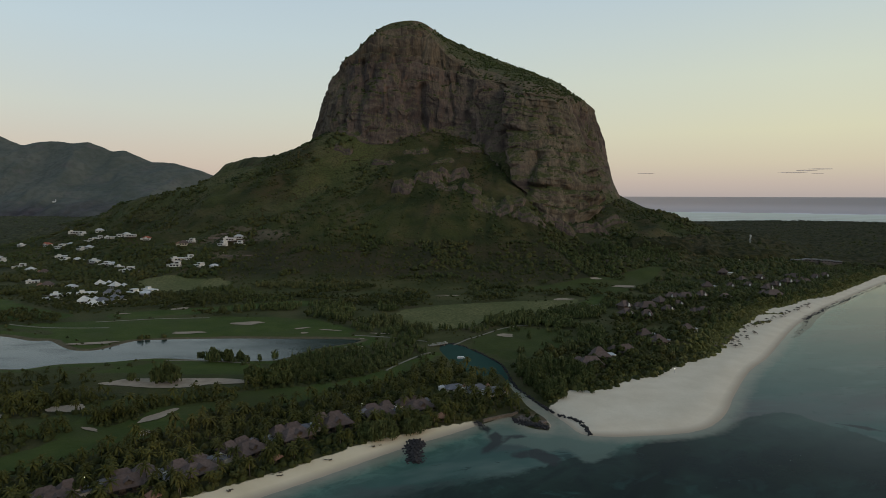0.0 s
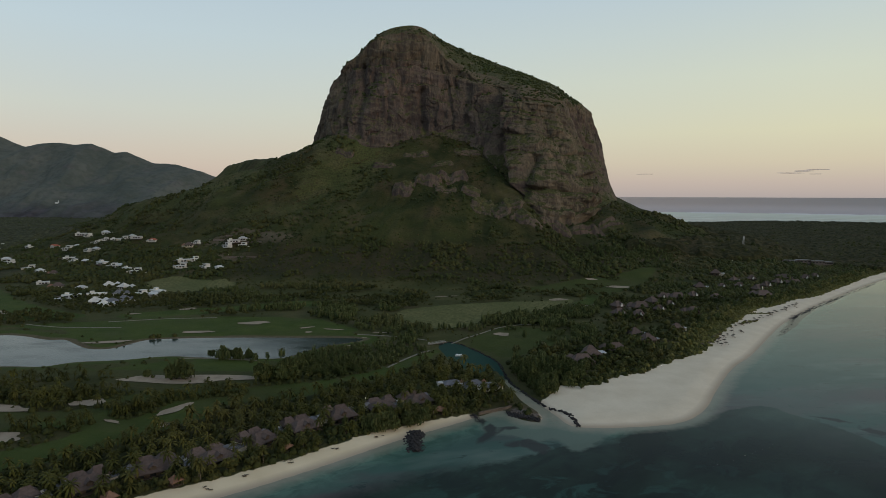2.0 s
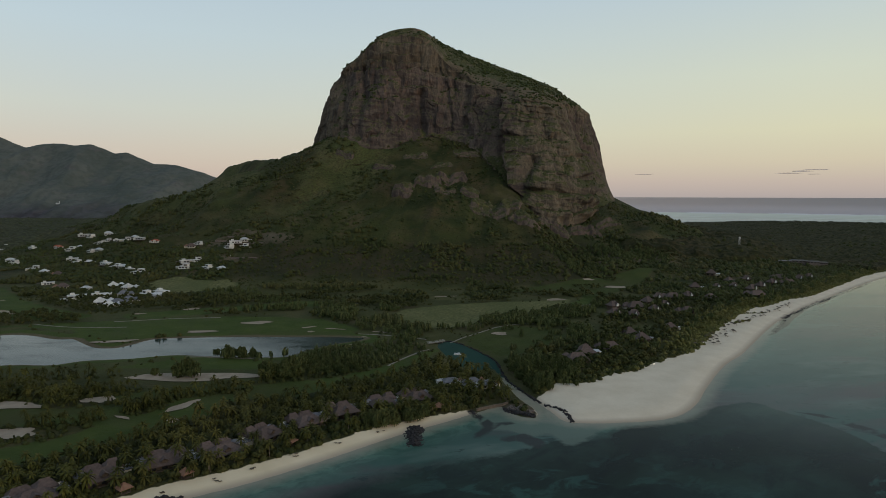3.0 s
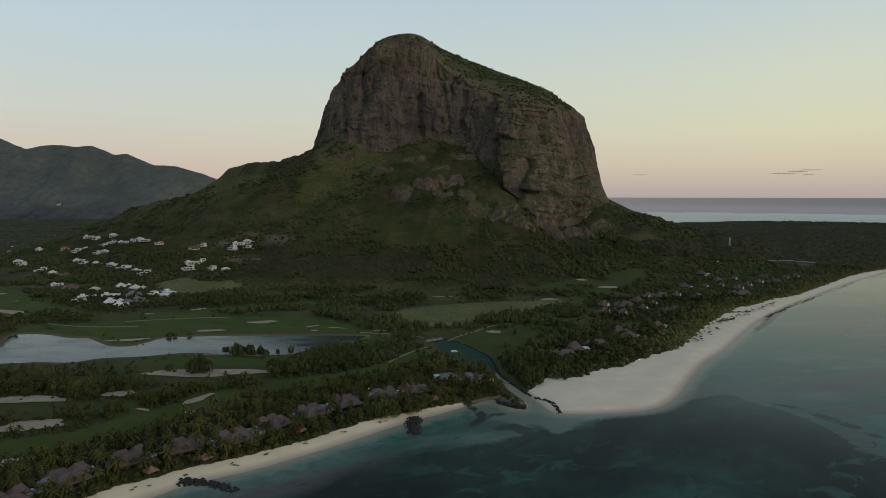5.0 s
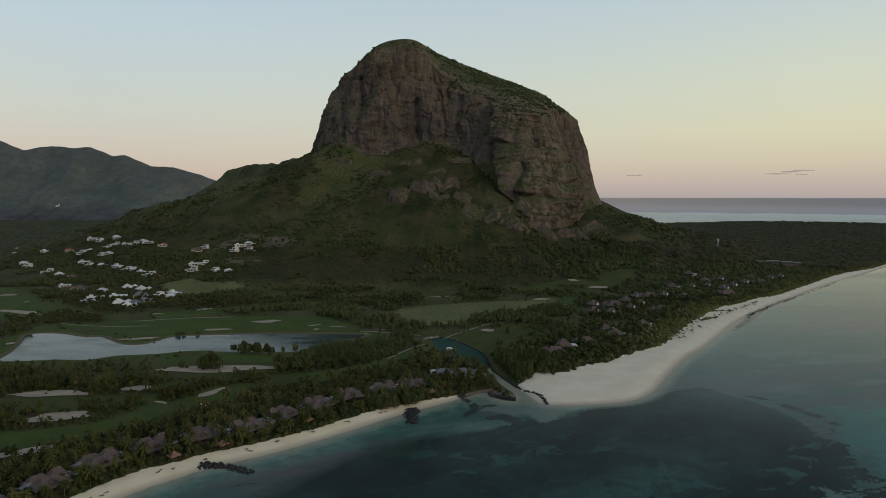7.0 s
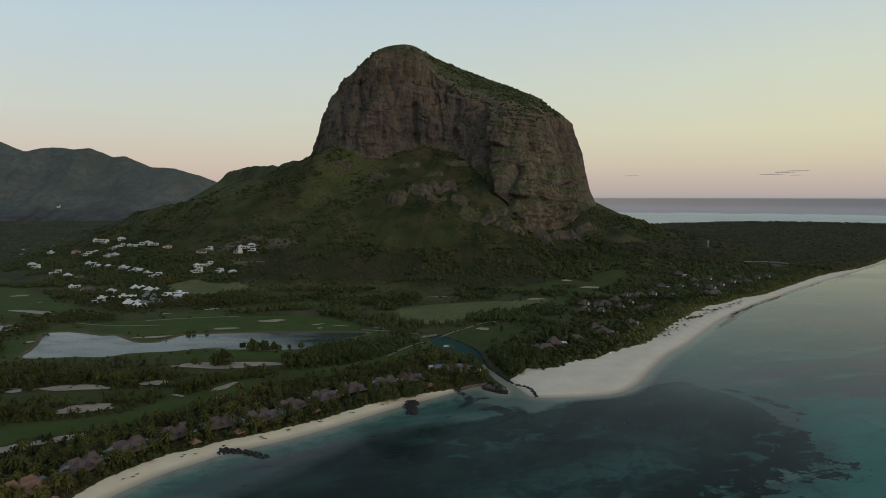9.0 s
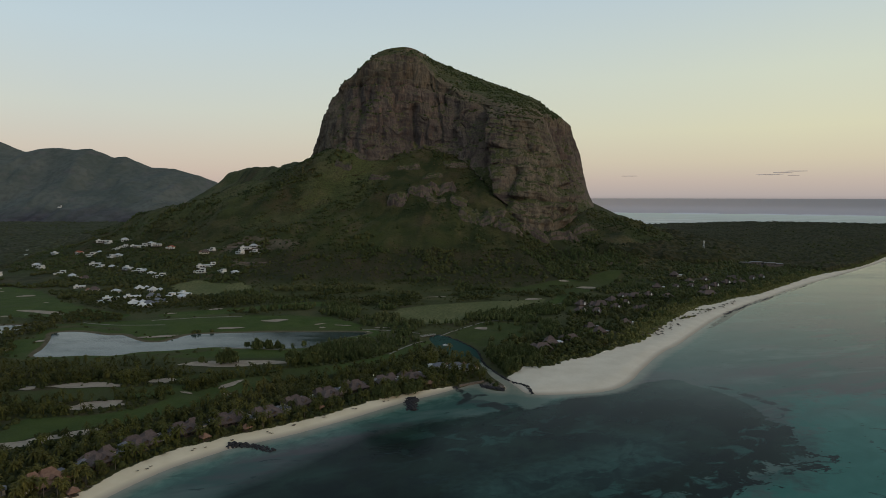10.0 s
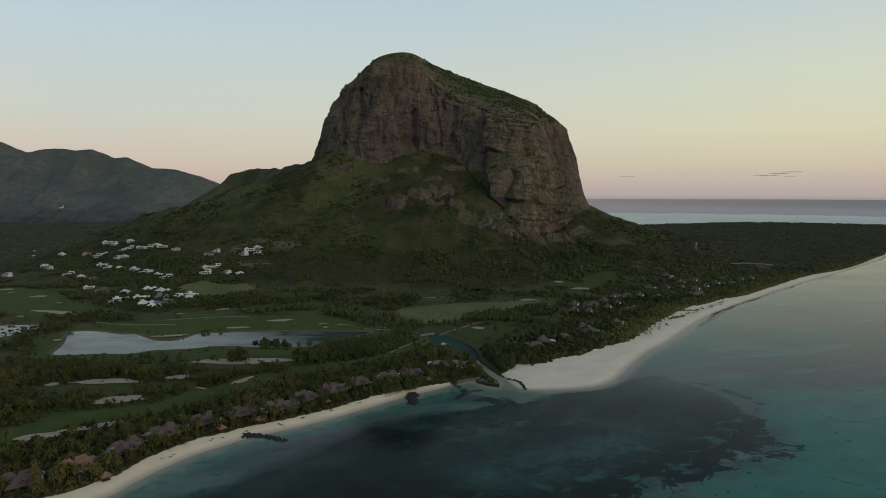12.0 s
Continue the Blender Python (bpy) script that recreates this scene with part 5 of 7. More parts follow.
    ok = (signed(x, y, LAND) < -8) & (beach_line(x, y) > 8) & (x < 230) & (signed(x, y, POND) > 8) & (fairway_line(x, y) > -6) & (vnoise(x * 0.05, y * 0.05, 0, 52) > 0.05)
    stamp("rough_bushes", BUSHES, stand(x[ok], y[ok], 1.5), M_BROAD, "bushes strewn over rough grass", "shrubs", 0.5, 52)
    # single trees by the shore in front of the roofs
    spots = [(-30, 344, 0.75), (-25, 349, 0.6), (-14, 352, 0.7), (-52, 331, 0.6), (-40, 342, 0.7), (-36, 339, 0.6), (-92, 305, 0.55), (-62, 326, 0.5), (88, 404, 0.6), (95, 401, 0.5), (64, 388, 0.7)]
    for cx, cy, n, wide in ((-47, 321, 5, 4), (-40, 318, 6, 4), (-33, 323, 5, 3), (-24, 328, 5, 3), (-18, 331, 4, 3), (72, 392, 4, 3)):
        spots += [(cx + r.uniform(-wide, wide), cy + r.uniform(-3, 3), r.uniform(0.55, 0.85)) for _ in range(n)]
    stamp("shore_casuarinas", [merge(q) for q in CASUS_FINE], [(a, b, 2.0, s) for a, b, s in spots], M_CASU, "casuarinas at the back of the beach", "trees", seed=13)
    spots = [(-283, 302), (-280, 309), (-268, 305), (-260, 306), (-251, 309), (-272, 297)]
    rows = []
    for line, n, wide in PALM_ROWS:
        q = curve_through(line, 12)
        t = np.sort(r.uniform(0, len(q) - 1.001, n))
        px, py = np.interp(t, np.arange(len(q)), q[:, 0]) + r.uniform(-wide, wide, n), np.interp(t, np.arange(len(q)), q[:, 1]) + r.uniform(-wide, wide, n)
        rows += [(a, b, ground_level(a, b), r.uniform(0.7, 1.05)) for a, b in zip(px, py)]
    rows = np.array(rows)
    clear = np.ones(len(rows), bool)
    for bx, by, ln, wd, ang in BUNKERS:
        c, s = np.cos(np.radians(ang)), np.sin(np.radians(ang))
        u, v = (rows[:, 0] - bx) * c + (rows[:, 1] - by) * s, -(rows[:, 0] - bx) * s + (rows[:, 1] - by) * c
        clear &= (u / (ln / 2 + 1)) ** 2 + (v / (wd / 2 + 1)) ** 2 > 1
    stamp("palm_rows", PALMS_COARSE, rows[clear], M_PALM, "rows of coconut palms between golf fairways", "palms", seed=69)
    stamp("palm_row_bushes", BUSHES, rows[clear] * (1, 1, 1, 2.0) + (2, -1, 0, 0), M_BROAD, "dark bushes below rows of palms", "shrubs", 0.4, seed=70)
    stamp("bunker_palms", PALMS_COARSE, [(a, b, ground_level(a, b), 0.8) for a, b in spots], M_PALM, "palms leaning over a long bunker", "palms", seed=41)
    spots = [(-288, 546, 2.6), (-283, 549, 2.8), (-269, 552, 2.2), (-308, 519, 1.2), (-302, 521, 1.2), (-330, 518, 1.0), (-240, 412, 1.3), (-222, 415, 1.6), (-206, 410, 1.2), (-180, 414, 1.4), (-165, 410, 1.0), (-190, 405, 1.2), (-300, 346, 1.0), (-280, 349, 1.1)]
    stamp("course_bushes", BUSHES, [(a, b, max(ground_level(a, b), 1.6), s) for a, b, s in spots], M_BROAD, "single bushes by bunkers and pond", "shrubs", seed=42)
    spots = [(a + r.uniform(-3, 3), b + r.uniform(-2, 2), 2.0, r.uniform(0.55, 0.8)) for a, b in ((-82, 301), (-76, 305), (-70, 311), (-64, 316), (-118, 258), (-112, 264), (-140, 240), (-134, 245), (-176, 205), (-170, 212)) for _ in range(2)]
    stamp("shore_trees", BROADS_COARSE, spots, M_BROAD, "green shade trees between bungalows and sand", "trees", seed=62)
    # eastern resort: shade trees
    x, y = scatter(50, 395, 980, 1400, 5.9, 4)
    sd = beach_line(x, y)
    ok = free_ground(x, y, 2.0, 6.0) & (grove_line(x, y) > 1) & (sd > 10) & (sd < 330) & (x > 60 + 0 * y) & (y < 1.05 * x + 460) & ((x + y < 1900) | (r.random(len(x)) < 0.5))
    p = stand(x[ok], y[ok], 1.0)
    p[:, 3] = r.uniform(0.55, 1.30, len(p)) * np.where(vnoise(p[:, 0] * 0.05, p[:, 1] * 0.05, 0, 63) > 0, 1.0, 0.8)
    p = p[(vnoise(p[:, 0] * 0.035, p[:, 1] * 0.035, 0, 64) > -0.55) | (p[:, 1] > 620)]
    near = np.flatnonzero((p[:, 1] < 600))[:160]
    plant("broadleaf_tree", BROADS_FINE, M_BROAD, "round-crowned dark green shade tree beside resort roofs", "tree", p[near] * (1, 1, 1, 0.9), "shade trees of the resort", 14)
    rest = np.setdiff1d(np.arange(len(p)), near)
    tall = r.random(len(rest)) < 0.16
    stamp("resort_casuarinas", CASUS_COARSE, p[rest[tall]] * (1, 1, 1, 0.8), M_CASU, "casuarinas rising between resort roofs", "trees", seed=45)
    fringe = beach_line(p[:, 0], p[:, 1])[rest] < 30
    stamp("beach_trees", BROADS_COARSE, p[rest[fringe & ~tall]] * (1, 1, 1, 0.85), M_SHORE, "yellow-green trees along the back of the beach", "trees", seed=57)
    tall = tall | fringe
    far_off = p[rest, 1] > 800
    stamp("resort_trees", BROADS_COARSE, p[rest[~tall & ~far_off]], M_BROAD, "dense dark green trees between resort roofs", "trees", seed=15)
    stamp("resort_trees", FAR_CROWNS, p[rest[~tall & far_off]] * (1, 1, 1, 4.0) + (0, 0, 1.5, 0), M_BROAD, "dense dark trees at the resort's far end", "trees", seed=68)
    # sunlit fringe of beach shrubs
    x, y = scatter(-260, 100, 1420, 1720, 3.4, 5)
    sd = beach_line(x, y)
    ok = (sd > np.where(x < 62, 1.0, -1.5)) & (sd < np.where(x < 120, 15, 24 + 6 * vnoise(x * 0.04, y * 0.04, 0, 55))) & (signed(x, y, LAND) < -6)
    for bx, by in BUNGALOWS:
        ok &= np.hypot(x - bx - 6, y - by + 6) > 8
    keep = r.random(len(x)) < np.where(x < 60, 0.55, np.where(x > 700, 0.5, 0.85))
    ok &= keep
    q = stand(x[ok], y[ok], 2.1)
    west_side = q[:, 0] < 62 + 150 * (r.random(len(q)) < 0.7)
    bars = [(a, b, 2.0, 1.6) for a, b in np.vstack([np.linspace((345, 688), (384, 694), 26), np.linspace((318, 632), (346, 650), 16)]) + r.uniform(-1.6, 1.6, (42, 2))]
    mounds = [(a + r.uniform(-1.5, 1.5), b + r.uniform(-1.2, 1.2), 1.9, r.uniform(1.6, 2.6)) for a, b in BEACH_MOUNDS for _ in range(5)]
    stamp("beach_mounds", BUSHES, mounds, M_BROAD, "low dark shrubs standing out on the pale sand", "shrubs", 0.35, 71)
    stamp("beach_hedges", BUSHES, bars, M_SHORE, "low green hedges standing out on the sand", "shrubs", 0.4, 61)
    stamp("beach_shrubs", BUSHES, q[~west_side], M_SHORE, "yellow-green shrubs fringing the beach", "shrubs", 0.45, 16)
    stamp("beach_hedge", BUSHES, q[west_side], M_BROAD, "dark green shrubs at the back of the beach", "shrubs", 0.45, 46)
    # middle plain: mixed low woods between the fairways
    x, y = scatter(-900, 440, 520, 1130, 6.2, 6)
    ok = free_ground(x, y, 2.5, 10) & (grove_line(x, y) > 2) & ~((x > 60) & (beach_line(x, y) < 330) & (y < 1.05 * x + 460)) & ~((x < 60) & (y < 470 + 0.3 * x))
    ok &= signed(x, y, POND) > 26
    ok &= ~((x > -330) & (x < 190) & (y > 905 + 25 * vnoise(x * 0.02, 0, 0, 4)) & (vnoise(x * 0.012, y * 0.03, 0, 58) < 0.25))
    dens = vnoise(x * 0.016, y * 0.016, 0, 15) + 0.35 * vnoise(x * 0.05, y * 0.05, 0, 16)
    ok &= dens > np.where((x < -380) & (y > 640), -0.1, np.where(x < 200, 0.14, -0.4))
    p = stand(x[ok], y[ok], 0.75)
    casu = (vnoise(p[:, 0] * 0.012, p[:, 1] * 0.012, 0, 17) > 0.30) & ((p[:, 0] > -360) | (p[:, 1] < 660))
    far_off = p[:, 1] > 780
    stamp("plain_woods", BROADS_COARSE, p[~casu & ~far_off], M_BROAD, "low dark woods of the coastal plain", "trees", 0.4, 17)
    stamp("plain_woods", FAR_CROWNS, p[~casu & far_off] * (1, 1, 1, 4.2) + (0, 0, 1.2, 0), M_BROAD, "low dark woods below the slopes", "trees", 0.4, 67)
    stamp("plain_casuarinas", CASUS_COARSE, p[casu] * (1, 1, 1, 0.85), M_CASU, "casuarina belts of the coastal plain", "trees", 0.3, 18)
    # scrub of the slopes: fine low bushes everywhere, larger ones in drifts
    for step, lo, hi, cut, seed in ((7.6, 1.0, 2.3, -0.62, 7), (9.5, 1.6, 3.6, 0.02, 27)):
        x, y = scatter(-1300, 820, 900, 1750, step, seed)
        h = land_height(x, y)
        dx, dy = x - HEART[0], y - HEART[1]
        rad, turn = np.hypot(dx, dy), np.arctan2(dx, -dy)
        ok = (rad > np.interp(turn, foot_turn, foot_far, period=2 * np.pi) - 6) & (h > 7) & (y < 1500 + 0.0 * x)
        ok[ok] &= free_ground(x[ok], y[ok], 3, 9)
        dens = fbm(x * 0.010, y * 0.010, 0, 3, 19) + 0.4 * vnoise(x * 0.05, y * 0.05, 0, 29)
        ok &= dens > cut - 0.5 * smooth(60, 15, h) + 0.35 * smooth(80, 150, h) * smooth(-20, -190, x)
        heath = (x > -360) & (x < 220) & (h < 55)
        if seed == 7:
            low = ok & heath
            stamp("heath_bushes", CLUMPS_LOW, np.stack([x, y, h - 0.3, r.uniform(1.4, 3.2, len(x))], 1)[low], M_BROAD, "low dark bushes on the flat heath", "shrubs", 0.4, 56)
        ok &= ~heath
        x, y, h, heath = x[ok], y[ok], h[ok], heath[ok]
        size = r.uniform(lo, hi, len(x)) * np.where(heath, 0.7, 1 + 0.35 * smooth(60, 10, h))
        stamp("slope_scrub", CLUMPS_LOW if seed == 7 else CLUMPS, np.stack([x, y, h - 0.3, size], 1), M_SCRUB, "patchy green scrub on the mountain slopes", "shrubs", 0.3, 19 + seed)
    # woods far out: a roof of crowns, with single crowns standing above it
    def east(x, y, h):
        sd = signed(x, y, LAND).reshape(x.shape)
        return (y > 1120) & clear_of_turf(x, y) & (sd < -14) & (beach_line(x, y).reshape(x.shape) > 6) & (h < 55) & (x > 330) & (y > 1.02 * x + 560 - 0.12 * (x - 330)) | ((sd < -14) & (y > 1500) & (h < 55)) | ((x + y > 1950) & (sd < -14) & (beach_line(x, y).reshape(x.shape) > 12) & (h < 55) & (x > 330) & clear_of_turf(x, y))

    def clear_of_turf(x, y):
        return (fairway_line(x.ravel(), y.ravel()) > 14).reshape(x.shape)

    def west(x, y, h):
        return (h < 60) & ((y > 1380) | (x < -950)) & (signed(x, y, LAND).reshape(x.shape) < -20)

    for box_, keep, high, seed in (((250, 3300, 1000, 3850), east, 9.0, 141), ((-3300, -520, 1000, 3150), west, 7.0, 151)):
        v, f = build_canopy("far_woods", *box_, high, seed, keep)
        tagged(new("far_woods", mesh_from("far_woods", v, f, M_CANOPY if seed == 141 else M_HAZED_WOODS)), "far dark woods of the plain", "woods", kind="stuff")
    x, y = scatter(330, 1000, 2700, 3400, 22.0, 8)
    h = land_height(x, y)
    ok = east(x, y, h) & (r.random(len(x)) < np.where(beach_line(x, y) < 260, 0.8, 0.2))
    far_e = np.stack([x, y, h + 2.5, np.full(x.shape, 5.5)], 1)[ok]
    x, y = scatter(-3300, 1000, -520, 3100, 36.0, 9)
    h = land_height(x, y)
    ok = west(x, y, h) & free_ground(x, y, 3, 14)
    far_w = np.stack([x, y, h + 1.5, np.full(x.shape, 5.0)], 1)[ok]
    for q, s in ((far_e, 20), (far_w, 21)):
        stamp("far_crowns", FAR_CROWNS, q, M_BROAD if s == 20 else M_SCRUB, "single crowns above the far woods", "woods", 0.35, s)


build_plants()


def build_summit_scrub():
    """Bushes on the green summit, set on the mountain's own faces."""
    me = mountain.data
    n = len(me.polygons)
    cen, nor = np.empty(n * 3), np.empty(n * 3)
    me.polygons.foreach_get("center", cen)
    me.polygons.foreach_get("normal", nor)
    cen, nor = cen.reshape(-1, 3), nor.reshape(-1, 3)
    area = np.empty(n)
    me.polygons.foreach_get("area", area)
    r = np.random.default_rng(31)
    lush = smooth(0.52, 0.78, nor[:, 2]) * (0.3 + smooth(-0.2, 0.3, fbm(cen[:, 0] * 0.02, cen[:, 1] * 0.02, cen[:, 2] * 0.02, 3, 33)))
    dome = np.hypot(cen[:, 0] + 90, cen[:, 1] - 1480) < 75
    prob = np.clip(area / 42.0, 0, 1) * lush * np.where(dome, 0.18, 1.0) * (cen[:, 1] < 1770)
    prob = np.where(cen[:, 2] < 350, prob * 0.35, prob)
    pick = np.flatnonzero(r.random(n) < prob)
    size = r.uniform(1.2, 3.4, len(pick)) * np.where(cen[pick, 2] < 300, 0.8, 1.0)
    stamp("summit_scrub", CLUMPS, np.column_stack([cen[pick] - (0, 0, 0.4), size]), M_SUMMIT, "green bushes on ledges and summit slope", "shrubs", 0.3, 34)


build_summit_scrub()

# ---- built things ----
def part(name, bm, material, parent, label=""):
    """Links a bmesh as one mesh object under a thing or part."""
    me = bpy.data.meshes.new(name)
    bm.to_mesh(me)
    bm.free()
    me.materials.append(material)
    ob = new(name, me)
    ob.parent = parent
    return tagged(ob, label)


def box(w, d, h, x=0.0, y=0.0, z=0.0, bevel=0.0, turn=0.0):
    """A box standing on height z, its middle at x, y."""
    bm = bmesh.new()
    bmesh.ops.create_cube(bm, size=1, matrix=pose(x, y, z + h / 2, 0, 0, turn) @ Matrix.Diagonal((w, d, h, 1)))
    if bevel:
        bmesh.ops.bevel(bm, geom=bm.edges[:], offset=bevel, segments=1, affect="EDGES")
    return bm


def rod(r, h, x=0.0, y=0.0, z=0.0, r2=None, sides=8):
    bm = bmesh.new()
    bmesh.ops.create_cone(bm, cap_ends=True, segments=sides, radius1=r, radius2=r if r2 is None else r2, depth=h, matrix=Matrix.Translation((x, y, z + h / 2)))
    return bm


def hip(w, d, h, x=0.0, y=0.0, z=0.0, ridge=0.45, thick=0.35, gable=0.0):
    """A hipped roof with thick eaves; gable lifts its ends into small gablets."""
    bm = bmesh.new()
    rl = w * ridge / 2
    low = [bm.verts.new((x + sx * w / 2, y + sy * d / 2, z)) for sx, sy in ((-1, -1), (1, -1), (1, 1), (-1, 1))]
    eave = [bm.verts.new((x + sx * (w / 2 + 0.05), y + sy * (d / 2 + 0.05), z + thick)) for sx, sy in ((-1, -1), (1, -1), (1, 1), (-1, 1))]
    k = 0.55
    mid = [bm.verts.new((x + sx * (rl + (w / 2 - rl) * (1 - k)), y + sy * d / 2 * (1 - k) * 1.04, z + thick + h * k * 0.93)) for sx, sy in ((-1, -1), (1, -1), (1, 1), (-1, 1))]
    ra, rb = bm.verts.new((x - rl - gable, y, z + thick + h)), bm.verts.new((x + rl + gable, y, z + thick + h))
    bm.faces.new(low[::-1])
    for i in range(4):
        j = (i + 1) % 4
        bm.faces.new((low[i], low[j], eave[j], eave[i]))
        bm.faces.new((eave[i], eave[j], mid[j], mid[i]))
    bm.faces.new((mid[0], mid[1], rb, ra))
    bm.faces.new((mid[2], mid[3], ra, rb))
    bm.faces.new((mid[1], mid[2], rb))
    bm.faces.new((mid[3], mid[0], ra))
    return bm


def prism(w, d, h, x=0.0, y=0.0, z=0.0):
    """A solid pointed block, its ridge along y."""
    bm = bmesh.new()
    a, b = ([bm.verts.new((x + px * w / 2, y + sy * d / 2, z + pz)) for px, pz in ((-1, 0), (1, 0), (0, h))] for sy in (-1, 1))
    for i in range(3):
        j = (i + 1) % 3
        bm.faces.new((a[i], a[j], b[j], b[i]))
    bm.faces.new(a)
    bm.faces.new(b)
    bmesh.ops.recalc_face_normals(bm, faces=bm.faces[:])
    return bm


def gable_roof(w, d, h, x=0.0, y=0.0, z=0.0, thick=0.25):
    """A roof with two slopes, its ridge along y."""
    bm = bmesh.new()
    rows = []
    for sy in (-1, 1):
        rows.append([bm.verts.new((x + px * w / 2, y + sy * d / 2, z + pz)) for px, pz in ((-1, 0), (0, h), (1, 0), (1, thick), (0, h + thick), (-1, thick))])
    a, b = rows
    for i in range(6):
        j = (i + 1) % 6
        bm.faces.new((a[i], a[j], b[j], b[i]))
    bm.faces.new((a[0], a[5], a[4], a[1]))
    bm.faces.new((a[1], a[4], a[3], a[2]))
    bm.faces.new((b[1], b[4], b[5], b[0]))
    bm.faces.new((b[2], b[3], b[4], b[1]))
    bmesh.ops.recalc_face_normals(bm, faces=bm.faces[:])
    return bm


def mat_plain(name, dark, light, scale=0.5, rough=0.85, stretch=(1, 1, 1), vary=0.0, bump=0.0):
    k = Mat(name, rough, 0.25)
    col = k.mix(k.rng(k.noise(scale, 5, stretch), 0.3, 0.7), dark, light)
    col = k.mix(k.rng(k.noise(scale * 6, 3, stretch), 0.5, 0.8, 0, 0.35), col, tuple(c * 0.6 for c in dark))
    if vary:
        col = k.mix(k.rng(k.random(), 0, 1, 0, vary), col, tuple(c * 0.55 for c in dark))
    if bump:
        k.bump(k.noise(scale * 8, 4, stretch), 0.7, bump)
    return k.done(col)


M_THATCH = mat_plain("weathered_thatch", (0.072, 0.053, 0.048), (0.130, 0.098, 0.090), 0.8, 0.95, (1, 1, 1), 0.35, 0.10)
M_THATCH_NEW = mat_plain("brown_thatch", (0.150, 0.082, 0.056), (0.230, 0.135, 0.094), 0.8, 0.95, (1, 1, 1), 0.2, 0.10)
M_SLATE = mat_plain("grey_metal_roof", (0.105, 0.105, 0.122), (0.175, 0.175, 0.195), 0.4, 0.6, vary=0.4)
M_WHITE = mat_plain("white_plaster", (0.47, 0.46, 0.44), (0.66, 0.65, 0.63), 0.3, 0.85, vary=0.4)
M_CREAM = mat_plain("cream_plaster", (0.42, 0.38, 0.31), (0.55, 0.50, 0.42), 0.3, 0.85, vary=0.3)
M_REDROOF = mat_plain("red_roof", (0.28, 0.085, 0.055), (0.36, 0.13, 0.085), 0.6, 0.8, vary=0.2)
M_GREYROOF = mat_plain("pale_roof", (0.40, 0.41, 0.43), (0.56, 0.57, 0.58), 0.4, 0.7, vary=0.4)
M_DARKGLASS = mat_plain("dark_glass", (0.012, 0.014, 0.016), (0.03, 0.032, 0.035), 0.4, 0.15)
M_TIMBER = mat_plain("dark_timber", (0.05, 0.036, 0.026), (0.10, 0.075, 0.055), 1.5, 0.8)
M_STONE = mat_plain("dark_boulders", (0.011, 0.010, 0.011), (0.042, 0.039, 0.041), 0.7, 0.9, bump=0.15)
M_PALEROCK = mat_plain("brown_rubble", (0.080, 0.066, 0.060), (0.165, 0.136, 0.122), 0.7, 0.9, bump=0.15)
M_QUAY = mat_plain("weathered_masonry", (0.085, 0.066, 0.052), (0.150, 0.118, 0.092), 0.6, 0.95, bump=0.08)
M_PATH = mat_plain("pale_track", (0.13, 0.12, 0.10), (0.21, 0.195, 0.165), 0.3, 0.95)
M_HULL = mat_plain("white_paint", (0.70, 0.71, 0.72), (0.82, 0.82, 0.82), 0.5, 0.4)
M_STEEL = mat_plain("galvanised_steel", (0.30, 0.31, 0.32), (0.42, 0.43, 0.44), 0.5, 0.5)


def mat_bunker():
    k = Mat("bunker_sand", 0.95, 0.1)
    col = k.mix(k.rng(k.noise(0.12, 4), 0.3, 0.7), (0.21, 0.168, 0.128), (0.31, 0.255, 0.200))
    col = k.mix(k.rng(k.noise(0.9, 3), 0.5, 0.8, 0, 0.5), col, (0.28, 0.24, 0.19))
    k.bump(k.noise(1.5, 3), 0.5, 0.1)
    return k.done(col)


M_BUNKER = mat_bunker()


def mat_lamp():
    k = Mat("lit_globe", 0.4)
    k.b.inputs["Emission Color"].default_value = (1.0, 0.86, 0.66, 1)
    k.b.inputs["Emission Strength"].default_value = 2.5
    return k.done((0.8, 0.75, 0.65))


M_LAMP = mat_lamp()


# sand bunkers: shallow dished patches with soft lobed outlines
def bunker(x, y, ln, wd, ang, seed):
    r = np.random.default_rng(seed)
    n, rings = 36, 4
    a = np.arange(n) * 2 * np.pi / n
    lobes = 1 + 0.12 * np.sin(2 * a + r.uniform(0, 6)) + 0.11 * np.sin(3 * a + r.uniform(0, 6)) + 0.05 * np.sin(4 * a + r.uniform(0, 6)) + 0.07 * np.sin(5 * a + r.uniform(0, 6))
    c, s = np.cos(np.radians(ang)), np.sin(np.radians(ang))
    vs = []
    for k in range(rings + 1):
        f = 1 - k / (rings + 0.6)
        u, v = ln / 2 * lobes * np.cos(a) * f, wd / 2 * lobes * np.sin(a) * f
        px, py = x + u * c - v * s, y + u * s + v * c
        base = land_height(px, py) + 0.30
        vs.append(np.stack([px, py, base + (0.12, -0.02, -0.08, -0.10, -0.10)[k]], 1))
    vs = np.vstack(vs)
    bm = bmesh.new()
    vv = [bm.verts.new(p) for p in vs]
    for f in grid_faces(rings + 1, n, True):
        bm.faces.new([vv[i] for i in f])
    bm.faces.new(vv[-n:])
    me = bpy.data.meshes.new("sand_bunker")
    bm.to_mesh(me)
    bm.free()
    me.materials.append(M_BUNKER)
    for p in me.polygons:
        p.use_smooth = True
    return tagged(new("sand_bunker", me), "pale sand bunker set in golf turf", "sand bunker", "sand bunkers of the golf course")


for i, row in enumerate(BUNKERS + BUNKERS_FAR):
    bunker(*row, 100 + i)


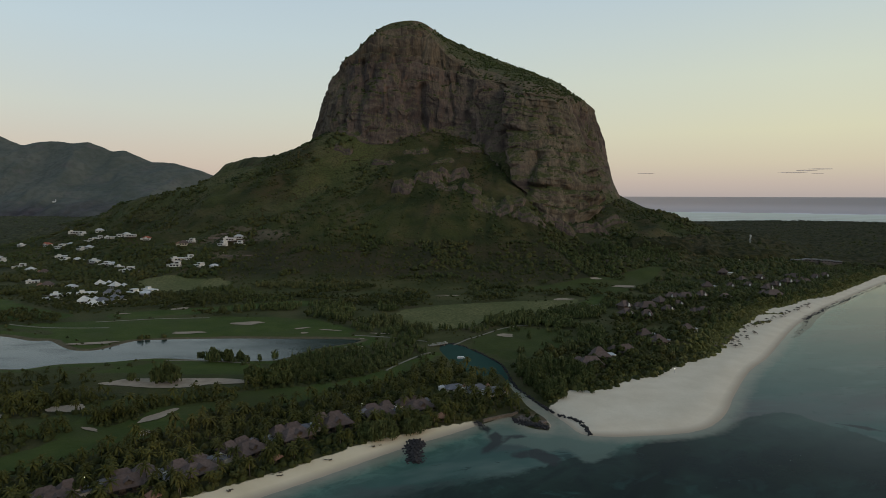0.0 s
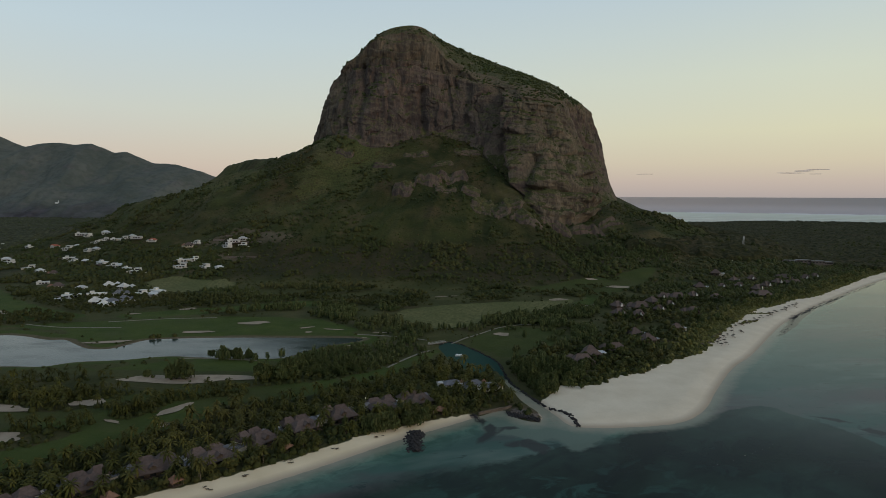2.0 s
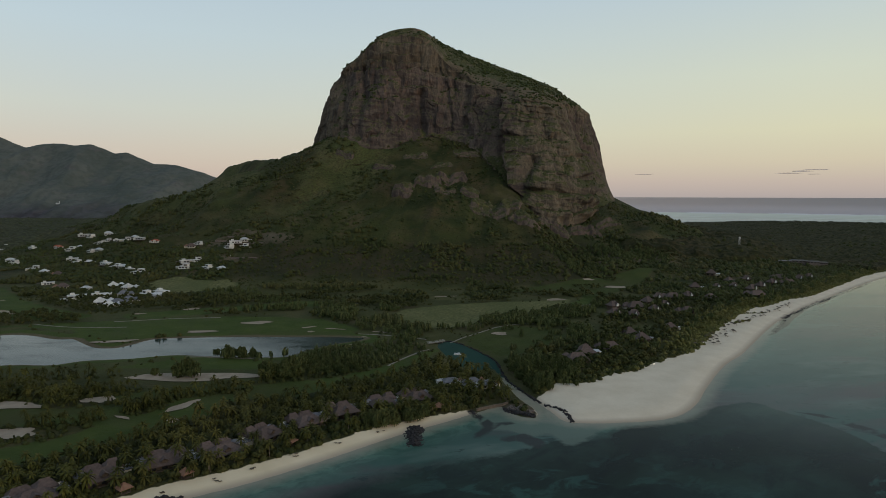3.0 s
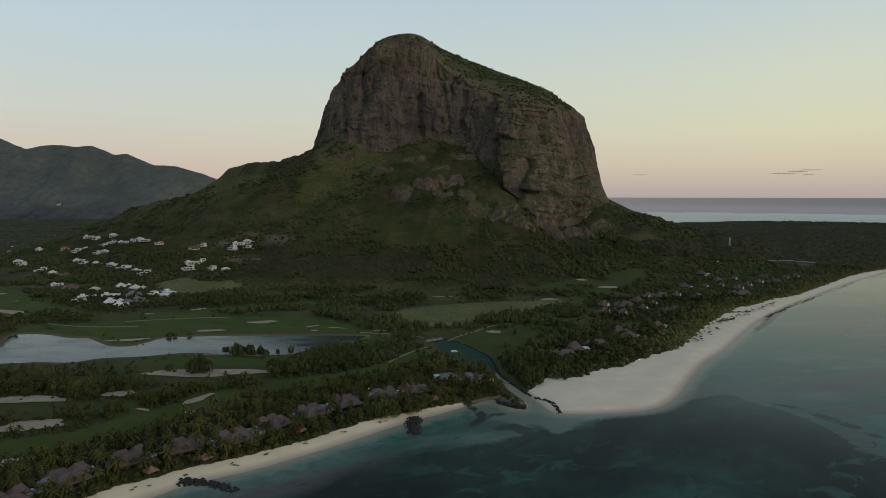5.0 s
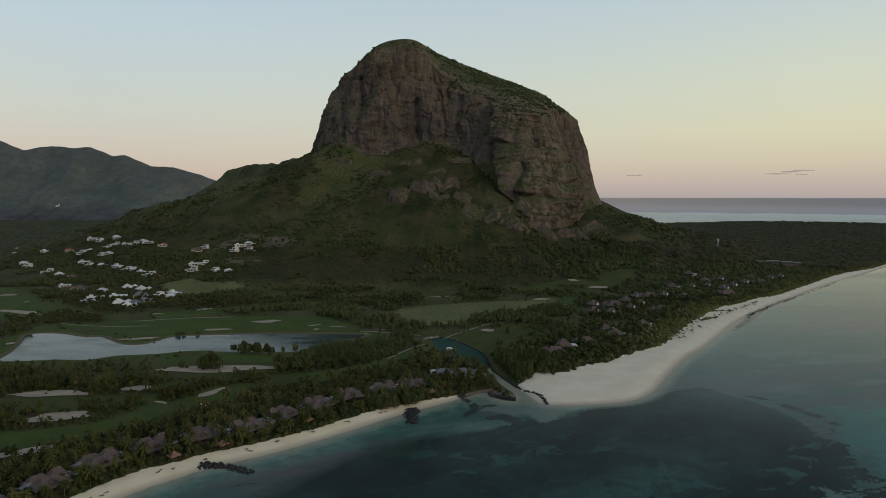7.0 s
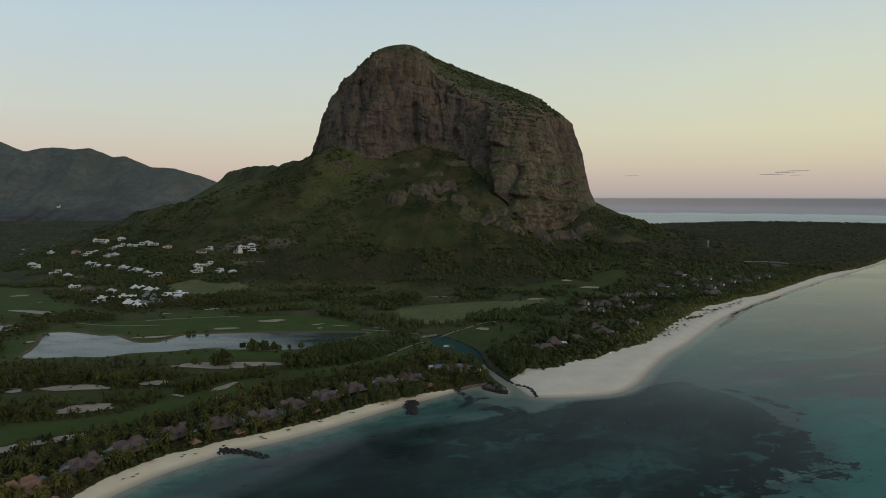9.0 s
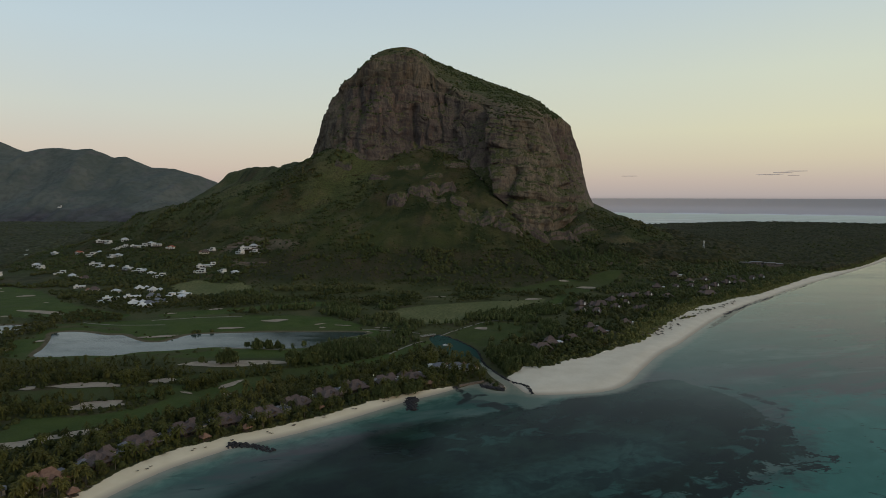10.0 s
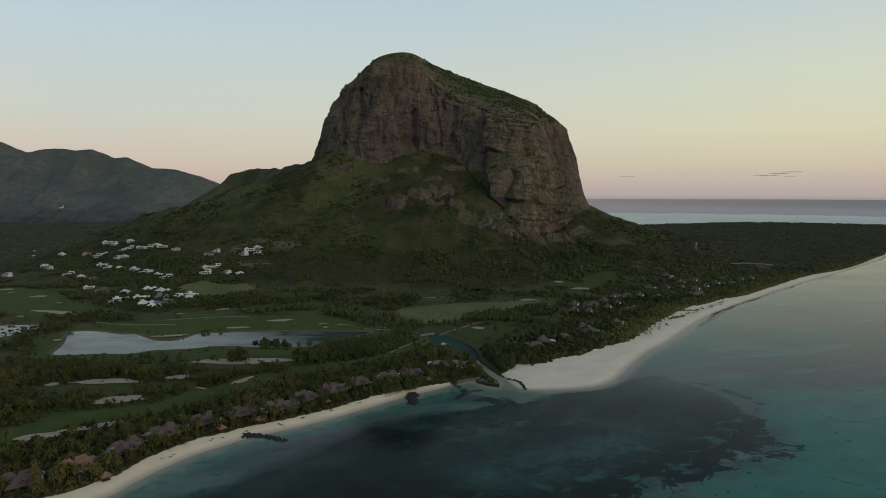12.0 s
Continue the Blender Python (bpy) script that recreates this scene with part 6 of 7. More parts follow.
# ---- beach bungalows ----
def bungalow(thatch, label):
    """A thatched bungalow; its front looks to -y."""
    root = tagged(new("bungalow"), label, "bungalow", "bungalows along the western beach")
    part("terrace", box(18, 12.5, 0.5, 0, 0.5, -0.2, 0.05), M_TIMBER, root)
    part("wall", box(14.5, 8.0, 3.0, 0, 0.5, 0.3), M_TIMBER, root, "dark timber wall")
    part("roof", hip(18.0, 12.5, 4.3, 0, 0, 2.9, 0.34, 0.4, 0.5), thatch, root, "thick thatched hipped roof")
    dormer = part("dormer", box(2.6, 3.4, 1.6, 0, -3.3, 4.3), M_TIMBER, root)
    part("dormer_roof", gable_roof(4.2, 4.6, 1.7, 0, -3.4, 5.2), thatch, dormer)
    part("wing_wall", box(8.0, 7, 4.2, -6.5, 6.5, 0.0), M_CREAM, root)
    part("wing_roof", hip(9.5, 8.5, 4.0, -6.5, 6.8, 4.0, 0.3, 0.35, 0.55), thatch, root, "smaller thatched wing roof")
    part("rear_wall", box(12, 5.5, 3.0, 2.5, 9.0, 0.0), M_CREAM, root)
    part("court_roof", box(6.5, 9.0, 0.3, -11.5, 4.5, 2.7, 0.06), M_SLATE, root, "flat blue-grey side roof")
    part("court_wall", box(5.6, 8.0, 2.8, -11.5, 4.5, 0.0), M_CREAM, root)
    part("rear_roof", hip(13, 7.0, 3.6, 2.5, 9.0, 3.0, 0.35, 0.35, 0.55), thatch, root, "stepped thatched rear roof")
    part("annexe_roof", hip(6.5, 5.5, 2.0, 8.2, 6.6, 2.9, 0.3, 0.3), M_SLATE, root, "grey annexe roof")
    part("annexe_wall", box(5.0, 4.2, 3.0, 8.2, 6.6, 0.0), M_CREAM, root)
    heater = part("water_heater", box(3.0, 1.4, 0.25, -11.5, 6.2, 3.05, 0.0), M_WHITE, root, "white solar water heater")
    part("tank", box(3.0, 0.6, 0.7, -11.5, 7.1, 3.0, 0.1), M_WHITE, heater)
    for px in (-7.6, -2.6, 2.6, 7.6):
        part("post", rod(0.16, 3.0, px, -5.3, 0.1, sides=6), M_TIMBER, root)
    for px in (-5.0, 0.0, 5.0):
        door = part("glass_door", box(2.6, 0.12, 2.3, px, -3.56, 0.35), M_DARKGLASS, root)
        part("frame", box(2.9, 0.10, 0.18, px, -3.58, 2.66), M_TIMBER, door)
    return root


bung_grey = bungalow(M_THATCH, "thatched beach bungalow with weathered grey roofs")
bung_brown = bungalow(M_THATCH_NEW, "thatched beach bungalow with newer brown roofs")
used_grey = used_brown = False
br = np.random.default_rng(12)
for i, (x, y) in enumerate(BUNGALOWS):
    ahead = BUNGALOWS[min(i + 1, len(BUNGALOWS) - 1)]
    back = BUNGALOWS[max(i - 1, 0)]
    turn = math.degrees(math.atan2(ahead[1] - back[1], ahead[0] - back[0])) + br.uniform(-8, 8)
    m = pose(x, y, ground_level(x, y), 0, 0, turn)
    if i == 1:
        bung_brown.matrix_basis = m
    elif not used_grey:
        used_grey = True
        bung_grey.matrix_basis = m
    else:
        copy_thing(bung_grey, m).scale = (br.choice([-1, 1]) * br.uniform(0.92, 1.06), br.uniform(0.92, 1.06), br.uniform(0.92, 1.05))


def gazebo():
    root = tagged(new("gazebo"), "small thatched beach gazebo on timber posts", "gazebo", "gazebos along the western beach")
    part("floor", box(4.6, 4.6, 0.3, 0, 0, -0.1), M_TIMBER, root)
    part("roof", hip(6.2, 6.2, 2.5, 0, 0, 2.3, 0.05, 0.3), M_THATCH_NEW, root, "pyramid thatch roof")
    for sx in (-1, 1):
        for sy in (-1, 1):
            part("post", rod(0.12, 2.3, sx * 2.1, sy * 2.1, 0.1, sides=6), M_TIMBER, root)
    return root


gz_first = gazebo()
for i, (x, y) in enumerate(GAZEBOS):
    m = pose(x, y, ground_level(x, y), 0, 0, 45 + 7 * i)
    if i == 0:
        gz_first.matrix_basis = m
    else:
        copy_thing(gz_first, m)


# ---- houses of the eastern resort ----
def lodge(kind):
    if kind == 0:
        root = tagged(new("lodge"), "thatched two-storey lodge with a white gable", "lodge", "lodges of the eastern resort")
        part("wall", box(9, 7.5, 5.0, 0, 0, -0.3), M_TIMBER, root)
        part("roof", hip(12, 10.5, 4.8, 0, 0, 4.4, 0.3, 0.35, 0.6), M_THATCH, root)
        gab = part("gable", prism(3.0, 3.6, 3.6, 0.8, -4.2, 4.2), M_WHITE, root, "white pointed gable front")
        part("gable_roof", gable_roof(3.8, 3.2, 4.1, 0.8, -3.6, 4.5), M_THATCH, gab)
        for px in (-3, 0, 3):
            part("window", box(1.4, 0.12, 1.6, px, -3.78, 1.0), M_DARKGLASS, root)
        part("door", box(1.2, 0.12, 2.1, 0.8, -5.53, 4.4), M_DARKGLASS, root)
    elif kind == 1:
        root = tagged(new("lodge"), "broad low lodge under a grey thatched roof", "lodge", "lodges of the eastern resort")
        part("wall", box(15, 8, 3.2, 0, 0, -0.3), M_TIMBER, root)
        part("roof", hip(19, 12, 5.0, 0, 0, 2.7, 0.4, 0.35, 0.6), M_THATCH, root)
        part("wing_wall", box(7, 6, 3.0, -8, 5, -0.2), M_CREAM, root)
        part("wing_roof", hip(10, 9, 3.6, -8, 5, 2.7, 0.25, 0.3), M_THATCH, root)
        for px in (-4.5, 0, 4.5):
            part("window", box(2.4, 0.12, 1.9, px, -4.03, 0.5), M_DARKGLASS, root)
    else:
        root = tagged(new("lodge"), "thatched lodge with flat grey annexe and pale walls", "lodge", "lodges of the eastern resort")
        part("wall", box(10, 8, 3.4, 0, 0, -0.3), M_TIMBER, root)
        part("roof", hip(13, 11, 5.2, 0, 0, 2.9, 0.15, 0.35, 0.2), M_THATCH, root)
        part("annexe_wall", box(7, 6, 3.0, 7.5, 2, -0.3), M_CREAM, root)
        part("annexe_roof", box(7.8, 6.8, 0.35, 7.5, 2, 2.75, 0.05), M_GREYROOF, root)
        for px in (-3, 2):
            part("window", box(2.0, 0.12, 1.8, px, -4.03, 0.5), M_DARKGLASS, root)
    return root


def set_out(firsts, places, seed, turn0=0.0, spread=180.0, lo=0.9, hi=1.12, order=None):
    """Places copies of a few first things, the firsts included."""
    r = np.random.default_rng(seed)
    used = [False] * len(firsts)
    for i, (x, y) in enumerate(places):
        k = order[i % len(order)] if order else int(r.integers(len(firsts)))
        m = pose(x, y, ground_level(x, y), 0, 0, turn0 + r.uniform(-spread, spread))
        s = float(r.uniform(lo, hi))
        if used[k]:
            ob = copy_thing(firsts[k], m)
        else:
            used[k], ob = True, firsts[k]
            ob.matrix_basis = m
        ob.scale = (s, s, s * float(r.uniform(0.92, 1.08)))


set_out([lodge(0), lodge(1), lodge(2)], RESORT, 41, 0, 35, 1.0, 1.3, order=[0, 0, 0, 1, 0, 2, 0, 1, 0, 0, 1, 1, 2, 0, 0, 1, 2, 0, 0, 2, 2, 1, 1, 2, 2, 0, 1, 0, 1, 0, 2, 0])


def canal_house():
    root = tagged(new("canal_house"), "low house with slate-grey roofs beside the canal basin", "house", "houses beside the canal basin")
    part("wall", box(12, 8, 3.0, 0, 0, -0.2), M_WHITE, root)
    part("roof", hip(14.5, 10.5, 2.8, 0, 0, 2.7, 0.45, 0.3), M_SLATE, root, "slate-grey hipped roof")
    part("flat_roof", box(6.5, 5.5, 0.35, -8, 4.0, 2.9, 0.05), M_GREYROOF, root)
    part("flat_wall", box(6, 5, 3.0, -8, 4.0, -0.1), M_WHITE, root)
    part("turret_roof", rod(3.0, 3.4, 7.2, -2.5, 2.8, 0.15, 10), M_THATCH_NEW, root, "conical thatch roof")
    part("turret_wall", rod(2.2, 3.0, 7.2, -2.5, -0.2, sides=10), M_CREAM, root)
    for px in (-3.5, 0, 3.5):
        part("window", box(1.8, 0.12, 1.6, px, -4.03, 0.6), M_DARKGLASS, root)
    return root


set_out([canal_house()], CANAL_HOUSES, 43, 10, 25)


# ---- village villas on the slope ----
VILLA_LABELS = ("white flat-roofed villa in two stacked blocks", "white villa with a pale hipped roof", "long white villa with a flat parapet roof",
                "villa with red roof and white walls", "white pavilion with tent-like pale roofs", "dull brown thatched house among trees", "house with blue-grey slate roofs")


def villa(kind):
    root = tagged(new("villa"), VILLA_LABELS[kind], "villa", "villas of the hillside village")
    front = -4.53
    if kind == 0:
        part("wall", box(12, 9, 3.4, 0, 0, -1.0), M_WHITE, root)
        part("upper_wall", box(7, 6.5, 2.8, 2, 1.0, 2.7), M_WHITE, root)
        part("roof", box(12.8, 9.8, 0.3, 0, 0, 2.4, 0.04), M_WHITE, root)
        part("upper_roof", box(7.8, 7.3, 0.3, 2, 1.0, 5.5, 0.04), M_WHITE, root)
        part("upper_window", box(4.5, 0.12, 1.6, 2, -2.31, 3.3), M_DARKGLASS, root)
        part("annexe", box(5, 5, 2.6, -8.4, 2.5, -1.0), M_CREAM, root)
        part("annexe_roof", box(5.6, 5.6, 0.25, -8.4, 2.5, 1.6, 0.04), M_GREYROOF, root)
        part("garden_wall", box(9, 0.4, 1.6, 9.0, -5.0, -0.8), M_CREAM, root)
    elif kind == 1:
        part("wall", box(11, 8, 4.0, 0, 0, -1.0), M_WHITE, root)
        part("roof", hip(12.6, 9.8, 2.6, 0, 0, 2.9, 0.4, 0.25), M_GREYROOF, root)
        part("porch", box(6, 3.2, 0.25, 0, -5.6, 2.3), M_WHITE, root)
        for px in (-2.7, 2.7):
            part("post", rod(0.18, 3.2, px, -7.0, -0.8, sides=6), M_WHITE, root)
        part("garage", box(5, 6, 2.8, 8.2, 1, -1.0), M_CREAM, root)
        part("garage_roof", box(5.6, 6.6, 0.25, 8.2, 1, 1.8, 0.04), M_WHITE, root)
        front = -4.03
    elif kind == 2:
        part("wall", box(17, 7.5, 4.0, 0, 0, -1.0), M_WHITE, root)
        part("roof", box(17.8, 8.3, 0.4, 0, 0, 3.0, 0.05), M_WHITE, root)
        part("stair_house", box(4, 4, 2.0, -4, 1, 3.35), M_WHITE, root)
        part("awning", box(8, 3.0, 0.2, 4, -5.0, 2.4), M_GREYROOF, root)
        part("pergola", box(6, 5, 0.2, -11.2, -1, 2.0), M_TIMBER, root)
        for px in (-13.8, -8.8):
            part("post", box(0.25, 0.25, 3.0, px, -3.2, -1.0), M_TIMBER, root)
        part("terrace", box(14, 4, 0.8, 2, -6.0, -1.0), M_PALEROCK, root)
        front = -3.78
    elif kind == 3:
        part("wall", box(12, 9, 4.4, 0, 0, -1.0), M_WHITE, root)
        part("roof", hip(13.4, 10.4, 3.0, 0, 0, 3.2, 0.35, 0.25), M_REDROOF, root)
        part("gable", box(4, 2, 3.0, 0, -4.8, 1.8), M_WHITE, root)
        part("gable_roof", gable_roof(5.2, 4.4, 2.2, 0, -4.4, 4.4), M_REDROOF, root)
        part("annexe", box(6, 5, 2.8, -8.5, 2, -1.0), M_CREAM, root)
        part("annexe_roof", hip(6.8, 5.8, 1.6, -8.5, 2, 1.8, 0.3, 0.2), M_GREYROOF, root)
    elif kind == 4:
        part("wall", box(10, 10, 3.4, 0, 0, -1.0), M_CREAM, root)
        part("roof", hip(12.4, 12.4, 4.6, 0, 0, 2.2, 0.04, 0.2), M_WHITE, root, "white pointed roof")
        part("side_roof", hip(8, 8, 3.0, 8, 5, 2.0, 0.04, 0.2), M_GREYROOF, root)
        part("side_wall", box(6.2, 6.2, 3.2, 8, 5, -1.0), M_CREAM, root)
        front = -5.03
    elif kind == 5:
        part("wall", box(11, 8, 3.6, 0, 0, -1.0), M_CREAM, root)
        part("roof", hip(13, 10, 4.2, 0, 0, 2.5, 0.3, 0.3, 0.3), M_THATCH, root)
        part("side_wall", box(6, 6, 3.0, -8, 2, -1.0), M_CREAM, root)
        part("side_roof", hip(7.4, 7.4, 2.8, -8, 2, 1.9, 0.2, 0.25), M_THATCH_NEW, root)
        front = -4.03
    else:
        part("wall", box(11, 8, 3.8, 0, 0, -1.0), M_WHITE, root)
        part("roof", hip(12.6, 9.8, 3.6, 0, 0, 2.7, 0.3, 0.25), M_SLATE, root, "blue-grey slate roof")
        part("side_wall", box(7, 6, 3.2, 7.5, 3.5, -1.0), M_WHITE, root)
        part("side_roof", hip(8.4, 7.4, 2.6, 7.5, 3.5, 2.1, 0.3, 0.2), M_SLATE, root)
        front = -4.03
    for px in (-3.6, 0.0, 3.6):
        part("window", box(2.4, 0.12, 1.7, px, front, 0.4), M_DARKGLASS, root)
    return root


for k, places in enumerate(VILLAS):
    set_out([villa(k)], places, 51 + k, 0, 38, 1.0, 1.4)


# ---- long hotel block behind the eastern beach ----
def hotel(x, y, turn):
    root = tagged(new("hotel_block"), "long low hotel with flat grey roofs", "hotel")
    root.matrix_basis = pose(x, y, ground_level(x, y), 0, 0, turn)
    for i, (px, py, w, d, h) in enumerate(((-30, 0, 26, 14, 9), (-4, 4, 26, 14, 10), (22, 0, 24, 14, 9), (42, 5, 18, 12, 7))):
        wing = part("wing", box(w - 1.4, d - 1.2, h, px, py, -0.5), M_PALEROCK, root)
        part("roof", box(w, d, 0.6, px, py, h - 0.5, 0.08), M_SLATE, wing)
        for k in range(4):
            part("window", box(3.2, 0.14, 1.8, px - w / 2 + 3.4 + k * (w - 6.4) / 3, py - d / 2 + 0.56, h - 3.6), M_DARKGLASS, wing)
    return root


hotel(715, 1195, -12)


def mast(x, y):
    root = tagged(new("radio_mast"), "slim pale lattice mast with antenna drums above the woods", "mast")
    root.matrix_basis = pose(x, y, ground_level(x, y))
    high = 25
    for sx in (-1, 1):
        for sy in (-1, 1):
            bm = bmesh.new()
            bmesh.ops.create_cube(bm, size=1)
            for v in bm.verts:
                k = v.co.z + 0.5
                wide = 1.7 * (1 - k) + 0.7 * k
                v.co = Vector((sx * wide + v.co.x * 0.3, sy * wide + v.co.y * 0.3, k * high))
            part("leg", bm, M_STEEL, root)
    for i in range(8):
        z = 1.5 + i * 3.1
        w = 2 * (1.7 * (1 - z / high) + 0.7 * z / high)
        part("brace", box(w, 0.16, 0.16, 0, -w / 2, z), M_STEEL, root)
        part("brace", box(w, 0.16, 0.16, 0, w / 2, z), M_STEEL, root)
    for i, (px, z) in enumerate(((-1.2, 22), (1.2, 21), (0.0, 18.5))):
        part("antenna", rod(0.8, 2.4, px, -1.2, z, sides=10), M_WHITE, root, "white antenna drum")
    return root


mast(594, 1205)


# ---- boulders: groynes and banks of dark basalt ----
STONE_SHAPES = []
for k in range(5):
    sb = bmesh.new()
    bmesh.ops.create_icosphere(sb, subdivisions=1, radius=1.0)
    sr = random.Random(70 + k)
    for v in sb.verts:
        v.co *= sr.uniform(0.72, 1.15)
    STONE_SHAPES.append((np.array([v.co[:] for v in sb.verts]) * (1, 0.85, 0.7), np.array([[v.index for v in f.verts] for f in sb.faces])))
    sb.free()


def rock_bank(name, line, wide, count, size, top, mat, label, seed):
    """Boulders heaped along a plan line, as one groyne."""
    r = np.random.default_rng(seed)
    p = curve_through(line, 8) if len(line) > 2 else np.array([np.array(line[0]) + (np.array(line[1]) - np.array(line[0])) * t for t in np.linspace(0, 1, 12)])
    seg = np.r_[0, np.cumsum(np.hypot(*np.diff(p, axis=0).T))]
    s = r.uniform(0, seg[-1], count)
    x, y = np.interp(s, seg, p[:, 0]), np.interp(s, seg, p[:, 1])
    off = r.normal(0, 0.42, count).clip(-1, 1)
    way = np.gradient(p, axis=0)
    ang = np.arctan2(np.interp(s, seg, way[:, 1]), np.interp(s, seg, way[:, 0]))
    x, y = x - np.sin(ang) * off * wide / 2, y + np.cos(ang) * off * wide / 2
    base = np.maximum(land_height(x, y), -0.6)
    z = base + r.uniform(0, top, count) * (1 - np.abs(off))
    root = tagged(new(name), label, "rocks")
    for i in range(count):
        mesh = (STONE_MESHES if mat is M_STONE else PALE_MESHES)[i % 5]
        ob = new("stone", mesh)
        ob.parent = root
        k = size * r.uniform(0.6, 1.35)
        lean, spin = 0.5, r.uniform(0, 6.28)
        ob.matrix_basis = Matrix.LocRotScale((x[i], y[i], z[i]), Euler((r.uniform(-lean, lean), r.uniform(-lean, lean), spin)), (k, k, k))
    return root


STONE_MESHES = [mesh_from("stone", v, f, M_STONE) for v, f in STONE_SHAPES]
PALE_MESHES = [mesh_from("stone", v, f, M_PALEROCK) for v, f in STONE_SHAPES]
rock_bank("rock_groyne", [(-18, 322), (-20, 310), (-18, 295)], 12, 470, 1.0, 1.8, M_STONE, "dark basalt boulder groyne running into the lagoon", 1)
rock_bank("rock_groyne", [(-135, 230), (-119, 229), (-103, 222)], 8, 240, 1.05, 1.5, M_STONE, "dark boulder groyne lying along the western beach", 2)
rock_bank("rock_groyne", [(37, 357), (46, 348), (57, 343)], 6, 150, 0.95, 1.3, M_STONE, "dark boulder bank at the canal mouth", 3)
rock_bank("rock_groyne", [(40, 359), (48, 354), (56, 349)], 9, 120, 0.9, 1.0, M_PALEROCK, "brown rubble on the canal point", 4)
rock_bank("rock_groyne", [(66, 364), (72, 358), (77, 350), (79, 334)], 3.2, 85, 0.95, 0.9, M_STONE, "curved row of dark boulders on the sand point", 5)
rock_bank("canal_bank", [(43, 437), (48, 412), (53, 398), (60, 378), (64, 368)], 3.0, 170, 0.8, 0.9, M_STONE, "dark stone bank along the canal", 6)
rock_bank("canal_bank", [(44, 437), (40, 478), (25, 513), (10, 538), (-2, 546), (-10, 536)], 2.4, 150, 0.95, 0.7, M_STONE, "dark stone edge round the canal basin", 7)
rock_bank("reef_bar", [(15, 352), (18, 346), (20, 340)], 4.0, 45, 0.7, 0.5, M_STONE, "dark stones at the shore end of a weed bed", 8)
rock_bank("reef_bar", [(334, 583), (355, 609), (380, 643), (408, 684)], 6.0, 130, 0.8, 0.4, M_STONE, "dark line of shore rocks off the beach", 9)
rock_bank("reef_bar", [(405, 682), (440, 718), (485, 763), (541, 818), (640, 914), (712, 984)], 5.0, 240, 1.0, 0.4, M_STONE, "dark line of weedy rocks along the waterline", 10)


def quay_wall(line):
    """A low masonry wall along the water, with a slightly proud coping in lengths."""
    root = tagged(new("quay_wall"), "low brown masonry quay wall above the water", "wall")
    for (x0, y0), (x1, y1) in zip(line, line[1:]):
        long, turn = np.hypot(x1 - x0, y1 - y0), np.degrees(np.arctan2(y1 - y0, x1 - x0))
        for name, deep, low, high in (("wall", 1.0, -1.6, 1.7), ("coping", 1.25, 1.704, 1.95)):
            ob = part(name, box(long - 0.02, deep, high - low, 0, 0, low, 0.04), M_QUAY, root)
            ob.matrix_basis = pose((x0 + x1) / 2, (y0 + y1) / 2, 0, 0, 0, turn)
    return root


quay_wall([(19, 352), (24, 355.5), (29, 358.5), (33, 361), (37, 362.5), (41, 366)])


# outcrops on the mountain slope: rock ribs with a steep broken front, grown into the hillside
def outcrop(x, y, wide, deep, high, turn, seed):
    u, v = np.meshgrid(np.linspace(-1, 1, int(wide / 1.5)), np.linspace(-1, 1, int(deep / 1.2)))
    c, s = np.cos(np.radians(turn)), np.sin(np.radians(turn))
    gx, gy = x + u * wide / 2 * c - v * deep / 2 * s, y + u * wide / 2 * s + v * deep / 2 * c
    joint = lattice(np.floor(gx / 7 + 0.6 * vnoise(gx * 0.1, gy * 0.1, 0, seed)).astype(np.int64), np.zeros(gx.shape, np.int64), np.zeros(gx.shape, np.int64), seed)
    front = v + 0.30 * vnoise(gx * 0.045, 0, 0, seed + 1) + 0.14 * (joint - 0.5) + 0.10 * vnoise(gx * 0.14, 0, 0, seed + 5)
    rise = 0.55 * smooth(-0.80, -0.62, front) + 0.45 * smooth(-0.45, -0.25, front)
    rise = rise * smooth(1.0, -0.3, v) * smooth(1.0, 0.62, np.abs(u) + 0.18 * vnoise(gx * 0.06, gy * 0.06, 0, seed + 2))
    z = land_height(gx, gy) - 0.9 + rise * high * (0.85 + 0.15 * joint + 0.35 * vnoise(gx * 0.05, gy * 0.05, 0, seed + 6)) + smooth(0, 0.3, rise) * 1.8 * fbm(gx * 0.12, gy * 0.12, 0, 3, seed + 3)
    z = z - 7 * smooth(0.84, 1.0, np.maximum(np.abs(u), np.abs(v)))
    me = mesh_from("rock_outcrop", np.stack([gx, gy, z], -1).reshape(-1, 3), grid_faces(*u.shape), M_ROCK)
    return tagged(new("rock_outcrop", me), "brown basalt outcrop with a broken front on the green slope", "rock", "outcrops of the mountain slope")


OUTCROPS = [(-96, 1202, 52, 44, 17, -8), (-48, 1218, 62, 44, 16, 4), (2, 1240, 76, 44, 15, 6), (-146, 1293, 62, 34, 9, -10), (78, 1156, 90, 60, 11, -24), (40, 1197, 44, 34, 10, -8),
            (-80, 1330, 66, 34, 7, 8), (36, 1346, 66, 30, 8, 0), (-20, 1290, 60, 30, 7, 10), (145, 1124, 70, 44, 10, -22), (205, 1158, 80, 40, 14, -6), (265, 1180, 90, 44, 14, 14), (325, 1248, 90, 44, 14, 40),
            (-240, 1345, 50, 30, 7, -20), (120, 1165, 50, 36, 9, -30), (-10, 1195, 50, 30, 7, 0)]
for i, row in enumerate(OUTCROPS):
    outcrop(*row, 160 + i)


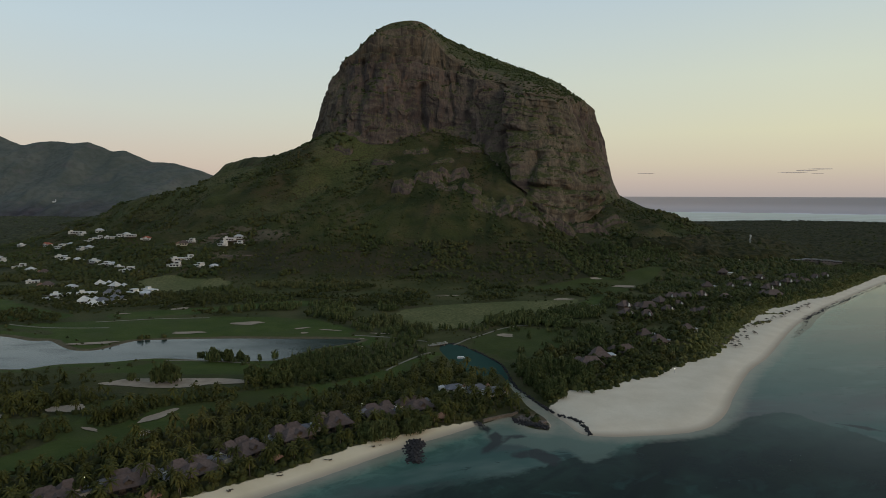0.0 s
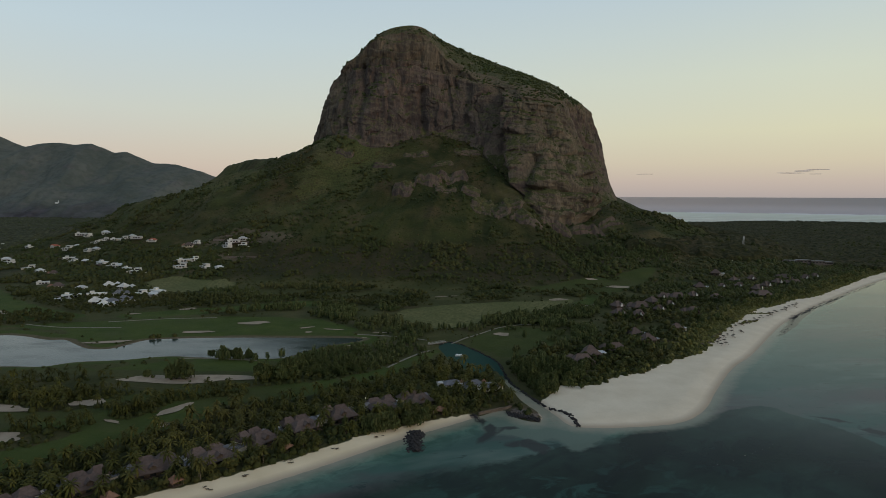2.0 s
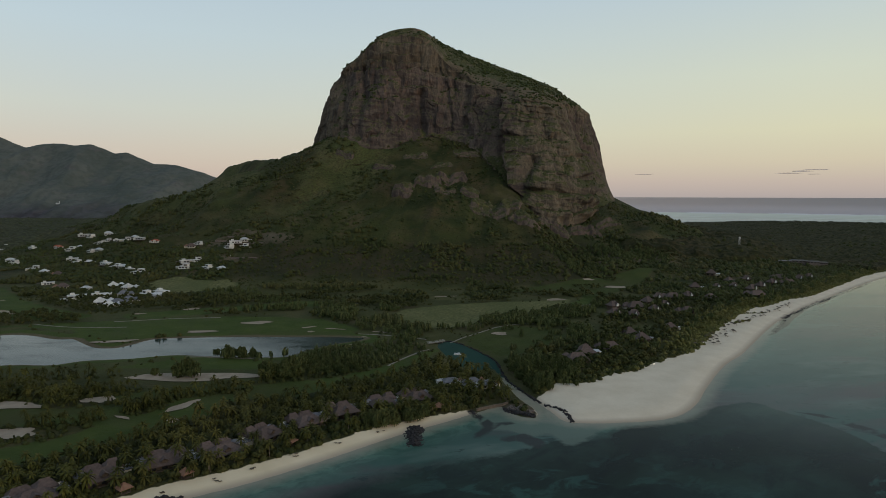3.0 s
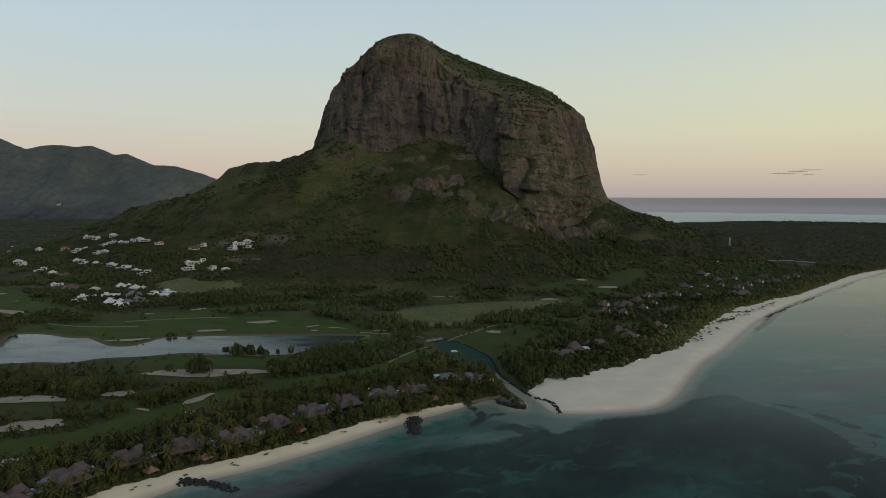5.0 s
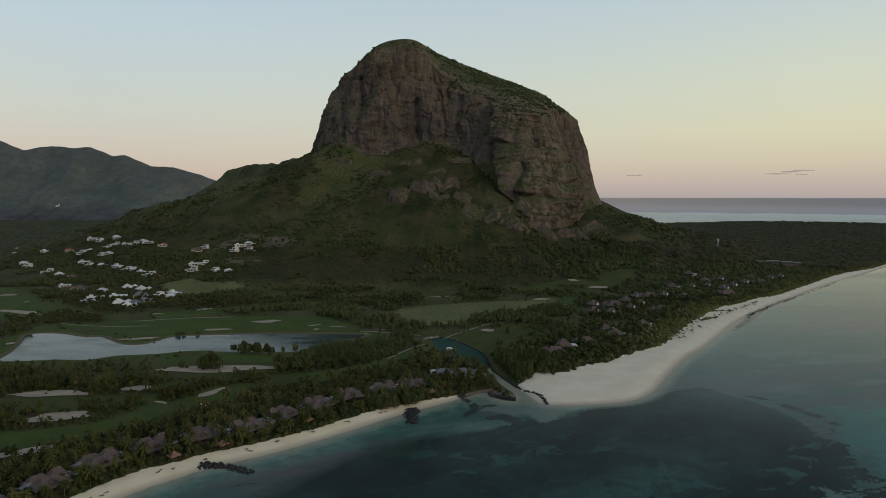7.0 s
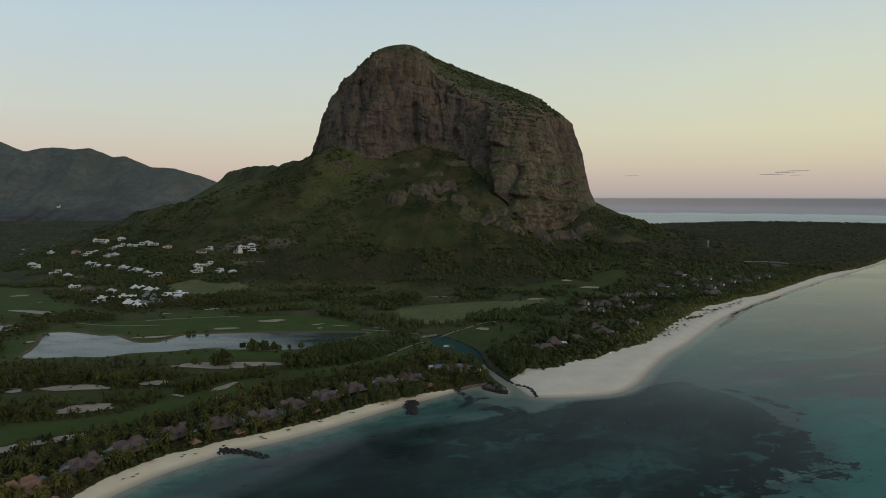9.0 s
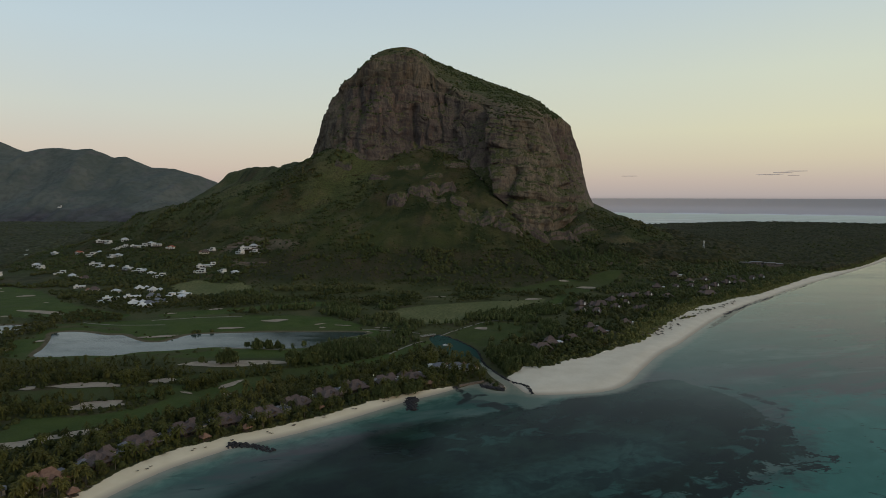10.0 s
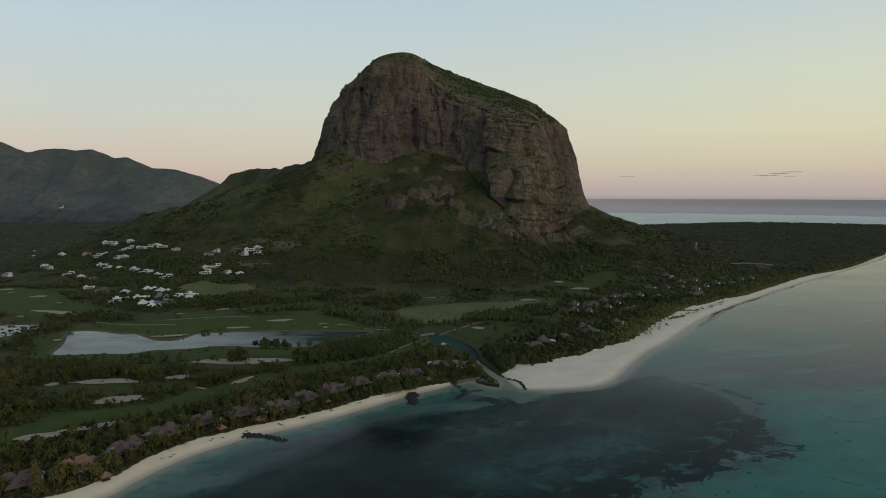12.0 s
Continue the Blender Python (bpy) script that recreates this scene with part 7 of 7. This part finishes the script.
# ---- small things of beach, water and course ----
def parasol():
    root = tagged(new("beach_parasol"), "thatched beach parasol on a timber pole", "parasol", "parasols on the eastern beach")
    part("pole", rod(0.08, 2.1, 0, 0, -0.2, sides=6), M_TIMBER, root)
    part("canopy", rod(2.0, 0.85, 0, 0, 1.6, 0.08, 10), M_TIMBER, root, "dark thatch canopy")
    return root


def lounger():
    root = tagged(new("sun_lounger"), "dark wooden sun lounger on the sand", "sun lounger", "sun loungers on the beach")
    part("seat", box(0.75, 1.35, 0.1, 0, -0.3, 0.28), M_TIMBER, root)
    bm = box(0.75, 0.8, 0.1, 0, 0, 0)
    bmesh.ops.transform(bm, matrix=pose(0, 0.68, 0.5, 38), verts=bm.verts)
    part("backrest", bm, M_TIMBER, root)
    for sx in (-0.3, 0.3):
        for sy in (-0.85, 0.3):
            part("leg", box(0.08, 0.08, 0.3, sx, sy, 0), M_TIMBER, root)
    return root


ur = np.random.default_rng(61)
spots = []
for row in range(3):
    for k in range(10):
        t = k / 9
        if ur.random() < 0.82:
            spots.append((234 + 56 * t + row * 6.0 + ur.uniform(-2.6, 2.6), 531 + 70 * t - row * 3.2 + ur.uniform(-2.6, 2.6)))
for k in range(26):
    t = k / 25
    spots.append((298 + 152 * t + ur.uniform(-2, 6), 610 + 150 * t + ur.uniform(-5, 2)))
set_out([parasol()], spots, 62, 0, 180, 0.9, 1.15)
beds = [(x + 1.9, y - 1.2) for x, y in spots[:44:2]]
for i in range(len(GAZEBOS) * 5):
    t = min(max((int(i / 3) * 3 + 1) / (len(GAZEBOS) * 5 - 1) + ur.uniform(-0.012, 0.012), 0), 0.999)
    q = np.array([(-200, 160), (-150, 222), (-106, 255), (-66, 293), (-12, 339)])
    s = t * 4
    k = min(int(s), 3)
    p = q[k] + (q[k + 1] - q[k]) * (s - k)
    beds.append((float(p[0] + ur.uniform(-2, 2)), float(p[1] + ur.uniform(-2, 2))))
set_out([lounger()], beds, 63, 135, 25, 0.95, 1.1)


def hull_mesh(ln, wd, hi):
    bm = bmesh.new()
    rows = []
    for t in np.linspace(-0.5, 0.5, 9):
        half = wd / 2 * (1 - max(0.0, (t * 2)) ** 2.4) * (0.9 if t < -0.4 else 1)
        rows.append([bm.verts.new((t * ln, sgn * half * k, zz)) for sgn, k, zz in ((-1, 1.0, hi), (-1, 0.75, -0.3), (1, 0.75, -0.3), (1, 1.0, hi))])
    for a, b in zip(rows, rows[1:]):
        for i in range(4):
            j = (i + 1) % 4
            bm.faces.new((a[i], b[i], b[j], a[j]))
    bm.faces.new(rows[0])
    bmesh.ops.remove_doubles(bm, verts=bm.verts[:], dist=0.001)
    bmesh.ops.recalc_face_normals(bm, faces=bm.faces[:])
    return bm


boat = tagged(new("tour_boat"), "white covered tour boat moored in the canal basin", "boat")
boat.matrix_basis = pose(8.5, 497, 0.1, 0, 0, 4) @ Matrix.Scale(0.66, 4)
part("hull", hull_mesh(11.0, 3.4, 0.9), M_HULL, boat)
part("canopy", box(8.0, 3.1, 0.2, -0.8, 0, 1.9, 0.05), M_HULL, boat, "white flat canopy")
for px in (-4.2, 2.7):
    for py in (-1.4, 1.4):
        part("post", rod(0.06, 1.2, px, py, 0.8, sides=6), M_STEEL, boat)
part("bench", box(7.5, 0.6, 0.5, -0.8, 0, 0.7), M_TIMBER, boat)

bridge = tagged(new("footbridge"), "small flat footbridge over the canal head", "bridge")
bridge.matrix_basis = pose(-12, 537, 1.2, 0, 0, 35)
part("deck", box(20, 3.4, 0.5, 0, 0, 0.2, 0.05), M_PATH, bridge)
for sy in (-1.5, 1.5):
    part("rail", box(20, 0.12, 0.14, 0, sy, 1.6), M_STEEL, bridge)
    for px in (-9, -4.5, 0, 4.5, 9):
        part("post", box(0.12, 0.12, 1.0, px, sy, 0.65), M_STEEL, bridge)
for px in (-6, 6):
    part("pier", box(0.9, 3.0, 2.6, px, 0, -2.4), M_PALEROCK, bridge)


bm = bmesh.new()
bmesh.ops.create_icosphere(bm, subdivisions=2, radius=0.17, matrix=Matrix.Diagonal((1, 1, 0.8, 1)))
buoy_mesh = bpy.data.meshes.new("buoy")
bm.to_mesh(buoy_mesh)
bm.free()
buoy_mesh.materials.append(M_HULL)
for k in range(15):
    t = k / 14
    ob = tagged(new("buoy", buoy_mesh), "small white swimming-line buoy floating on the lagoon", "buoy", "buoys of the swimming line")
    ob.scale = (0.5, 0.5, 0.5)
    ob.location = (118 + 66 * t + 0.8 * math.sin(k * 2.1), 269 + 39 * t + 5 * (t - 0.5) ** 2, 0.1)


def ribbon(line, wide, label):
    p = curve_through(line, 8)
    way = np.gradient(p, axis=0)
    way /= np.hypot(way[:, 0], way[:, 1])[:, None]
    side = np.stack([-way[:, 1], way[:, 0]], 1) * wide / 2
    vs = []
    for q in (p - side, p - side * 0.9, p + side * 0.9, p + side):
        vs.append(np.column_stack([q, land_height(q[:, 0], q[:, 1]) + 0.28]))
    vs[0][:, 2] -= 0.5
    vs[3][:, 2] -= 0.5
    v = np.stack(vs, 1).reshape(-1, 3)
    me = mesh_from("golf_path", v, grid_faces(len(p), 4)[:, ::-1], M_PATH)
    return tagged(new("golf_path", me), label, "path", kind="structure")


rim_line = grown(POND, 1.6)
rim_out, rim_in = grown(POND, 3.4), grown(POND, 0.6)
ring = np.stack([np.column_stack([p, np.full(len(p), z)]) for p, z in ((rim_in, 1.62), (rim_line, 1.92), (rim_out, 2.42), (grown(POND, 4.2), 2.0))], 0)
tagged(new("pond_shore", mesh_from("pond_shore", ring.reshape(-1, 3), grid_faces(4, len(rim_line), True), M_BUNKER, True)), "narrow pale sandy rim round the pond", "shore", kind="structure")
PATHS = [[(-6, 534), (20, 561), (37, 583), (54, 604), (76, 616), (104, 620)], [(126, 690), (160, 722), (188, 745)], [(-450, 600), (-425, 590), (-390, 583), (-340, 586)],
         [(-50, 450), (-42, 468), (-30, 490), (-18, 508)], [(-390, 352), (-372, 347), (-345, 344), (-322, 344)], [(-95, 566), (-72, 563), (-45, 556), (-22, 545)],
         [(-370, 614), (-335, 626), (-297, 637), (-262, 641)], [(-228, 470), (-206, 472), (-180, 469), (-160, 466)]]
for line in PATHS:
    ribbon(line, 1.9, "pale golf cart path across the turf")


def lamp_post():
    root = tagged(new("garden_lamp"), "garden lamp post with a lit warm globe", "lamp", "lit garden lamps")
    part("pole", rod(0.07, 3.2, 0, 0, -0.3, sides=6), M_STEEL, root)
    bm = bmesh.new()
    bmesh.ops.create_icosphere(bm, subdivisions=2, radius=0.3, matrix=Matrix.Translation((0, 0, 3.1)))
    part("globe", bm, M_LAMP, root, "lit warm globe")
    return root


LAMPS = [(527, 1105), (540, 1123), (766, 1196), (778, 1200), (802, 1226), (169, 450), (125, 459), (149, 473), (-56, 367), (-168, 264), (-360, 1060), (-385, 1010)]
set_out([lamp_post()], LAMPS, 71, 0, 180, 0.95, 1.2)


# ---- a few thin evening clouds low over the sea ----
def mat_cloud():
    k = Mat("evening_cloud", 1.0, 0.0)
    k.b.inputs["Alpha"].default_value = 0.36
    return k.done(k.mix(k.noise(0.01, 4), (0.56, 0.51, 0.54), (0.66, 0.61, 0.63)))


M_CLOUD = mat_cloud()
for x, z, ln, hi, seed in ((2560, 336, 95, 5, 1), (2660, 352, 70, 8, 2), (2770, 364, 90, 5, 3), (1470, 324, 60, 3, 4), (2750, 330, 40, 3, 5)):
    bm = bmesh.new()
    bmesh.ops.create_icosphere(bm, subdivisions=3, radius=1.0)
    for v in bm.verts:
        k = 1 + 0.45 * noise.noise(v.co * 2.2 + Vector((seed * 7.1, 0, 0)))
        v.co = Vector((v.co.x * ln * k, v.co.y * 40 * k, v.co.z * hi * 0.6 * k))
    me = bpy.data.meshes.new("cloud")
    bm.to_mesh(me)
    bm.free()
    me.materials.append(M_CLOUD)
    ob = tagged(new("cloud", me), "thin grey evening cloud low over the sea", "cloud", "thin clouds over the horizon", "structure")
    ob.location = (x, 4600, z)


# ---- a white chapel and farmsteads far out on the plain ----
def chapel():
    root = tagged(new("chapel"), "small white chapel with a tower far on the plain", "chapel")
    part("nave", box(26, 12, 8, 0, 0, -1), M_WHITE, root)
    part("roof", hip(28, 14, 5, 0, 0, 7, 0.6, 0.4), M_GREYROOF, root)
    part("tower", box(6, 6, 24, 15, 0, -1), M_WHITE, root)
    part("spire", rod(4.2, 6, 15, 0, 23, 0.2, 4), M_GREYROOF, root)
    return root


ch = chapel()
rx, ry, rz = RANGE_GRID
at = int(np.argmin((rx - (-2133)) ** 2 + (ry - 3213) ** 2))
ch.matrix_basis = pose(float(rx.flat[at]), float(ry.flat[at]), float(rz.flat[at]), 0, 0, 15)
ch.scale = (0.6, 0.6, 0.6)


for x, y, ln, turn in ((-400, 1062, 60, 12), (-345, 1052, 50, -14), (-395, 1090, 46, 8), (-360, 1005, 50, 5)):
    bm = box(ln, 0.9, 3.2, 0, 0, -1.2, 0.05)
    me = bpy.data.meshes.new("terrace_wall")
    bm.to_mesh(me)
    bm.free()
    me.materials.append(M_PALEROCK)
    ob = tagged(new("terrace_wall", me), "grey stone terrace wall on the brown hillside", "wall", "terrace walls above the village")
    ob.matrix_basis = pose(x, y, ground_level(x, y), 0, 0, turn)
